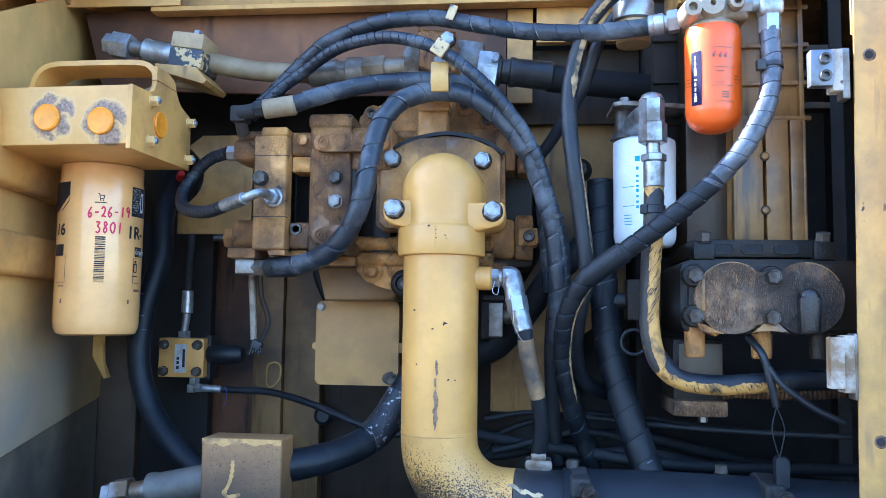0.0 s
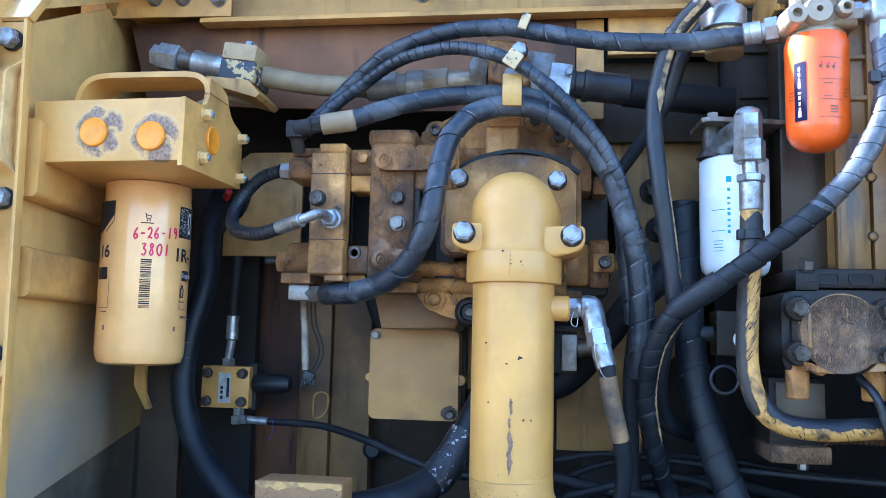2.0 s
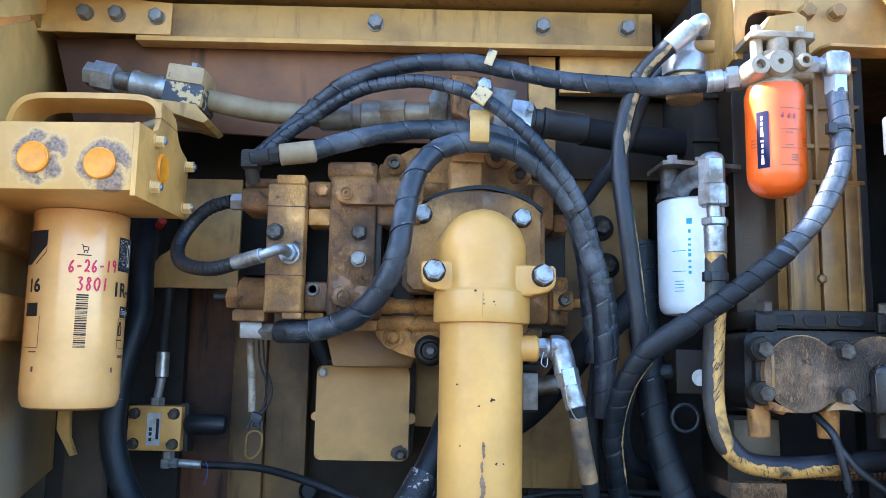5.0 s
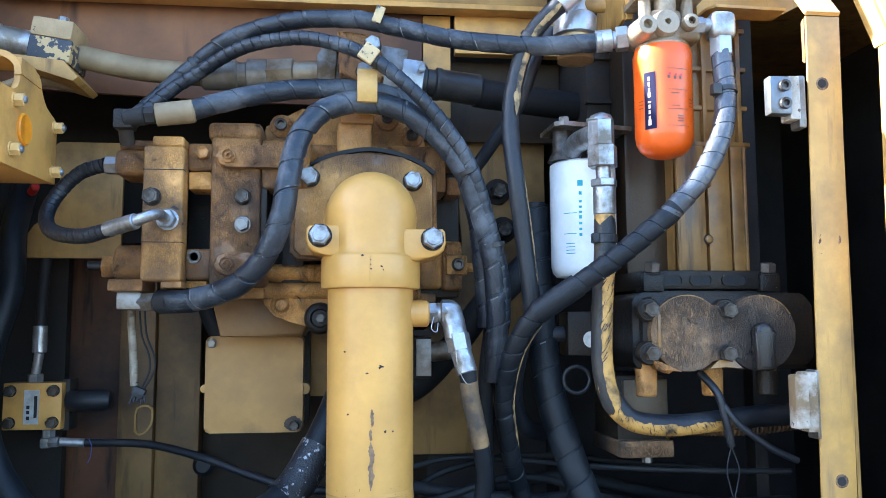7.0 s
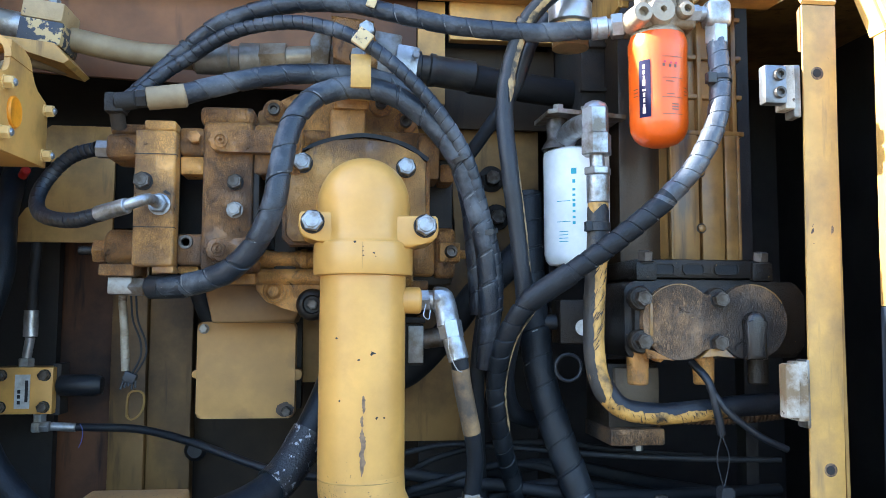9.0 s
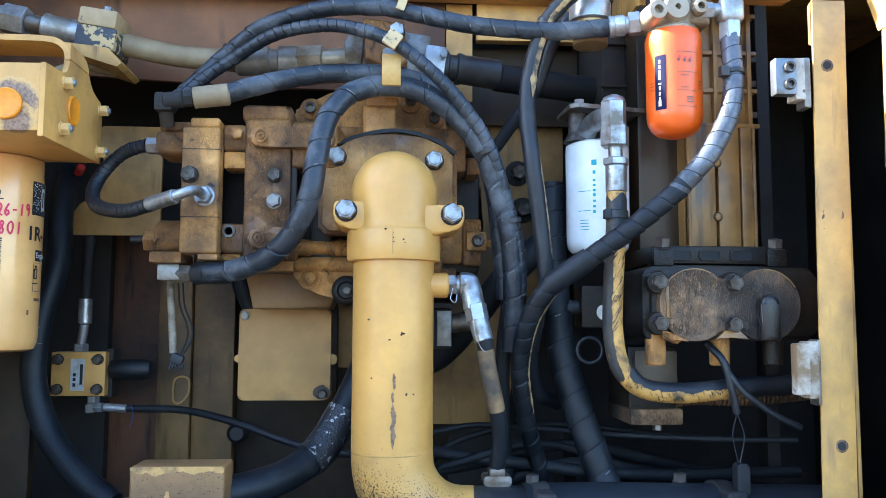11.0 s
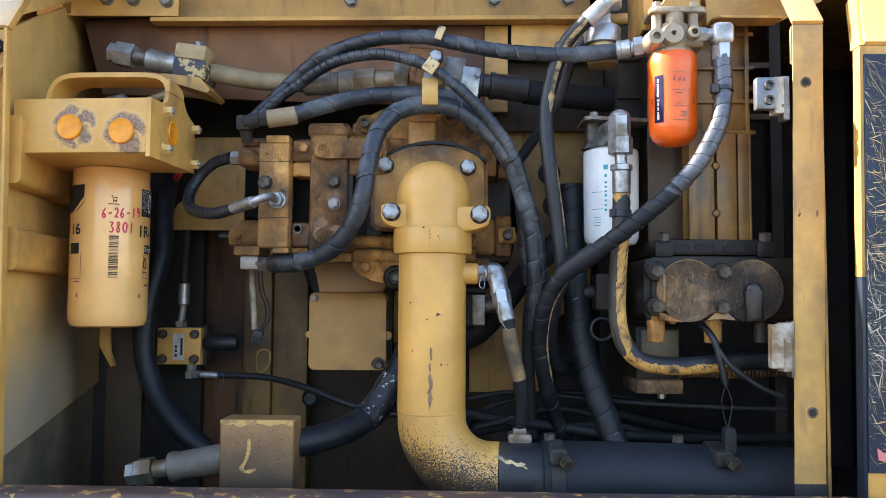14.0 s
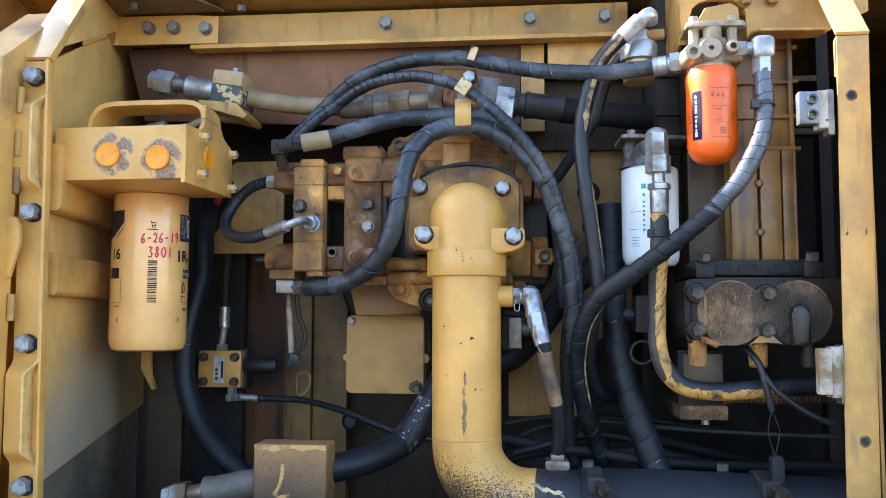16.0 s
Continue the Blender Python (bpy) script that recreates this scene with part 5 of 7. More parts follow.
part("right_boss", nbox(-0.047, -0.0195, 1.228, 1.30, 1.729, 1.785, bevel=0.006), cast, pump)
part("boss_shoulder", nbox(-0.0185, 0.000, 1.240, 1.30, 1.728, 1.752, bevel=0.005), cast, pump)
for x, z, y in ((-0.225, 1.817, 1.258), (-0.0605, 1.807, 1.258), (-0.092, 1.829, 1.256)):
    part("socket_seat", nrev((x, y + 0.006, z), (0, -1, 0), [(0.015, 0), (0.0145, 0.006), (0.013, 0.007), (0, 0.007)], 20), cast, pump)
    bolt(pump, (x, y - 0.001, z), (0, -1, 0), 0.016, bolt_dark, washer=False, socket=True)
flange = [(-0.196, 1.648), (-0.204, 1.656), (-0.203, 1.748), (-0.190, 1.760), (-0.150, 1.771), (-0.113, 1.775), (-0.076, 1.770), (-0.048, 1.757), (-0.0385, 1.746), (-0.0385, 1.655), (-0.047, 1.648)]
part("flange_rear", nprism([(-0.120 + (x + 0.120) * 1.07, 1.71 + (z - 1.71) * 1.05) for x, z in flange], 1.214, 1.245, "y", 0.003), cast, pump)
part("pipe_flange", nprism(flange, 1.206, 1.24, "y", 0.004), stained("", None, (0.075, 0.040, 0.020), ((-0.207, 1.206, 1.655, 0.020), (-0.113, 1.206, 1.790, 0.045), (-0.207, 1.206, 1.72, 0.008), (-0.16, 1.206, 1.778, 0.018), (-0.036, 1.206, 1.76, 0.012), (-0.207, 1.206, 1.69, 0.010), (-0.19, 1.206, 1.765, 0.010), (-0.035, 1.206, 1.70, 0.007)), 0.016, 0.035, fine_grain=300, soft=0.5, wave=110, speckle=False,
    on=surface("flange_casting", (0.60, 0.315, 0.078), (0.26, 0.13, 0.040), 0.42, 22, 0.40, 0.32, bump=0.7, fine=420, craze=(0.34, 0.17, 0.046), coat=0.18, relief=0.0008, film=(0.06, 0.034, 0.018), film_amount=0.36, wrinkle=680.0)), pump)
bm = bmesh.new()
band(bm, [(-0.198, 1.748), (-0.165, 1.768), (-0.113, 1.778), (-0.065, 1.768), (-0.036, 1.750)], 0.0048, 1.206, 1.245)
part("gasket_strap", bm, soot_rubber, pump, "black rubber strap over the flange")
for x, z in ((-0.186, 1.742), (-0.063, 1.739)):
    bolt(pump, (x, 1.206, z), (0, -1, 0), 0.0215, zinc, spin=random.uniform(0, 60), label="zinc-plated bolt head")
part("right_block", nbox(-0.07, -0.0215, 1.262, 1.33, 1.612, 1.668, bevel=0.007, seg=3), cast_light, pump)
part("end_cover", nbox(-0.021, 0.005, 1.268, 1.33, 1.610, 1.674, bevel=0.006, seg=3), cast, pump)
part("end_boss", nbox(-0.016, 0.011, 1.262, 1.30, 1.630, 1.655, bevel=0.003), cast_light, pump)
part("lower_shelf", nbox(-0.075, -0.030, 1.258, 1.33, 1.594, 1.606, bevel=0.003), cast, pump)
part("stud", nrod((0.010, 1.282, 1.641), (0.030, 1.282, 1.641), 0.0060, seg=12), cast_light, pump)
bolt(pump, (-0.001, 1.263, 1.643), (0, -1, 0), 0.015, bolt_dark, socket=True)
part("lower_rib", nrod((-0.255, 1.262, 1.6310), (-0.050, 1.262, 1.6310), 0.0115, 0.003, 16), cast_light, pump)
part("lower_rib", nrod((-0.262, 1.256, 1.6085), (-0.050, 1.256, 1.6085), 0.0105, 0.003, 16), cast_light, pump)
part("rib_web", nbox(-0.258, -0.052, 1.262, 1.33, 1.600, 1.640, bevel=0.003), cast, pump)
part("rib_collar", nrod((-0.190, 1.262, 1.6310), (-0.180, 1.262, 1.6310), 0.0132, 0.002, 16), cast_light, pump)
part("rib_step", nbox(-0.283, -0.240, 1.226, 1.26, 1.598, 1.611, bevel=0.002), cast_light, pump)
part("rib_stub", nrod((-0.262, 1.236, 1.620), (-0.236, 1.236, 1.620), 0.008, 0.003), cast, pump)
part("lower_lug", nprism([(-0.247, 1.606), (-0.148, 1.606), (-0.148, 1.556), (-0.166, 1.560), (-0.190, 1.565), (-0.212, 1.571), (-0.232, 1.580), (-0.242, 1.592)], 1.252, 1.285, "y", 0.003), cast_light, pump)
part("ring_boss", nrev((-0.221, 1.254, 1.591), (0, -1, 0), [(0.0155, 0), (0.0150, 0.004), (0.0130, 0.0045), (0.0118, 0.0015), (0.0095, 0.0015), (0.0085, 0.006), (0.006, 0.0085), (0, 0.009)], 26), cast_light, pump)
for k in range(4):
    part("cast_mark", nbox(-0.2035 + 0.0072 * k, -0.1985 + 0.0072 * k, 1.2505, 1.2535, 1.5855, 1.594, bevel=0.001), cast_light, pump)
part("plug_boss", nrev((-0.174, 1.256, 1.575), (0, -1, 0), [(0.020, 0), (0.0195, 0.006), (0.016, 0.010), (0.012, 0.011), (0.010, 0.007), (0, 0.007)], 24), cast_dark, pump)
bolt(pump, (-0.1735, 1.250, 1.575), (0, -1, 0), 0.012, bolt_dark)
bm = nprism([(-0.318, 1.606), (-0.18, 1.606), (-0.19, 1.575), (-0.20, 1.552), (-0.305, 1.552)], 1.318, 1.42, "y", 0.006)
part("lower_body", bm, surface("smooth_oiled_yellow", (0.27, 0.150, 0.052), (0.16, 0.09, 0.036), 0.42, 14, 0.45, 0.4, bump=0.06, spots=(0.08, 0.05, 0.03), spot_amount=0.14), pump)
for x, z in ((-0.363, 1.713), (-0.263, 1.7165), (-0.263, 1.684)):
    bolt(pump, (x, 1.186 if x < -0.3 else 1.202, z), (0, -1, 0), 0.0185 if x < -0.3 else 0.017, steel_dull if z < 1.69 else bolt_dark, spin=25)
part("plug_socket", nrev((-0.318, 1.206, 1.646), (0, -1, 0), [(0.0085, 0), (0.008, 0.004), (0.005, 0.004), (0.004, 0.001), (0, 0.001)], 18), bolt_dark, pump)
bolt(pump, (-0.310, 1.204, 1.768), (0, -1, 0), 0.015, cast, washer=False)

cover = thing("cover_box", "square yellow sheet-metal cover with a rusty corner", "cover", (-0.268, 1.41, 1.42))
part("lid", nprism(rounded(-0.334, -0.202, 1.4215, 1.5525, 0.007), 1.385, 1.425, "y", 0.004, 3), stained("", None, (0.15, 0.085, 0.050), ((-0.204, 1.385, 1.425, 0.012), (-0.198, 1.385, 1.46, 0.006), (-0.27, 1.385, 1.414, 0.008), (-0.202, 1.385, 1.555, 0.006), (-0.332, 1.385, 1.552, 0.005), (-0.197, 1.385, 1.50, 0.005)), 0.01, 0.022, soft=0.6, wave=80, speckle=False,
    on=surface("dull_cover_paint", (0.53, 0.295, 0.090), (0.44, 0.25, 0.085), 0.34, 18, 0.5, 0.6, bump=0.06, spots=(0.12, 0.07, 0.035), spot_amount=0.2, spot_scale=110)), cover)
part("backing", nbox(-0.325, -0.195, 1.425, 1.46, 1.43, 1.56, bevel=0.003), cast_dark, cover)
part("tab", nprism(circle(-0.335, 1.481, 0.006, 12), 1.388, 1.415, "y", 0.001), paint, cover)
part("tab", nprism(circle(-0.200, 1.480, 0.008, 12), 1.388, 1.415, "y", 0.001), paint_dirty, cover)
bolt(cover, (-0.325, 1.384, 1.543), (0, -1, 0), 0.012, steel_dull)
bm = bmesh.new()
blot(bm, (-0.2145, 1.3835, 1.4330), (0, -1, 0), 0.0095, 12, 1.25)
bolt(cover, (-0.2125, 1.383, 1.431), (0, -1, 0), 0.012, bolt_dark)
part("rust_patch", bm, surface("black_rust", (0.09, 0.06, 0.04), (0.03, 0.022, 0.018), 0.5, 90, 0.6, bump=0.3), cover, "dark rusty corner")

solo("rear_bracket", nprism([(-0.196, 1.465), (-0.158, 1.465), (-0.158, 1.600), (-0.185, 1.600), (-0.196, 1.575)], 1.448, 1.456, "y", 0.001), oily_shaded_panel, "dirty yellow steel bracket behind the delivery pipe", "bracket")

# top manifold bracket, saddle clip and grey valve block
top = thing("top_bracket", "chipped yellow casting bracket on top of the pump", "bracket", (-0.12, 1.2, 1.77))
part("bracket_head", nprism([(-0.155, 1.925), (-0.103, 1.920), (-0.098, 1.868), (-0.118, 1.855), (-0.152, 1.872)], 1.205, 1.27, "y", 0.006, 3), cast_light, top)
part("pillar", nbox(-0.1545, -0.1120, 1.212, 1.25, 1.772, 1.8125, bevel=0.006, seg=3), cast_light, top)
part("pillar_cap", nbox(-0.1500, -0.1100, 1.207, 1.25, 1.8100, 1.8235, bevel=0.003), cast_light, top)
part("saddle_clip", nprism([(1.168, 1.865), (1.163, 1.855), (1.163, 1.836), (1.168, 1.826), (1.21, 1.820), (1.21, 1.8245), (1.172, 1.830), (1.167, 1.838), (1.167, 1.852), (1.172, 1.860), (1.215, 1.866), (1.215, 1.872)], -0.1305, -0.1070, "x", 0.001), surface("worn_golden_strap", (0.60, 0.36, 0.10), (0.33, 0.20, 0.07), 0.4, 40, 0.42, 0.5, bump=0.1, spots=(0.62, 0.55, 0.42), spot_amount=0.30, spot_scale=80), top, "bent strap over two hoses")
part("hose_clip", box(bmesh.new(), -0.127, -0.108, 1.149, 1.156, 1.868, 1.889, 0.002, turn=Matrix.Rotation(radians(35), 3, "Y")), chipped, top, "chipped clip over the thin hose")
for x, z in ((-0.112, 1.905), (-0.122, 1.872)):
    bolt(top, (x, 1.203, z), (0, -1, 0), 0.019, zinc, spin=random.uniform(0, 60))
blk = thing("valve_block", "dusty grey steel valve block on the pump", "valve block", (-0.07, 1.27, 1.85))
part("block", box(bmesh.new(), -0.108, -0.070, 1.25, 1.30, 1.852, 1.922, 0.003, turn=Matrix.Rotation(radians(8), 3, "Y")), steel_dull, blk)
part("end_block", box(bmesh.new(), -0.076, -0.046, 1.245, 1.295, 1.848, 1.905, 0.005, turn=Matrix.Rotation(radians(8), 3, "Y")), zinc, blk)
part("side_plate", nbox(-0.168, -0.140, 1.262, 1.31, 1.862, 1.915, bevel=0.004), steel_dull, blk)
bolt(blk, (-0.049, 1.243, 1.890), (0, -1, 0), 0.010, zinc, washer=False)

# ---- hoses ----
def hose(label, points, r, mat, pitch=0.0, depth=1.0, wobble=0.0, group="hydraulic hoses", base=None):
    t = thing("hydraulic_hose", label, "hose", base or points[0], group)
    if pitch:
        coil = part("spiral_wrap", wrapped(bmesh.new(), points, r, pitch, depth), mat, t)
        coil.data.materials.append(scuff_mat)
        part("hose_core", ntube(points, r * 0.86), rubber, t)
    else:
        part("hose_body", ntube(points, r, wobble=wobble), mat, t)
    return t

def tie(parent, at, axis, r):
    part("cable_tie", nrev(at, axis, [(r, -0.003), (r + 0.0012, -0.0028), (r + 0.0012, 0.0028), (r, 0.003)], 18), tie_mat, parent)

h = hose("thick black spiral-wrapped hose arching over the pump", [(-0.413, 1.270, 1.820), (-0.376, 1.270, 1.856), (-0.334, 1.262, 1.893), (-0.284, 1.240, 1.923), (-0.209, 1.215, 1.938), (-0.138, 1.200, 1.937), (-0.106, 1.195, 1.931), (-0.053, 1.180, 1.915), (-0.004, 1.170, 1.904), (0.074, 1.150, 1.893), (0.120, 1.140, 1.893), (0.152, 1.135, 1.895)], 0.0112, wrap, 0.030)
fitting(h, (0.146, 1.136, 1.895), (0.183, 1.128, 1.898), 0.0125)
part("identity_clip", box(bmesh.new(), -0.111, -0.100, 1.179, 1.183, 1.926, 1.947, 0.001, turn=Matrix.Rotation(radians(20), 3, "Y")), chipped, h, "chipped yellow clip on the hose")
tie(h, (-0.334, 1.262, 1.893), (1, 0, 0.8), 0.0118)
h = hose("thin black spiral-wrapped hose arching over the pump", [(-0.401, 1.262, 1.823), (-0.370, 1.262, 1.854), (-0.332, 1.255, 1.879), (-0.272, 1.225, 1.905), (-0.206, 1.195, 1.909), (-0.157, 1.175, 1.897), (-0.117, 1.163, 1.878), (-0.077, 1.156, 1.847), (-0.033, 1.157, 1.802), (0.003, 1.165, 1.749), (0.024, 1.175, 1.689), (0.042, 1.185, 1.624), (0.045, 1.195, 1.568)], 0.0086, wrap, 0.013, 1.3)
tie(h, (-0.001, 1.167, 1.745), (0.5, 0.1, -1), 0.0105)
tie(h, (0.033, 1.180, 1.66), (0.2, 0.05, -1), 0.0105)
h = hose("black spiral-wrapped hose with a tan end sleeve", [(-0.330, 1.184, 1.812), (-0.264, 1.190, 1.833), (-0.206, 1.200, 1.847), (-0.134, 1.203, 1.850), (-0.088, 1.210, 1.845), (-0.050, 1.215, 1.825), (-0.013, 1.212, 1.781), (0.014, 1.215, 1.710), (0.024, 1.220, 1.634), (0.030, 1.225, 1.564)], 0.0122, wrap, 0.032)
part("end_sleeve", nrev((-0.361, 1.180, 1.807), (0.043, 0.005, 0.007), [(0.010, 0), (0.0133, 0.001), (0.0138, 0.042), (0.0115, 0.0445)], 22), tan_tube, h, "dusty tan end sleeve")
bm = nrod((-0.372, 1.180, 1.806), (-0.360, 1.180, 1.807), 0.0105, seg=6)
rod(bm, (-0.371, 1.181, 1.806), (-0.396, 1.184, 1.803), 0.0105, 0.002)
box(bm, -0.408, -0.386, 1.178, 1.204, 1.791, 1.814, 0.004)
rod(bm, (-0.397, 1.192, 1.795), (-0.397, 1.205, 1.778), 0.0085, 0.001)
part("elbow", bm, oily_steel, h)
h = hose("black spiral-wrapped hose looping in front of the pump", [(-0.345, 1.212, 1.595), (-0.314, 1.200, 1.596), (-0.267, 1.175, 1.610), (-0.234, 1.155, 1.639), (-0.214, 1.145, 1.682), (-0.207, 1.150, 1.727), (-0.198, 1.160, 1.774), (-0.180, 1.170, 1.806), (-0.153, 1.180, 1.824), (-0.118, 1.185, 1.830), (-0.078, 1.180, 1.820), (-0.037, 1.175, 1.790), (-0.001, 1.175, 1.741), (0.019, 1.180, 1.688), (0.033, 1.187, 1.632), (0.037, 1.196, 1.567), (0.036, 1.21, 1.50)], 0.0137, wrap, 0.036)
part("crimp", nrev((-0.364, 1.221, 1.594), (0.05, -0.02, 0.001), [(0.008, 0), (0.0125, 0.003), (0.0142, 0.006), (0.0142, 0.050), (0.013, 0.054)], 22), rubber, h)
bm = nrod((-0.394, 1.230, 1.616), (-0.394, 1.230, 1.588), 0.0105, seg=6)
box(bm, -0.408, -0.380, 1.218, 1.245, 1.585, 1.606, 0.003)
hexa(bm, (-0.382, 1.228, 1.594), (-0.363, 1.221, 1.594), 0.0115)
part("elbow", bm, steel_dull, h, "dull steel elbow")
h = hose("ribbed black hose looping into the pump's side", [(-0.430, 1.236, 1.759), (-0.458, 1.243, 1.752), (-0.482, 1.245, 1.731), (-0.492, 1.228, 1.700), (-0.477, 1.200, 1.675), (-0.435, 1.170, 1.665), (-0.397, 1.150, 1.671)], 0.0086, rubber, 0.008, 1.6)
bm = nrod((-0.402, 1.152, 1.6705), (-0.366, 1.133, 1.678), 0.0088)
tube(bm, [(-0.368, 1.134, 1.678), (-0.352, 1.130, 1.683), (-0.346, 1.136, 1.686), (-0.345, 1.15, 1.687), (-0.345, 1.186, 1.687)], 0.0062)
part("hose_end", bm, zinc_dirty, h, "grubby bent zinc hose end")
bm = nrev((-0.345, 1.188, 1.687), (0, -1, 0), [(0.0125, 0), (0.0125, 0.003), (0.010, 0.004)], 20)
hexa(bm, (-0.345, 1.185, 1.687), (-0.345, 1.172, 1.687), 0.0112)
part("union_nut", bm, bolt_zinc, h)
h = hose("black hose worn pale on one side hanging from a steel end", [(0.116, 1.136, 1.947), (0.096, 1.143, 1.932), (0.073, 1.155, 1.905), (0.056, 1.162, 1.855), (0.049, 1.161, 1.799), (0.054, 1.155, 1.733), (0.063, 1.160, 1.670), (0.072, 1.165, 1.599), (0.074, 1.175, 1.573), (0.065, 1.190, 1.543), (0.061, 1.220, 1.486), (0.077, 1.250, 1.443), (0.109, 1.280, 1.428)], 0.0105, rubber, wobble=0.05)
bm = nrod((0.106, 1.140, 1.939), (0.131, 1.132, 1.961), 0.0125)
tube(bm, [(0.129, 1.133, 1.959), (0.139, 1.131, 1.968), (0.145, 1.138, 1.970), (0.147, 1.15, 1.964)], 0.0095)
part("hose_end", bm, zinc, h, "bright zinc hose end")
tie(h, (0.073, 1.155, 1.905), (0.5, -0.4, 0.7), 0.0112)
worn_tan = surface("worn_tan_rubber", (0.42, 0.29, 0.13), (0.05, 0.045, 0.035), 0.50, 160, 0.6, bump=0.3)
part("worn_stripe", stripe([(0.111, 1.138, 1.943), (0.096, 1.143, 1.932), (0.073, 1.155, 1.905), (0.056, 1.162, 1.855), (0.050, 1.161, 1.81)], 0.0107, (0.40, -0.9, 0.1), 19, 0.55), worn_tan, h, "strip where the cover is worn to tan")
part("worn_stripe", stripe([(0.054, 1.155, 1.733), (0.063, 1.160, 1.670), (0.070, 1.164, 1.61)], 0.0107, (0.8, -0.6, 0), 9, 0.6), worn_tan, h)
hose("thin black hose slanting down behind the others", [(0.112, 1.19, 1.93), (0.091, 1.200, 1.899), (0.071, 1.220, 1.841), (0.044, 1.250, 1.800), (0.021, 1.270, 1.768), (-0.006, 1.285, 1.742), (-0.03, 1.30, 1.725)], 0.0085, rubber)
# One hose: pale sunlit upper run, darker shaded runs below, all by colour.
h = hose("spiral-wrapped hose sweeping down from the orange filter, upper run painted sunlit", [(0.283, 1.100, 1.880), (0.2825, 1.098, 1.862), (0.281, 1.090, 1.823), (0.271, 1.080, 1.777), (0.245, 1.075, 1.728), (0.214, 1.078, 1.692), (0.205, 1.0795, 1.683)], 0.0117, wrap_sunlit, 0.019, 1.2)
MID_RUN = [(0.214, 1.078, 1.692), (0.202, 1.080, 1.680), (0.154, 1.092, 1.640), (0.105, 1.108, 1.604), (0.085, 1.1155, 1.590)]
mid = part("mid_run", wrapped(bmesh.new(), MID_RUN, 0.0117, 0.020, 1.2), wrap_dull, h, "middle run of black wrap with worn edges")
mid.data.materials.append(scuff_mat)
part("mid_core", ntube(MID_RUN, 0.0100), rubber, h)
# Lower run in the dark wrap, shade put into its colour.
DARK_RUN = [(0.105, 1.108, 1.604), (0.069, 1.122, 1.578), (0.047, 1.145, 1.536), (0.042, 1.180, 1.480), (0.052, 1.205, 1.423), (0.07, 1.24, 1.37), (0.10, 1.29, 1.30)]
part("dark_run", wrapped(bmesh.new(), DARK_RUN, 0.0117, 0.022, 1.1), wrap_dull, h, "lower run in darker wrap, coloured for shade").data.materials.append(wrap_dull)
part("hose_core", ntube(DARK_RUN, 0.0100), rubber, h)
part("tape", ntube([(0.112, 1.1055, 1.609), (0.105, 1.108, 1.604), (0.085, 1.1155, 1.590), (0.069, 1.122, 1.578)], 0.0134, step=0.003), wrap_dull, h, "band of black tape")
part("worn_stripe", stripe([(0.069, 1.122, 1.578), (0.047, 1.145, 1.536), (0.042, 1.180, 1.480), (0.052, 1.205, 1.423)], 0.0122, (0.75, -0.65, 0), 9, 0.7), worn_tan, h, "strip where the cover is worn to tan")
tie(h, (0.281, 1.0905, 1.826), (0, 0.2, 1), 0.0122)
part("tie_head", nbox(0.262, 0.272, 1.078, 1.088, 1.820, 1.832, bevel=0.001), tie_mat, h)
bm = nrod((0.243, 1.100, 1.904), (0.262, 1.100, 1.905), 0.0105, seg=6)
rod(bm, (0.258, 1.100, 1.905), (0.272, 1.100, 1.906), 0.0085)
box(bm, 0.268, 0.298, 1.086, 1.114, 1.888, 1.921, 0.011, 4)
hexa(bm, (0.283, 1.1, 1.892), (0.283, 1.1, 1.870), 0.0135)
part("elbow", bm, zinc, h, "bright zinc elbow")
h = hose("black hose worn to yellow curving below the white filter", [(0.151, 1.130, 1.690), (0.150, 1.130, 1.643), (0.146, 1.130, 1.582), (0.145, 1.130, 1.521), (0.153, 1.130, 1.484), (0.177, 1.130, 1.459), (0.223, 1.135, 1.452), (0.275, 1.140, 1.455), (0.329, 1.150, 1.459), (0.40, 1.165, 1.460)], 0.0118, worn_hose, wobble=0.03)
bm = nrod((0.151, 1.130, 1.690), (0.151, 1.130, 1.722), 0.0128)
hexa(bm, (0.151, 1.13, 1.722), (0.151, 1.13, 1.731), 0.0155)
rod(bm, (0.151, 1.13, 1.73), (0.150, 1.13, 1.747), 0.0085)
hexa(bm, (0.150, 1.13, 1.745), (0.150, 1.13, 1.770), 0.0175)
hexa(bm, (0.149, 1.13, 1.769), (0.149, 1.13, 1.800), 0.0155)
rev(bm, (0.149, 1.13, 1.799), (0, 0, 1), [(0.0150, 0), (0.012, 0.006), (0.006, 0.009), (0, 0.009)], 18)
tube(bm, [(0.146, 1.135, 1.785), (0.142, 1.16, 1.787), (0.136, 1.19, 1.785), (0.134, 1.215, 1.775)], 0.013)
part("elbow", bm, zinc_dirty, h, "oil-marked zinc elbow and nut")
WORN_A = [(0.151, 1.130, 1.685), (0.150, 1.130, 1.643), (0.146, 1.130, 1.582), (0.145, 1.130, 1.521), (0.153, 1.130, 1.484), (0.166, 1.130, 1.468)]
WORN_B = [(0.153, 1.130, 1.484), (0.177, 1.130, 1.459), (0.223, 1.135, 1.452), (0.275, 1.140, 1.455), (0.329, 1.150, 1.459), (0.40, 1.165, 1.460)]
part("unworn_side", stripe(WORN_A, 0.0119, (-1, -0.12, 0), 64, 0.10), dusty_rubber, h, "side still black under dust")
part("unworn_side", stripe(WORN_B, 0.0119, (0, -0.25, 1), 70, 0.2), rubber, h)
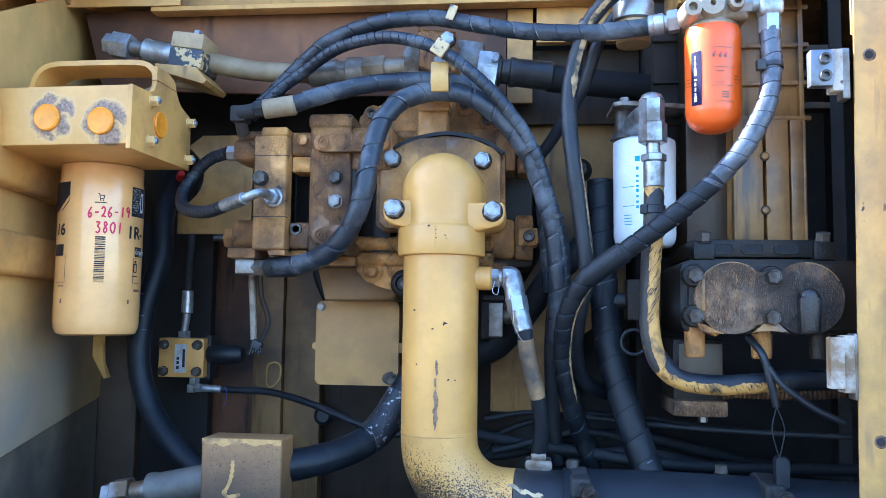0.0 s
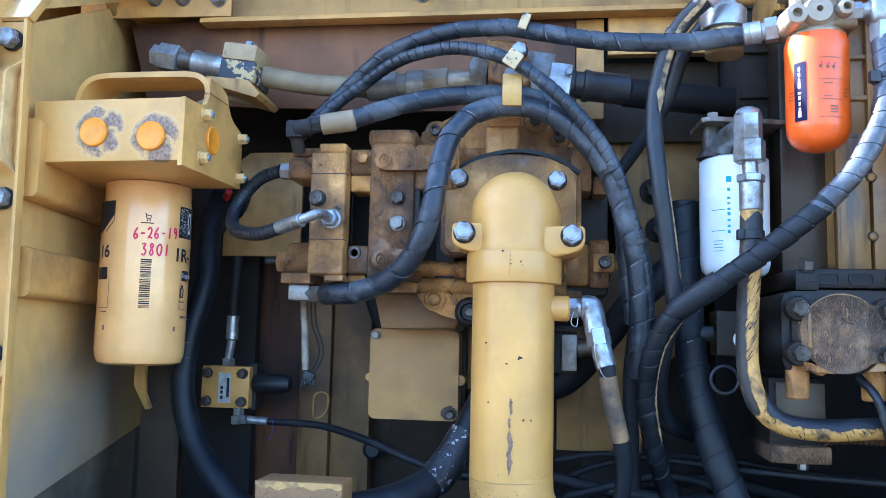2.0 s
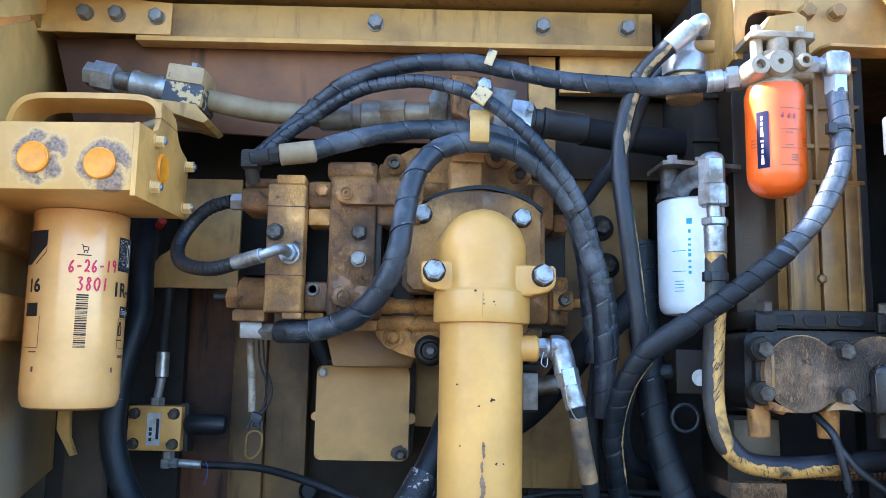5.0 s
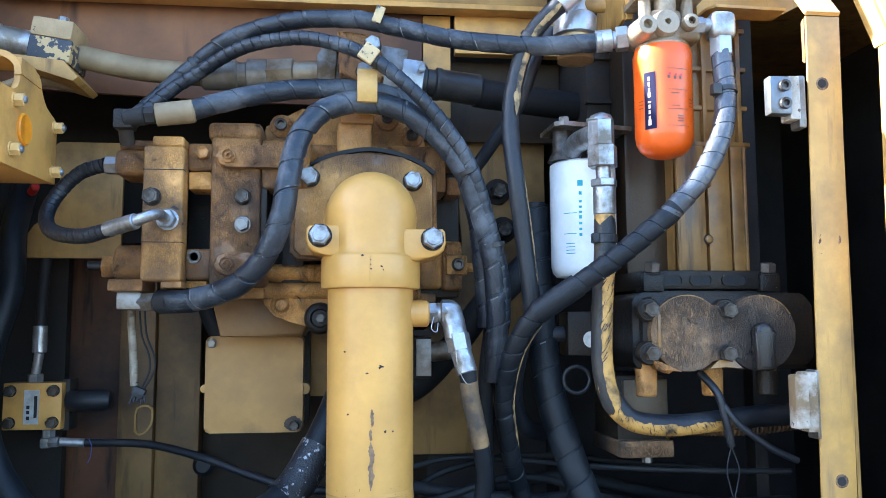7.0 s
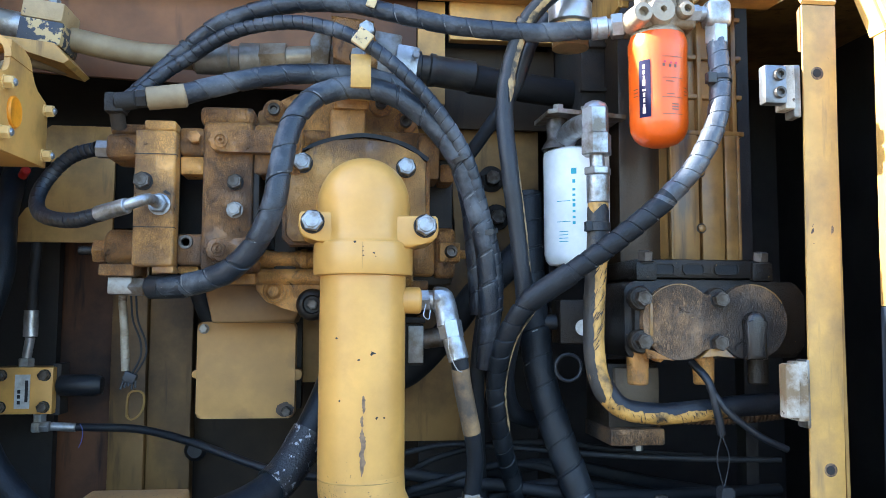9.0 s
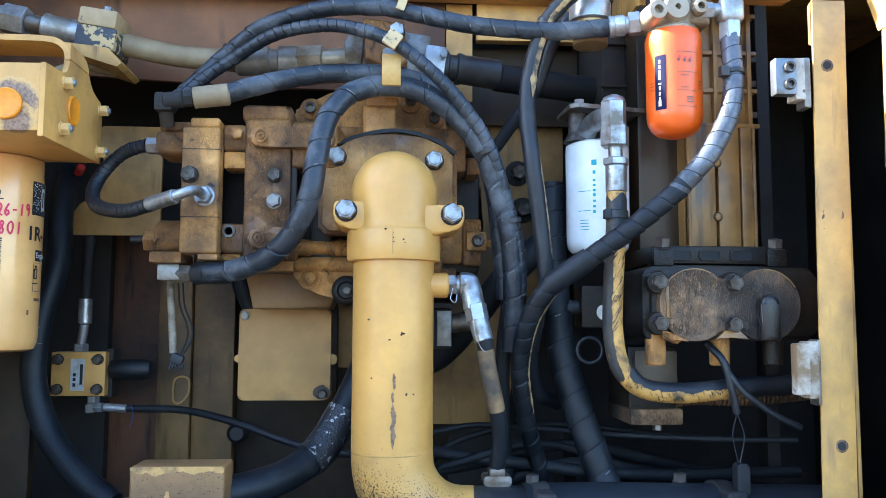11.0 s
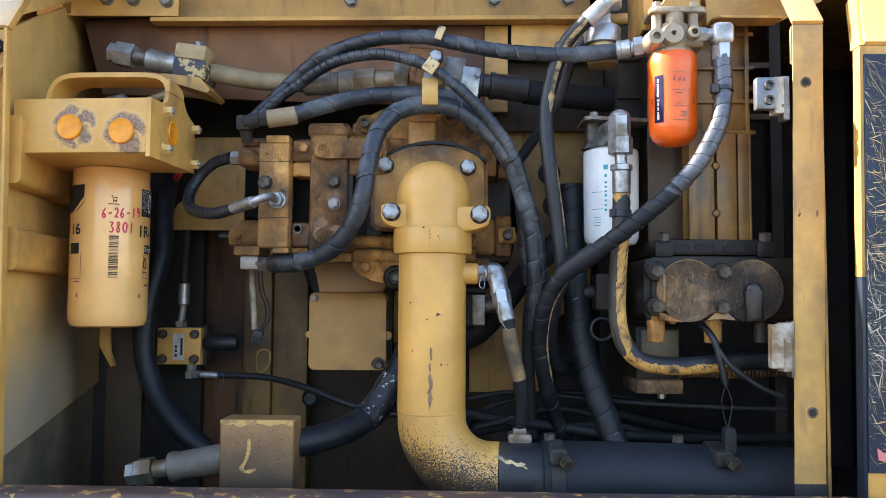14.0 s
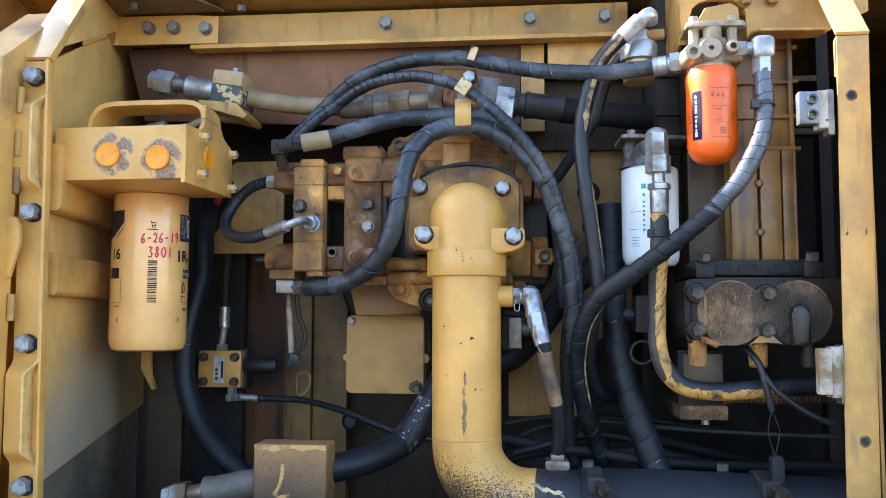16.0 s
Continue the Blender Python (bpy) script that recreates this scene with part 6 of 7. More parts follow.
part("unworn_side", stripe([(0.151, 1.130, 1.688), (0.1505, 1.130, 1.66), (0.150, 1.130, 1.625)], 0.0120, (0.3, -0.9, 0), 55, 0.8), rubber, h)
for pts, way, half, count, seed, slant in ((WORN_A[:4], (0.35, -0.92, 0), 52, 80, 3, 1.7), (WORN_B, (0.1, -0.8, -0.6), 45, 170, 5, 0.6)):
    tagged(part("cracks", nicks(pts, 0.0119, way, half, count, seed, 0.0011 if slant > 1 else 0.0006, slant), rubber, h), "black cracks across the worn cover", kind="stuff")
part("unworn_end", ntube([(0.302, 1.1445, 1.457), (0.329, 1.150, 1.459), (0.40, 1.165, 1.460)], 0.0126), rubber, h, "end still black")
part("band_clamp", nrev((0.1505, 1.130, 1.657), (0, 0, 1), [(0.012, 0), (0.0142, 0.001), (0.0142, 0.010), (0.012, 0.011)], 20), rubber, h)
part("clamp_tail", nbox(0.1335, 0.141, 1.118, 1.128, 1.657, 1.668, bevel=0.001), rubber, h)
hose("thick black spiral-wrapped hose running down to the sleeve", [(0.098, 1.260, 1.72), (0.098, 1.250, 1.619), (0.101, 1.240, 1.552), (0.107, 1.230, 1.486), (0.124, 1.220, 1.422), (0.144, 1.210, 1.360), (0.159, 1.200, 1.318)], 0.0192, wrap_dull, 0.034, 0.7)
h = hose("dusty black hose with a zinc elbow at the pipe port", [(-0.006, 1.145, 1.515), (-0.001, 1.150, 1.481), (0.010, 1.160, 1.435), (0.016, 1.170, 1.395), (0.012, 1.180, 1.350)], 0.0098, wrap_dull)
part("tan_cover", ntube([(-0.0045, 1.1463, 1.503), (-0.001, 1.150, 1.481), (0.0110, 1.161, 1.430)], 0.0103), surface("tan_rubbed_hose", (0.26, 0.165, 0.075), (0.06, 0.05, 0.04), 0.48, 40, 0.55, bump=0.15), h, "stretch coloured tan by dust")
bm = nrod((-0.050, 1.166, 1.579), (-0.038, 1.166, 1.580), 0.0128, seg=6)
rod(bm, (-0.039, 1.166, 1.580), (-0.030, 1.164, 1.580), 0.0110)
rev(bm, (-0.034, 1.164, 1.580), (1, -0.1, 0), [(0.0125, 0), (0.0148, 0.002), (0.0150, 0.010), (0.0135, 0.016), (0.0095, 0.021), (0, 0.023)], 8)
tube(bm, [(-0.024, 1.162, 1.584), (-0.020, 1.158, 1.570), (-0.017, 1.153, 1.550)], 0.0130)
hexa(bm, (-0.0165, 1.153, 1.556), (-0.013, 1.150, 1.536), 0.0135)
rod(bm, (-0.013, 1.150, 1.538), (-0.006, 1.1455, 1.512), 0.0118)
part("elbow", bm, zinc_dirty, h, "oil-marked zinc elbow")
part("lock_wire", ntube([(-0.043, 1.150, 1.575), (-0.046, 1.146, 1.562), (-0.040, 1.148, 1.558), (-0.038, 1.152, 1.568)], 0.0006, seg=5, step=0.002), zinc, h, "loose lock wire")
bm = ntube([(-0.020, 1.137, 1.54), (-0.018, 1.135, 1.52), (-0.010, 1.133, 1.503), (-0.004, 1.134, 1.500)], 0.0006, seg=5, step=0.003)
part("lock_wire", bm, zinc, h, "loose lock wire")
bm = nprism(rounded(-0.004, 0.029, 1.340, 1.352, 0.003), 1.165, 1.195, "y", 0.002)
box(bm, 0.003, 0.022, 1.168, 1.19, 1.351, 1.360, 0.002)
part("end_flange", bm, steel_dull, h)
h = hose("thick black hose hanging behind the oil filter", [(-0.61, 1.48, 1.79), (-0.598, 1.420, 1.735), (-0.590, 1.380, 1.682), (-0.582, 1.360, 1.618), (-0.596, 1.340, 1.531), (-0.596, 1.330, 1.456), (-0.571, 1.320, 1.389), (-0.525, 1.300, 1.338), (-0.47, 1.28, 1.30)], 0.0172, wrap_dull, wobble=0.02)
g = random.Random(31)
for k in range(7):
    z = 1.47 + 0.018 * k + g.uniform(-0.004, 0.004)
    part("scuff", curved_patch(bmesh.new(), (-0.5962, 1.3355), 0.0178, -66 + g.uniform(-25, 25), g.uniform(5, 14), z, z + g.uniform(0.0006, 0.0018), 4), scuff_mat, h, "short pale scuff")
h = hose("thick black hose running from the clamp to the pump", [(-0.345, 1.118, 1.337), (-0.31, 1.134, 1.339), (-0.275, 1.158, 1.343), (-0.237, 1.194, 1.352), (-0.205, 1.225, 1.372), (-0.180, 1.245, 1.410), (-0.160, 1.26, 1.45), (-0.14, 1.29, 1.50)], 0.0198, wrap_dull, wobble=0.02)
part("scuffed_band", ntube([(-0.216, 1.214, 1.364), (-0.205, 1.225, 1.372), (-0.190, 1.237, 1.392), (-0.180, 1.245, 1.410), (-0.174, 1.249, 1.42)], 0.0222), surface("scuffed_foil", (0.02, 0.023, 0.028), (0.05, 0.052, 0.055), 0.3, 40, 0.35, bump=0.8, spots=(0.42, 0.43, 0.45), spot_amount=0.50, spot_scale=130), h, "scuffed band with a silvery sheen")
h = hose("thin black hose running from the small valve", [(-0.530, 1.440, 1.406), (-0.491, 1.440, 1.405), (-0.414, 1.420, 1.404), (-0.335, 1.380, 1.391), (-0.260, 1.340, 1.371), (-0.200, 1.310, 1.360), (-0.12, 1.290, 1.357)], 0.0055, rubber)
part("hose_end", nrod((-0.538, 1.440, 1.407), (-0.505, 1.440, 1.405), 0.0062), zinc, h)
part("loose_thread", ntube([(-0.498, 1.434, 1.411), (-0.494, 1.433, 1.402), (-0.495, 1.434, 1.388), (-0.499, 1.435, 1.378)], 0.0006, seg=5, step=0.003), surface("blue_thread", (0.06, 0.09, 0.30), rough=0.6, bump=0), h, "loose blue thread")

# capped line at the bottom left in its clamp block
low = thing("capped_line", "grey capped steel line held in a clamp block", "hydraulic line", (-0.45, 1.085, 1.30))
d = Vector((0.125, 0, 0.022)).normalized()
o = Vector((-0.525, 1.112, 1.300))
bm = nrod(o, o + d * 0.012, 0.016, seg=6)
hexa(bm, o + d * 0.012, o + d * 0.036, 0.0195)
rod(bm, o + d * 0.036, o + d * 0.060, 0.0125)
part("end_cap", bm, steel_dull, low)
part("sleeve", nrev(o + d * 0.056, d, [(0.013, 0), (0.0205, 0.004), (0.0205, 0.012), (0.019, 0.014), (0.021, 0.075)], 22), grey_tube, low)
part("tube", nrod(o + d * 0.125, o + d * 0.17, 0.0205), grey_tube, low)
cb = thing("clamp_block", "clamp block darkened below for shade, yellow paint remaining along its edges", "clamp", (-0.342, 1.11, 1.25))
# Dark spread from the foot puts the sill's shade into the paint.
part("block", nbox(-0.392, -0.2925, 1.085, 1.135, 1.25, 1.380, bevel=0.004, seg=3), stained("shaded_sooty_chipped_paint", (0.26, 0.140, 0.052), (0.032, 0.025, 0.020), ((-0.34, 1.085, 1.240, 0.078), (-0.295, 1.085, 1.28, 0.044), (-0.395, 1.085, 1.28, 0.042)), 0.04, 0.06, 0.5, 420, 0.9, wave=60, speckle=False, spots=(0.035, 0.022, 0.017), spot_amount=0.50, spot_scale=420), cb)
bm = bmesh.new()
g = random.Random(9)
tp = [(-0.3915 + 0.0985 * k / 80, 1.3795) for k in range(81)]
bt = [(p[0], 1.3795 - 0.004 - 0.010 * abs(noise.noise(Vector((p[0] * 45, 1.5, 0)))) - 0.0015 * noise.noise(Vector((p[0] * 170, 7.5, 0))) - 0.001 * g.random()) for p in tp]
for a, b, c, e in zip(tp, tp[1:], bt[1:], bt):
    bm.faces.new([bm.verts.new((q[0], 1.0845, q[1])) for q in (a, b, c, e)])
lm = spline([(-0.352, 1.354, 0), (-0.3525, 1.340, 0), (-0.356, 1.326, 0), (-0.3615, 1.315, 0), (-0.356, 1.3115, 0), (-0.348, 1.3125, 0), (-0.342, 1.315, 0)], 0.0012)
prev = None
for k, c in enumerate(lm):
    t = (lm[min(k + 1, len(lm) - 1)] - lm[max(k - 1, 0)]).normalized()
    nrm = Vector((-t.y, t.x, 0)) * (0.0022 + 0.0013 * noise.noise(c * 320))
    pair = [bm.verts.new((q.x, 1.0843, q.y)) for q in (c + nrm, c - nrm)]
    if prev:
        bm.faces.new((prev[0], pair[0], pair[1], prev[1]))
    prev = pair
part("paint_remnant", bm, surface("rubbed_yellow_paint", (0.52, 0.31, 0.10), (0.16, 0.10, 0.05), 0.45, 120, 0.5, bump=0.3), cb, "yellow paint left in streaks")

# ---- small valve at the left ----
valve = thing("small_valve", "small yellow valve block with a name plate and rubber plug", "valve", (-0.578, 1.46, 1.42))
part("block", nbox(-0.619, -0.540, 1.445, 1.49, 1.423, 1.488, bevel=0.002), paint, valve)
part("rear_plate", nbox(-0.545, -0.534, 1.46, 1.495, 1.42, 1.492, bevel=0.001), soot_shade, valve)
part("name_plate", nbox(-0.590, -0.570, 1.4432, 1.4448, 1.431, 1.478, bevel=0), label_silver, valve, "silver name plate with dark print")
for z in (1.437, 1.445, 1.452):
    part("print_line", nbox(-0.586, -0.582, 1.4424, 1.4431, z, z + 0.005, bevel=0), ink_black, valve)
part("brand_bar", nbox(-0.576, -0.572, 1.4424, 1.4431, 1.440, 1.470, bevel=0), ink_black, valve)
for x in (-0.609, -0.551):
    for z in (1.433, 1.477):
        bolt(valve, (x, 1.445, z), (0, -1, 0), 0.0145, bolt_dark, spin=random.uniform(0, 60))
part("rubber_plug", nrev((-0.536, 1.455, 1.462), (1, 0, 0), [(0.012, 0), (0.015, 0.004), (0.0155, 0.050), (0.012, 0.060), (0, 0.063)], 22), rubber, valve, "black rubber plug")
bm = nrod((-0.582, 1.46, 1.488), (-0.582, 1.46, 1.500), 0.011, seg=6)
rod(bm, (-0.582, 1.46, 1.50), (-0.577, 1.457, 1.53), 0.0065)
rod(bm, (-0.577, 1.457, 1.530), (-0.577, 1.457, 1.568), 0.0098)
part("top_fitting", bm, zinc, valve)
part("top_hose", ntube([(-0.577, 1.457, 1.56), (-0.576, 1.458, 1.62), (-0.574, 1.47, 1.70), (-0.57, 1.50, 1.78)], 0.0075), soot_shade, valve)
bm = nrod((-0.559, 1.455, 1.423), (-0.559, 1.455, 1.408), 0.009, seg=6)
box(bm, -0.566, -0.552, 1.440, 1.462, 1.398, 1.412, 0.003)
hexa(bm, (-0.553, 1.443, 1.4065), (-0.540, 1.441, 1.4065), 0.0075)
part("bottom_elbow", bm, zinc, valve)

# ---- rear panels at the left and uprights ----
arc = [(-0.470, 1.665), (-0.600, 1.665), (-0.600, 1.70)]
arc += [(-0.61 + 0.055 * math.sin(radians(a)), 1.765 - 0.055 * math.cos(radians(a))) for a in range(20, 170, 15)]
arc += [(-0.560, 1.835), (-0.470, 1.835)]
setting("panel_plate", nprism(arc, 1.455, 1.463, "y", 0.001), surface("oily_plate_paint", (0.50, 0.285, 0.078), (0.17, 0.098, 0.038), 0.42, 12, 0.5, 0.6, bump=0.1, streak=0.2), "yellow steel plate with a curved cut-out beside the pump", "panel")
setting("panel_brown", nbox(-0.60, -0.49, 1.598, 1.61, 1.14, 1.72, bevel=0.001), surface("sooty_red_panel", (0.150, 0.062, 0.026), (0.034, 0.020, 0.016), 0.52, 9, 0.6, 0.75, bump=0.06, streak=0.4), "red-brown oil-stained steel panel behind the small valve", "panel")
up = thing("rear_upright", "dirty yellow folded steel upright on the rear wall", "upright", (-0.45, 1.57, 1.14))
upright_paint = surface("oily_upright_paint", (0.26, 0.142, 0.040), (0.075, 0.043, 0.019), 0.48, 9, 0.5, 0.6, bump=0.1, streak=0.32)
part("flange", nbox(-0.497, -0.443, 1.566, 1.60, 1.141, 1.68, bevel=0.003), upright_paint, up)
part("web", nbox(-0.4425, -0.375, 1.578, 1.61, 1.141, 1.68, bevel=0.003), upright_paint, up)
bm = bmesh.new()
band(bm, [(-0.469, 1.404), (-0.468, 1.436), (-0.458, 1.444), (-0.445, 1.440), (-0.444, 1.420), (-0.452, 1.405), (-0.464, 1.400), (-0.469, 1.408)], 0.003, 1.561, 1.566)
part("tie_loop", bm, paint_dirty, up)
wire = thing("sensor_wire", "grey sleeved sensor wire with a black plug", "wire", (-0.40, 1.30, 1.48))
part("sleeve", wrapped(bmesh.new(), [(-0.392, 1.26, 1.60), (-0.411, 1.30, 1.585), (-0.408, 1.300, 1.541), (-0.405, 1.300, 1.492)], 0.0052, 0.004, 1.2), surface("grey_dusty_sleeve", (0.33, 0.29, 0.22), (0.16, 0.12, 0.08), 0.45, 60, 0.5, bump=0.1), wire)
for dx in (0.0, 0.006):
    part("core", ntube([(-0.400 + dx, 1.295, 1.585), (-0.396 + dx, 1.292, 1.555), (-0.386 + dx, 1.290, 1.530), (-0.385 + dx, 1.290, 1.510), (-0.396 + dx * 0.6, 1.290, 1.486)], 0.0013, step=0.004, seg=8), soot_rubber, wire)
bm = box(bmesh.new(), -0.405, -0.389, 1.285, 1.297, 1.478, 1.491, 0.003, turn=Matrix.Rotation(radians(24), 3, "Y"))
for k in range(5):
    rod(bm, (-0.404 + 0.0035 * k, 1.288 + 0.001 * (k % 2), 1.481), (-0.407 + 0.0045 * k, 1.286, 1.470 + 0.002 * (k % 3)), 0.0015, 0.0004, 8)
part("plug", bm, rubber, wire, "frayed black plug")
solo("grommet", nrev((-0.365, 1.575, 1.351), (0, -1, 0), [(0.017, 0), (0.017, 0.006), (0.011, 0.012), (0, 0.012)], 20), rubber, "black rubber grommet in the rear wall", "grommet")
plate = thing("panel_bolts", "two oily bolts on dark washers in the panel behind the hoses", "bolts", (0.08, 1.418, 1.70))
for x, z in ((0.078, 1.764), (0.086, 1.707)):
    part("washer", nrev((x, 1.4195, z), (0, -1, 0), [(0.0195, 0), (0.0195, 0.003), (0.0175, 0.0042), (0, 0.0042)], 24), oily_steel, plate)
    bolt(plate, (x, 1.4150, z), (0, -1, 0), 0.022, bolt_dark, spin=12 + 30 * (z > 1.73))

solo("hose_cap", nrod((-0.581, 1.412, 1.752), (-0.570, 1.398, 1.760), 0.0062, 0.002, 16), surface("red_plastic", (0.45, 0.018, 0.015), (0.20, 0.015, 0.012), 0.35, 40, 0.4, bump=0.05), "small red plastic cap on a line behind the filter head", "cap")
# ---- loose cables on the floor ----
for label, pts, r in (
        ("black cable lying across the compartment", [(-0.062, 1.300, 1.385), (0.002, 1.300, 1.396), (0.091, 1.280, 1.393), (0.175, 1.250, 1.389), (0.289, 1.220, 1.387), (0.40, 1.200, 1.387)], 0.0036),
        ("thin black cable arching over the floor", [(-0.066, 1.32, 1.335), (-0.034, 1.32, 1.366), (0.016, 1.32, 1.384), (0.080, 1.32, 1.394), (0.157, 1.325, 1.391), (0.245, 1.33, 1.380), (0.36, 1.34, 1.37)], 0.0042),
        ("thin black cable arching over the floor", [(-0.05, 1.27, 1.345), (-0.022, 1.27, 1.352), (0.052, 1.275, 1.372), (0.100, 1.28, 1.372), (0.139, 1.285, 1.362), (0.19, 1.30, 1.338), (0.24, 1.32, 1.30)], 0.0050),
        ("black cable lying across the compartment", [(-0.08, 1.300, 1.365), (0.001, 1.280, 1.354), (0.071, 1.260, 1.350), (0.138, 1.240, 1.344), (0.25, 1.26, 1.335), (0.45, 1.30, 1.33)], 0.008),
        ("black cable lying across the compartment", [(-0.06, 1.320, 1.33), (0.021, 1.310, 1.347), (0.093, 1.300, 1.366), (0.16, 1.310, 1.365), (0.30, 1.36, 1.33), (0.45, 1.40, 1.30)], 0.008),
        ("black cable lying across the compartment", [(0.0, 1.32, 1.30), (0.030, 1.300, 1.315), (0.073, 1.280, 1.337), (0.133, 1.260, 1.350), (0.2, 1.28, 1.34), (0.35, 1.36, 1.30), (0.5, 1.45, 1.28)], 0.009),
        ("dark suction hose behind the delivery pipe", [(-0.14, 1.36, 1.46), (-0.063, 1.350, 1.478), (-0.031, 1.330, 1.502), (0.000, 1.300, 1.543), (0.030, 1.270, 1.586), (0.06, 1.255, 1.615), (0.095, 1.26, 1.65)], 0.018),
        ("black hose curving down behind the square cover", [(-0.362, 1.47, 1.66), (-0.352, 1.468, 1.612), (-0.334, 1.466, 1.566), (-0.300, 1.468, 1.517), (-0.27, 1.475, 1.49)], 0.015),
        ("black hose hanging beside the pump", [(0.036, 1.225, 1.57), (0.030, 1.240, 1.501), (0.032, 1.260, 1.417), (0.04, 1.28, 1.33)], 0.0095),
        ("black hose hanging beside the pump", [(0.05, 1.23, 1.57), (0.049, 1.250, 1.535), (0.053, 1.260, 1.467), (0.067, 1.280, 1.402), (0.09, 1.30, 1.35)], 0.0095)):
    hose(label, pts, r, soot_rubber, wobble=0.03, group="loose cables")
pf = thing("port_flange", "dark oily steel flange block with a stub behind the delivery pipe", "flange", (-0.046, 1.28, 1.50))
part("block", nbox(-0.066, -0.036, 1.255, 1.30, 1.500, 1.552, bevel=0.003), oily_steel, pf)
part("face_plate", nbox(-0.0555, -0.0365, 1.2515, 1.2545, 1.5035, 1.549, bevel=0.001), steel_dull, pf)
part("cap", nbox(-0.064, -0.0345, 1.250, 1.30, 1.5525, 1.560, bevel=0.002), oily_steel, pf)
part("stub", nrod((-0.036, 1.272, 1.532), (-0.008, 1.268, 1.536), 0.0125, 0.002), steel_dull, pf)
plug = thing("cable_plug", "black cable plug hanging on two thin wires", "cable plug", (0.296, 1.13, 1.34))
part("lead", ntube([(0.262, 1.14, 1.51), (0.273, 1.120, 1.489), (0.281, 1.118, 1.458), (0.288, 1.122, 1.43)], 0.0045), rubber, plug)
for s in (-1, 1):
    part("thin_wire", ntube([(0.288, 1.122, 1.43), (0.290 + s * 0.007, 1.124, 1.405), (0.291 + s * 0.004, 1.126, 1.385), (0.291, 1.126, 1.37)], 0.0008, seg=6, step=0.004), rubber, plug)
part("plug_body", nprism(rounded(0.2855, 0.3005, 1.335, 1.372, 0.004), 1.119, 1.134, "y", 0.003), soot_rubber, plug)
part("pin_loop", ntube([(0.293, 1.126, 1.336), (0.297, 1.122, 1.322), (0.301, 1.122, 1.313), (0.291, 1.122, 1.311), (0.292, 1.124, 1.325)], 0.001, seg=6, step=0.003), zinc, plug)
loom = [(0.243, 1.20, 1.437), (0.268, 1.20, 1.440), (0.336, 1.20, 1.439), (0.397, 1.20, 1.444), (0.43, 1.205, 1.448)]
bm = bmesh.new()
rings = []
for k, (c, side_way, up_way) in enumerate(framed(loom, 0.0014)):
    r = 0.0088 if k % 4 < 2 else 0.0074
    rings.append([bm.verts.new(c + (side_way * math.cos(q * math.tau / 12) + up_way * math.sin(q * math.tau / 12)) * r) for q in range(12)])
for p, q in zip(rings, rings[1:]):
    for k in range(12):
        bm.faces.new((p[k], p[(k + 1) % 12], q[(k + 1) % 12], q[k]))
solo("cable_conduit", bm, surface("rusty_conduit", (0.13, 0.070, 0.030), (0.03, 0.022, 0.016), 0.5, 40, 0.6, bump=0.2), "brown corrugated cable conduit behind the worn hose", "conduit")
solo("frayed_cable", ntube([(0.273, 1.12, 1.484), (0.290, 1.112, 1.458), (0.308, 1.112, 1.443), (0.330, 1.112, 1.428), (0.36, 1.112, 1.414)], 0.0038), rubber, "frayed black cable below the gear pump", "cable")

# ---- orange filter and its head ----
OX, OY = 0.2205, 1.120
of = thing("hydraulic_filter", "bright orange spin-on hydraulic filter hanging in the sun", "filter", (OX, OY, 1.755))
of_body = part("canister", nrev((OX, OY, 1.754), (0, 0, 1), [(0, 0), (0.012, 0.001), (0.021, 0.004), (0.028, 0.010), (0.0318, 0.018), (0.0328, 0.026), (0.0330, 0.105), (0.0335, 0.110), (0.0335, 0.120), (0.031, 0.128)], 40), orange_paint, of)
RO = 0.0336
def opatch(name, mat, mid, half, z0, z1, label="", n=6, r=RO):
    return part(name, curved_patch(bmesh.new(), (OX, OY), r, mid, half, z0, z1, n), mat, of_body, label)
opatch("label_strip", ink_navy, -137, 12, 1.783, 1.848, "dark blue upright label strip")
for k, (n, half) in enumerate(((0.007, 6), (0.0045, 4), (0.0045, 4), (0.0045, 4), (0.0022, 6), (0.006, 5), (0.0045, 3.5), (0.0045, 4), (0.0045, 4))):
    opatch("label_mark", ink_pale, -138, half * 0.55, 1.787 + 0.0064 * k, 1.787 + 0.0064 * k + n, r=RO + 0.0004)
for z in (1.850, 1.826, 1.804, 1.785):
    opatch("label_line", ink_brown, -82, 22, z, z + 0.0006)
for mid, z in ((-100, 1.839), (-88, 1.838), (-77, 1.838)):
    opatch("label_symbol", ink_brown, mid, 2.4, z, z + 0.0035, n=2)
    opatch("label_symbol", ink_red, mid + 2, 2.0, z + 0.0040, z + 0.0062, n=2)
opatch("label_symbol", ink_brown, -88, 8, 1.8215, 1.8225)
opatch("label_symbol", ink_brown, -88, 8, 1.8075, 1.8082)
for z in (1.790, 1.793, 1.796):
    opatch("label_symbol", ink_brown, -78, 7, z, z + 0.0012)
for z in (1.808, 1.812, 1.816):
    opatch("label_symbol", ink_brown, -50, 6, z, z + 0.001)
    opatch("label_symbol", ink_brown, -158, 6, z, z + 0.001)
fh = thing("alloy_manifold", "oil-stained cast alloy filter head with ports", "filter head", (OX, 1.12, 1.88))
bm = nrev((OX, OY, 1.878), (0, 0, 1), [(0.030, 0), (0.031, 0.006), (0.026, 0.012), (0.026, 0.03), (0.022, 0.045), (0, 0.045)], 28)
box(bm, 0.183, 0.259, 1.095, 1.145, 1.886, 1.912, 0.008, 3)
part("casting", bm, alloy, fh)
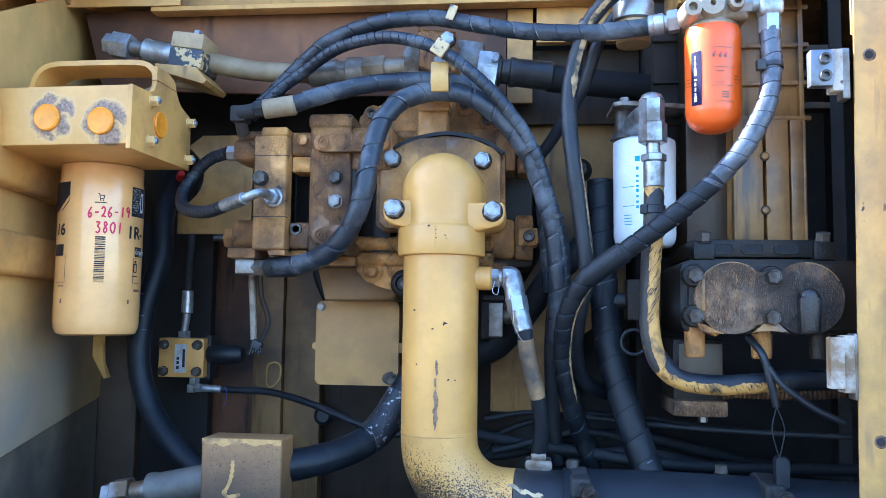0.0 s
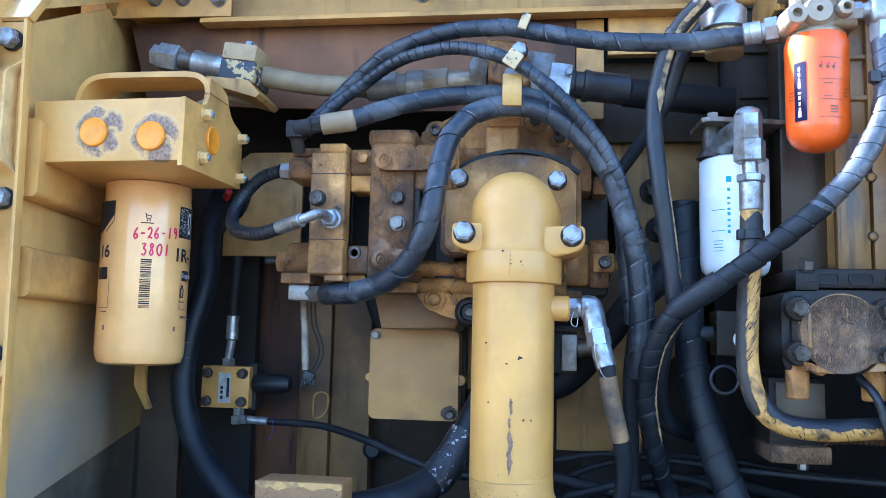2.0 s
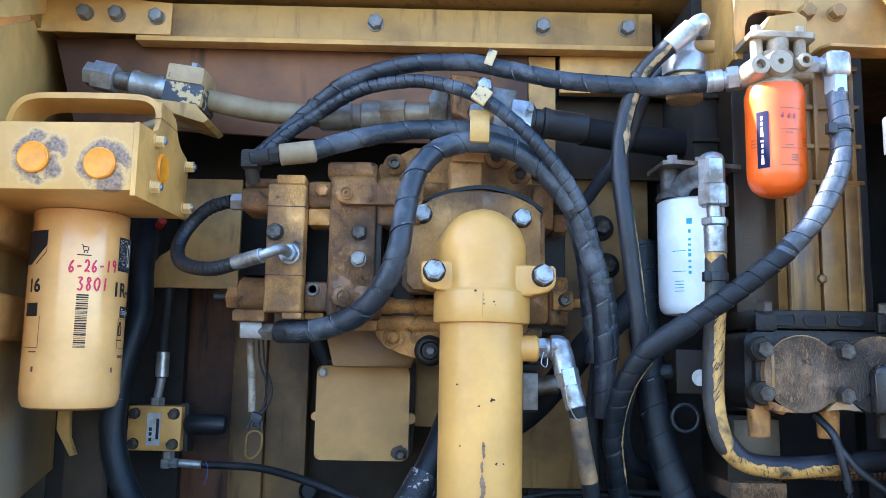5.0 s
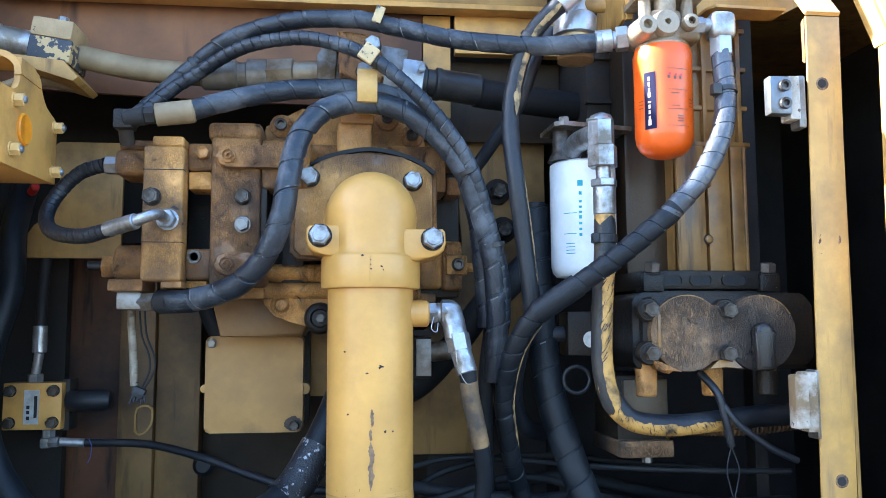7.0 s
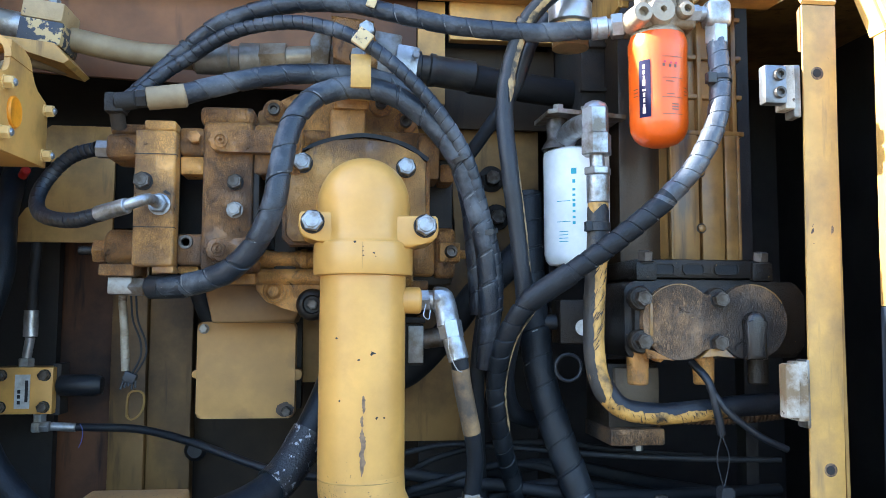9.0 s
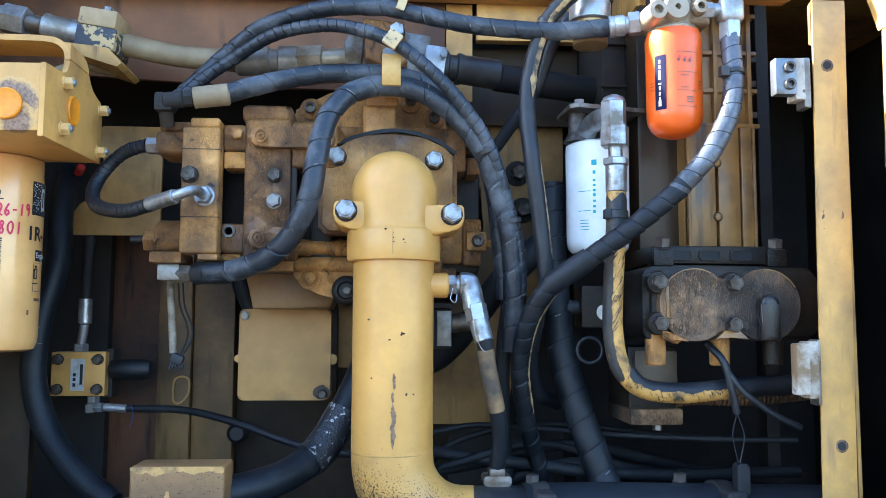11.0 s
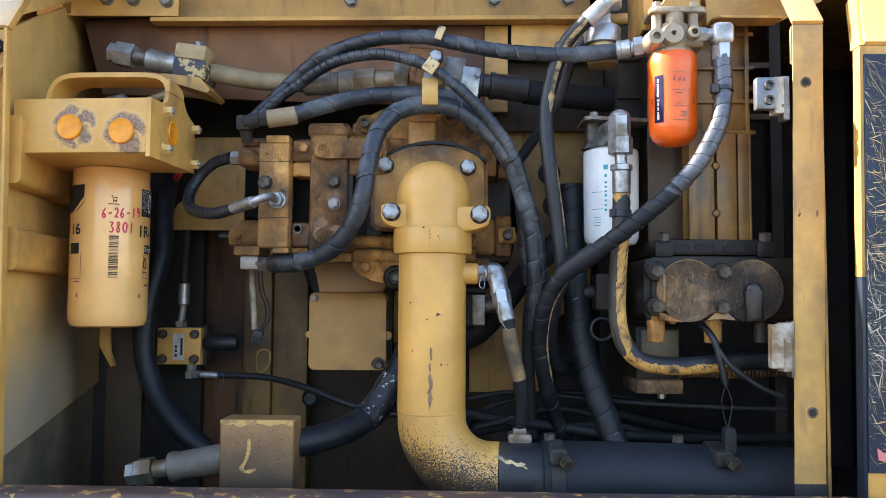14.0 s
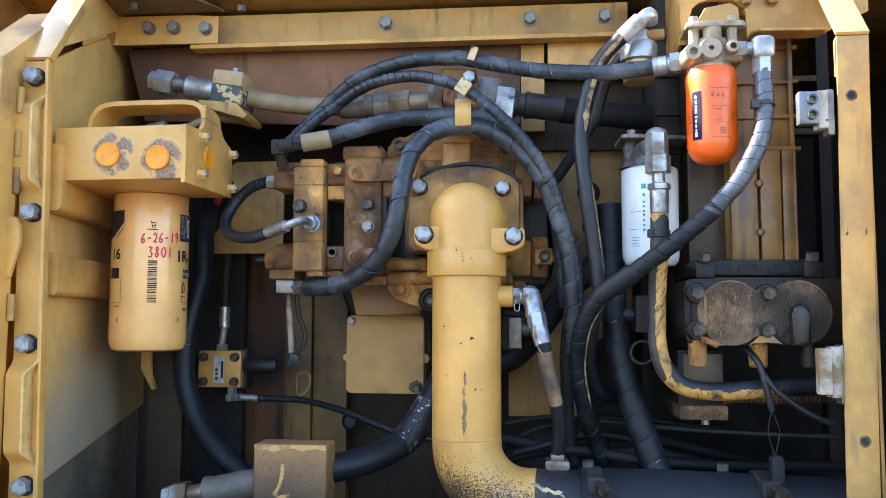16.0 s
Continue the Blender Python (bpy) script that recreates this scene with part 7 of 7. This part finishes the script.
for x, z, r, hole in ((0.1915, 1.899, 0.0118, 0.40), (0.2145, 1.903, 0.0150, 0.18), (0.2425, 1.905, 0.0092, 0.42)):
    bm = nrev((x, 1.12, z), (0, -1, 0), [(r * 1.25, 0), (r * 1.05, 0.024), (r, 0.030), (r * 0.9, 0.036), (r * (hole + 0.06), 0.037), (r * hole, 0.028), (0, 0.028)], 22)
    part("port_boss", bm, alloy, fh)
for x, r in ((0.1965, 0.007), (0.221, 0.0125), (0.2465, 0.007)):
    part("bolt_column", nrod((x, 1.108, 1.905), (x, 1.108, 1.938), r, seg=18), alloy, fh)
part("mounting_plate", nprism([(0.186, 1.100), (0.194, 1.094), (0.258, 1.097), (0.264, 1.104), (0.264, 1.149), (0.186, 1.149)], 1.9365, 1.944, "z", 0.0015), alloy, fh)
for x in (0.194, 0.243):
    bolt(fh, (x + 0.003, 1.108, 1.944), (0, 0, 1), 0.013, alloy)
part("top_housing", nprism([(0.20, 1.944), (0.258, 1.944), (0.256, 1.965), (0.245, 1.972), (0.212, 1.966)], 1.105, 1.15, "y", 0.004), paint_dirty, fh)

# yellow bracket above the orange filter
mb = thing("upper_bracket", "sunlit yellow steel bracket with an arch over the filter", "bracket", (0.27, 1.14, 1.92))
arch = [(0.190, 1.930), (0.198, 1.930), (0.200, 1.972), (0.204, 1.984), (0.213, 1.991), (0.225, 1.993), (0.258, 1.993), (0.269, 1.990), (0.275, 1.982), (0.277, 1.970), (0.277, 1.9365), (0.372, 1.9365), (0.44, 1.97), (0.44, 2.08), (0.192, 2.08), (0.187, 1.97)]
part("plate", nprism(arch, 1.150, 1.156, "y", 0.001), paint_dirty, mb)
part("lower_lip", nprism([(0.277, 1.124), (0.285, 1.112), (0.372, 1.116), (0.372, 1.149), (0.277, 1.149)], 1.9335, 1.9375, "z", 0.001), paint, mb)
part("gusset", nprism([(1.157, 1.932), (1.20, 1.926), (1.29, 1.945), (1.30, 2.06), (1.157, 2.06)], 0.187, 0.192, "x", 0.001), paint_dirty, mb)
for x in (0.275, 0.311):
    bolt(mb, (x, 1.150, 1.990), (0, -1, 0), 0.018, paint_dirty)
cyl = thing("breather_cap", "grey metal cap on a brass-coloured neck", "cap", (0.12, 1.16, 1.90))
part("cap", nrev((0.133, 1.175, 1.914), (0, 0, 1), [(0.024, 0), (0.0265, 0.002), (0.0265, 0.024), (0.024, 0.027), (0.018, 0.028), (0.016, 0.045), (0, 0.045)], 28), zinc, cyl)
part("neck", nrev((0.133, 1.175, 1.884), (0, 0, 1), [(0.022, 0), (0.022, 0.030)], 24), surface("brass", (0.50, 0.34, 0.16), (0.3, 0.2, 0.1), 0.4, 60, 0.4, metal=0.6), cyl)
part("side_pin", nrod((0.135, 1.17, 1.951), (0.168, 1.165, 1.951), 0.008), paint_dirty, cyl)

# ---- white filter ----
WX, WY = 0.152, 1.222
wf = thing("spin_on_filter", "white spin-on filter with pale blue print and a drip of oil", "filter", (WX, WY, 1.62))
wf_body = part("canister", nrev((WX, WY, 1.622), (0, 0, 1), [(0, 0.002), (0.024, 0.002), (0.034, 0.003), (0.0385, 0.008), (0.0405, 0.016), (0.0410, 0.135), (0.0405, 0.143), (0.036, 0.146), (0, 0.146)], 40), white_paint, wf)
for z, n in ((1.722, 0.006), (1.7125, 0.004), (1.706, 0.004), (1.6995, 0.004), (1.693, 0.006), (1.686, 0.004), (1.679, 0.004), (1.672, 0.005)):
    part("print_mark", curved_patch(bmesh.new(), (WX, WY), 0.0416, -110, 2.4, z, z + n * 0.7, 3), ink_cyan, wf_body)
part("print_mark", curved_patch(bmesh.new(), (WX, WY), 0.0416, -110, 4.5, 1.733, 1.740, 3), ink_cyan, wf_body)
for z in (1.651, 1.655, 1.659, 1.663, 1.675, 1.700):
    part("print_line", curved_patch(bmesh.new(), (WX, WY), 0.0415, -128, 8 if z < 1.67 else 12, z, z + 0.0008, 3), ink_cyan, wf_body)
wb = thing("filter_bracket", "stained steel bracket above the white filter", "bracket", (0.14, 1.21, 1.81))
part("plate", nprism([(0.108, 1.185), (0.118, 1.178), (0.21, 1.20), (0.21, 1.26), (0.105, 1.25)], 1.806, 1.812, "z", 0.001), steel_dull, wb)
part("stem", nrev((0.126, 1.215, 1.768), (0, 0, 1), [(0.020, 0), (0.017, 0.006), (0.013, 0.012), (0.013, 0.038)], 18), bolt_dark, wb)
bolt(wb, (0.124, 1.20, 1.812), (0, 0, 1), 0.013, steel_dull)
bolt(wb, (0.160, 1.205, 1.812), (0, 0, 1), 0.013, steel_dull)

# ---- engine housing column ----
# Oily brown taken darker still, recess shade put into its colour.
recess_mat = surface("shaded_oily_recess", (0.052, 0.029, 0.012), (0.012, 0.010, 0.008), 0.5, 14, 0.45, 0.35, bump=0.2, streak=0.4, coat=0.15)
eng = thing("engine_housing", "oil-streaked yellow cast engine housing with ribs", "engine housing", (0.28, 1.3, 1.62))
for x0, x1 in ((0.257, 0.2948), (0.2982, 0.3266), (0.3286, 0.346)):
    part("column", nbox(x0, x1, 1.182, 1.24, 1.628, 1.785, bevel=0.002, seg=2), housing_mat, eng)
# Black core puts the shade of the column grooves into its colour.
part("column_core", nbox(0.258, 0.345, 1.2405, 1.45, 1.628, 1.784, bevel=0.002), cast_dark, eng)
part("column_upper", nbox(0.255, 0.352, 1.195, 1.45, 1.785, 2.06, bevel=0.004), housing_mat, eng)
# Recess and side face are coloured dark for shade beside the column.
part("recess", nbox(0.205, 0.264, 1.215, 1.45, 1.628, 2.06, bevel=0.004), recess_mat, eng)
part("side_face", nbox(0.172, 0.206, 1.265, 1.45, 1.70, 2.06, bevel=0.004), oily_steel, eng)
for x in (0.2590, 0.3445):
    part("rib", nbox(x - 0.002, x + 0.002, 1.178, 1.19, 1.628, 1.784, bevel=0.0015), housing_mat, eng)
for x in (0.256, 0.300, 0.345):
    part("rib", nbox(x - 0.003, x + 0.003, 1.186, 1.20, 1.79, 2.06, bevel=0.0015), housing_mat, eng)
for z in (1.788, 1.835, 1.885, 1.935, 1.985):
    part("rib", nbox(0.252, 0.356, 1.184 if z < 1.80 else 1.188, 1.20, z - 0.003, z + 0.003, bevel=0.0015), housing_mat, eng)
for z in (1.75, 1.80, 1.86, 1.92, 1.98):
    part("rib", nbox(0.170, 0.208, 1.258, 1.27, z - 0.003, z + 0.003, bevel=0.0015), oily_steel, eng)
for z in (1.738, 1.669):
    part("boss_ring", nrev((0.2965, 1.183, z), (0, -1, 0), [(0.0062, 0), (0.0062, 0.0015), (0, 0.0015)], 18), oily_steel, eng)
    part("boss", nrev((0.2965, 1.183, z), (0, -1, 0), [(0.0048, 0), (0.0044, 0.0040), (0.003, 0.0048), (0, 0.0048)], 16), housing_mat, eng)
part("mount_flange", nbox(0.199, 0.362, 1.150, 1.32, 1.606, 1.629, bevel=0.006), cast_dark, eng)
for x0, x1 in ((0.222, 0.248), (0.258, 0.284), (0.297, 0.326)):
    edge_loop = rounded(x0, x1, 1.6115, 1.6230, 0.004)
    bm = bmesh.new()
    band(bm, edge_loop + edge_loop[:1], 0.0016, 1.1478, 1.153)
    part("slot_rim", bm, cast_dark, eng)
    part("cast_slot", nprism(edge_loop, 1.1492, 1.152, "y", 0), soot_rubber, eng)
part("neck", nbox(0.205, 0.357, 1.153, 1.31, 1.590, 1.6055, bevel=0.003), cast_dark, eng)
for x in (0.213, 0.3545):
    bolt(eng, (x, 1.152, 1.625), (0, -0.2, 1), 0.018, bolt_dark)
    part("bolt_pad", nbox(x - 0.013, x + 0.013, 1.145, 1.175, 1.603, 1.626, bevel=0.004), cast_dark, eng)

gp = thing("gear_pump", "black oil-caked gear pump with a two-lobed cover", "gear pump", (0.29, 1.15, 1.50))
part("body", nprism(rounded(0.182, 0.395, 1.514, 1.602, 0.012), 1.135, 1.30, "y", 0.004), cast_dark, gp)
lob = [*[(0.2375 + 0.0425 * math.cos(radians(a)), 1.556 + 0.0425 * math.sin(radians(a))) for a in range(40, 321, 8)],
       *[(0.3220 + 0.0425 * math.cos(radians(a)), 1.556 + 0.0425 * math.sin(radians(a))) for a in range(220, 501, 8)]]
part("cover", nprism(lob, 1.112, 1.137, "y", 0.003), gear_mat, gp)
part("cover_edge", nbox(0.2025, 0.2065, 1.1108, 1.126, 1.540, 1.578, bevel=0.0015), housing_mat, gp)
part("cover_foot", nprism([(0.196, 1.527), (0.206, 1.524), (0.230, 1.513), (0.200, 1.516)], 1.1108, 1.126, "y", 0.001), cast, gp)
part("cover_foot", nprism([(0.260, 1.515), (0.272, 1.526), (0.290, 1.526), (0.302, 1.515), (0.280, 1.519)], 1.1108, 1.126, "y", 0.001), housing_mat, gp)
for cx, a0, a1 in ((0.2375, 62, 148), (0.3220, 30, 100)):
    bm = bmesh.new()
    band(bm, [(cx + 0.0420 * math.cos(radians(a)), 1.556 + 0.0420 * math.sin(radians(a))) for a in range(a0, a1, 12)], 0.0013, 1.1115, 1.116)
    part("worn_edge", bm, housing_mat, gp, "edge worn to yellow")
part("cover_rim", nprism(rounded(0.190, 0.392, 1.520, 1.597, 0.012), 1.124, 1.137, "y", 0.003), cast_dark, gp)
part("arch_relief", nprism([(0.310, 1.514), (0.333, 1.514), (0.333, 1.556), *[(0.3215 + 0.0115 * math.cos(radians(a)), 1.556 + 0.0115 * math.sin(radians(a))) for a in range(15, 166, 15)], (0.310, 1.556)], 1.096, 1.114, "y", 0.006, 3), surface("oil_film", (0.02, 0.018, 0.017), (0.05, 0.035, 0.02), 0.35, 60, 0.25, 0.3, bump=0.25), gp, "raised arch wet with black oil")
for x, z in ((0.194, 1.582), (0.2835, 1.581), (0.194, 1.534), (0.2815, 1.533)):
    part("bolt_pad", nrev((x, 1.125, z), (0, -1, 0), [(0.0135, 0), (0.0135, 0.010), (0.012, 0.012), (0, 0.012)], 18), cast_dark, gp)
    bolt(gp, (x, 1.113, z), (0, -1, 0), 0.0175, bolt_dark, spin=random.uniform(0, 60))
for x in (0.200, 0.2785, 0.345):
    part("stud_tube", nrev((x, 1.145, 1.522), (0, 0, -1), [(0.013, 0), (0.0125, 0.01), (0.0118, 0.036), (0.010, 0.038), (0, 0.038)], 20), cast_light if x < 0.3 else cast_dark, gp)
part("bracket_foot", nprism([(0.195, 1.523), (0.24, 1.523), (0.222, 1.510)], 1.13, 1.15, "y", 0.001), cast_light, gp)
lw = thing("lower_valve", "sooty brown valve body below the gear pump", "valve body", (0.2, 1.22, 1.42))
part("body", nbox(0.184, 0.247, 1.205, 1.30, 1.425, 1.505, bevel=0.004), cast_dark, lw)
part("front_plate", nbox(0.190, 0.2445, 1.195, 1.21, 1.452, 1.500, bevel=0.002), surface("grey_oiled_plate", (0.115, 0.085, 0.052), (0.035, 0.028, 0.022), 0.42, 30, 0.4, bump=0.15), lw)
part("foot", nbox(0.182, 0.249, 1.19, 1.30, 1.408, 1.428, bevel=0.003), gear_mat, lw)
bolt(lw, (0.222, 1.21, 1.408), (0, 0, -1), 0.012, steel_dull)
sv = thing("solenoid", "black solenoid block with a round pale tag", "solenoid", (0.15, 1.23, 1.53))
part("block", nbox(0.128, 0.172, 1.215, 1.26, 1.528, 1.582, bevel=0.003), cast_dark, sv)
part("tag", nrev((0.157, 1.2155, 1.548), (0, -1, 0), [(0.010, 0), (0.010, 0.0015), (0, 0.0015)], 20), label_silver, sv)
part("connector", nrod((0.128, 1.235, 1.555), (0.108, 1.235, 1.553), 0.010), rubber, sv)
ring = []
for k in range(14):
    a = math.tau * k / 13
    ring.append((0.135 + 0.016 * math.cos(a), 1.205, 1.500 + 0.016 * math.sin(a)))
solo("wire_loop", ntube(ring, 0.0022, seg=8, step=0.004), rubber, "loop of thin black wire beside the valve", "wire")
cool = thing("cooler_frame", "steel frame with cross rails deep in the compartment, coloured dim for shade", "frame", (0.45, 1.5, 1.6))
# Rail paint darkened to dim brown, the deep shade put into its colour.
for z in (1.86, 1.91, 1.95):
    part("rail", nbox(0.352, 0.455, 1.40, 1.43, z - 0.005, z + 0.005, bevel=0.001), surface("dimmed_rail_paint", (0.085, 0.05, 0.018), (0.03, 0.02, 0.012), 0.5, 20, 0.6, bump=0.1), cool)
part("upright", nbox(0.455, 0.475, 1.40, 1.43, 1.14, 2.085, bevel=0.002), soot_shade, cool)
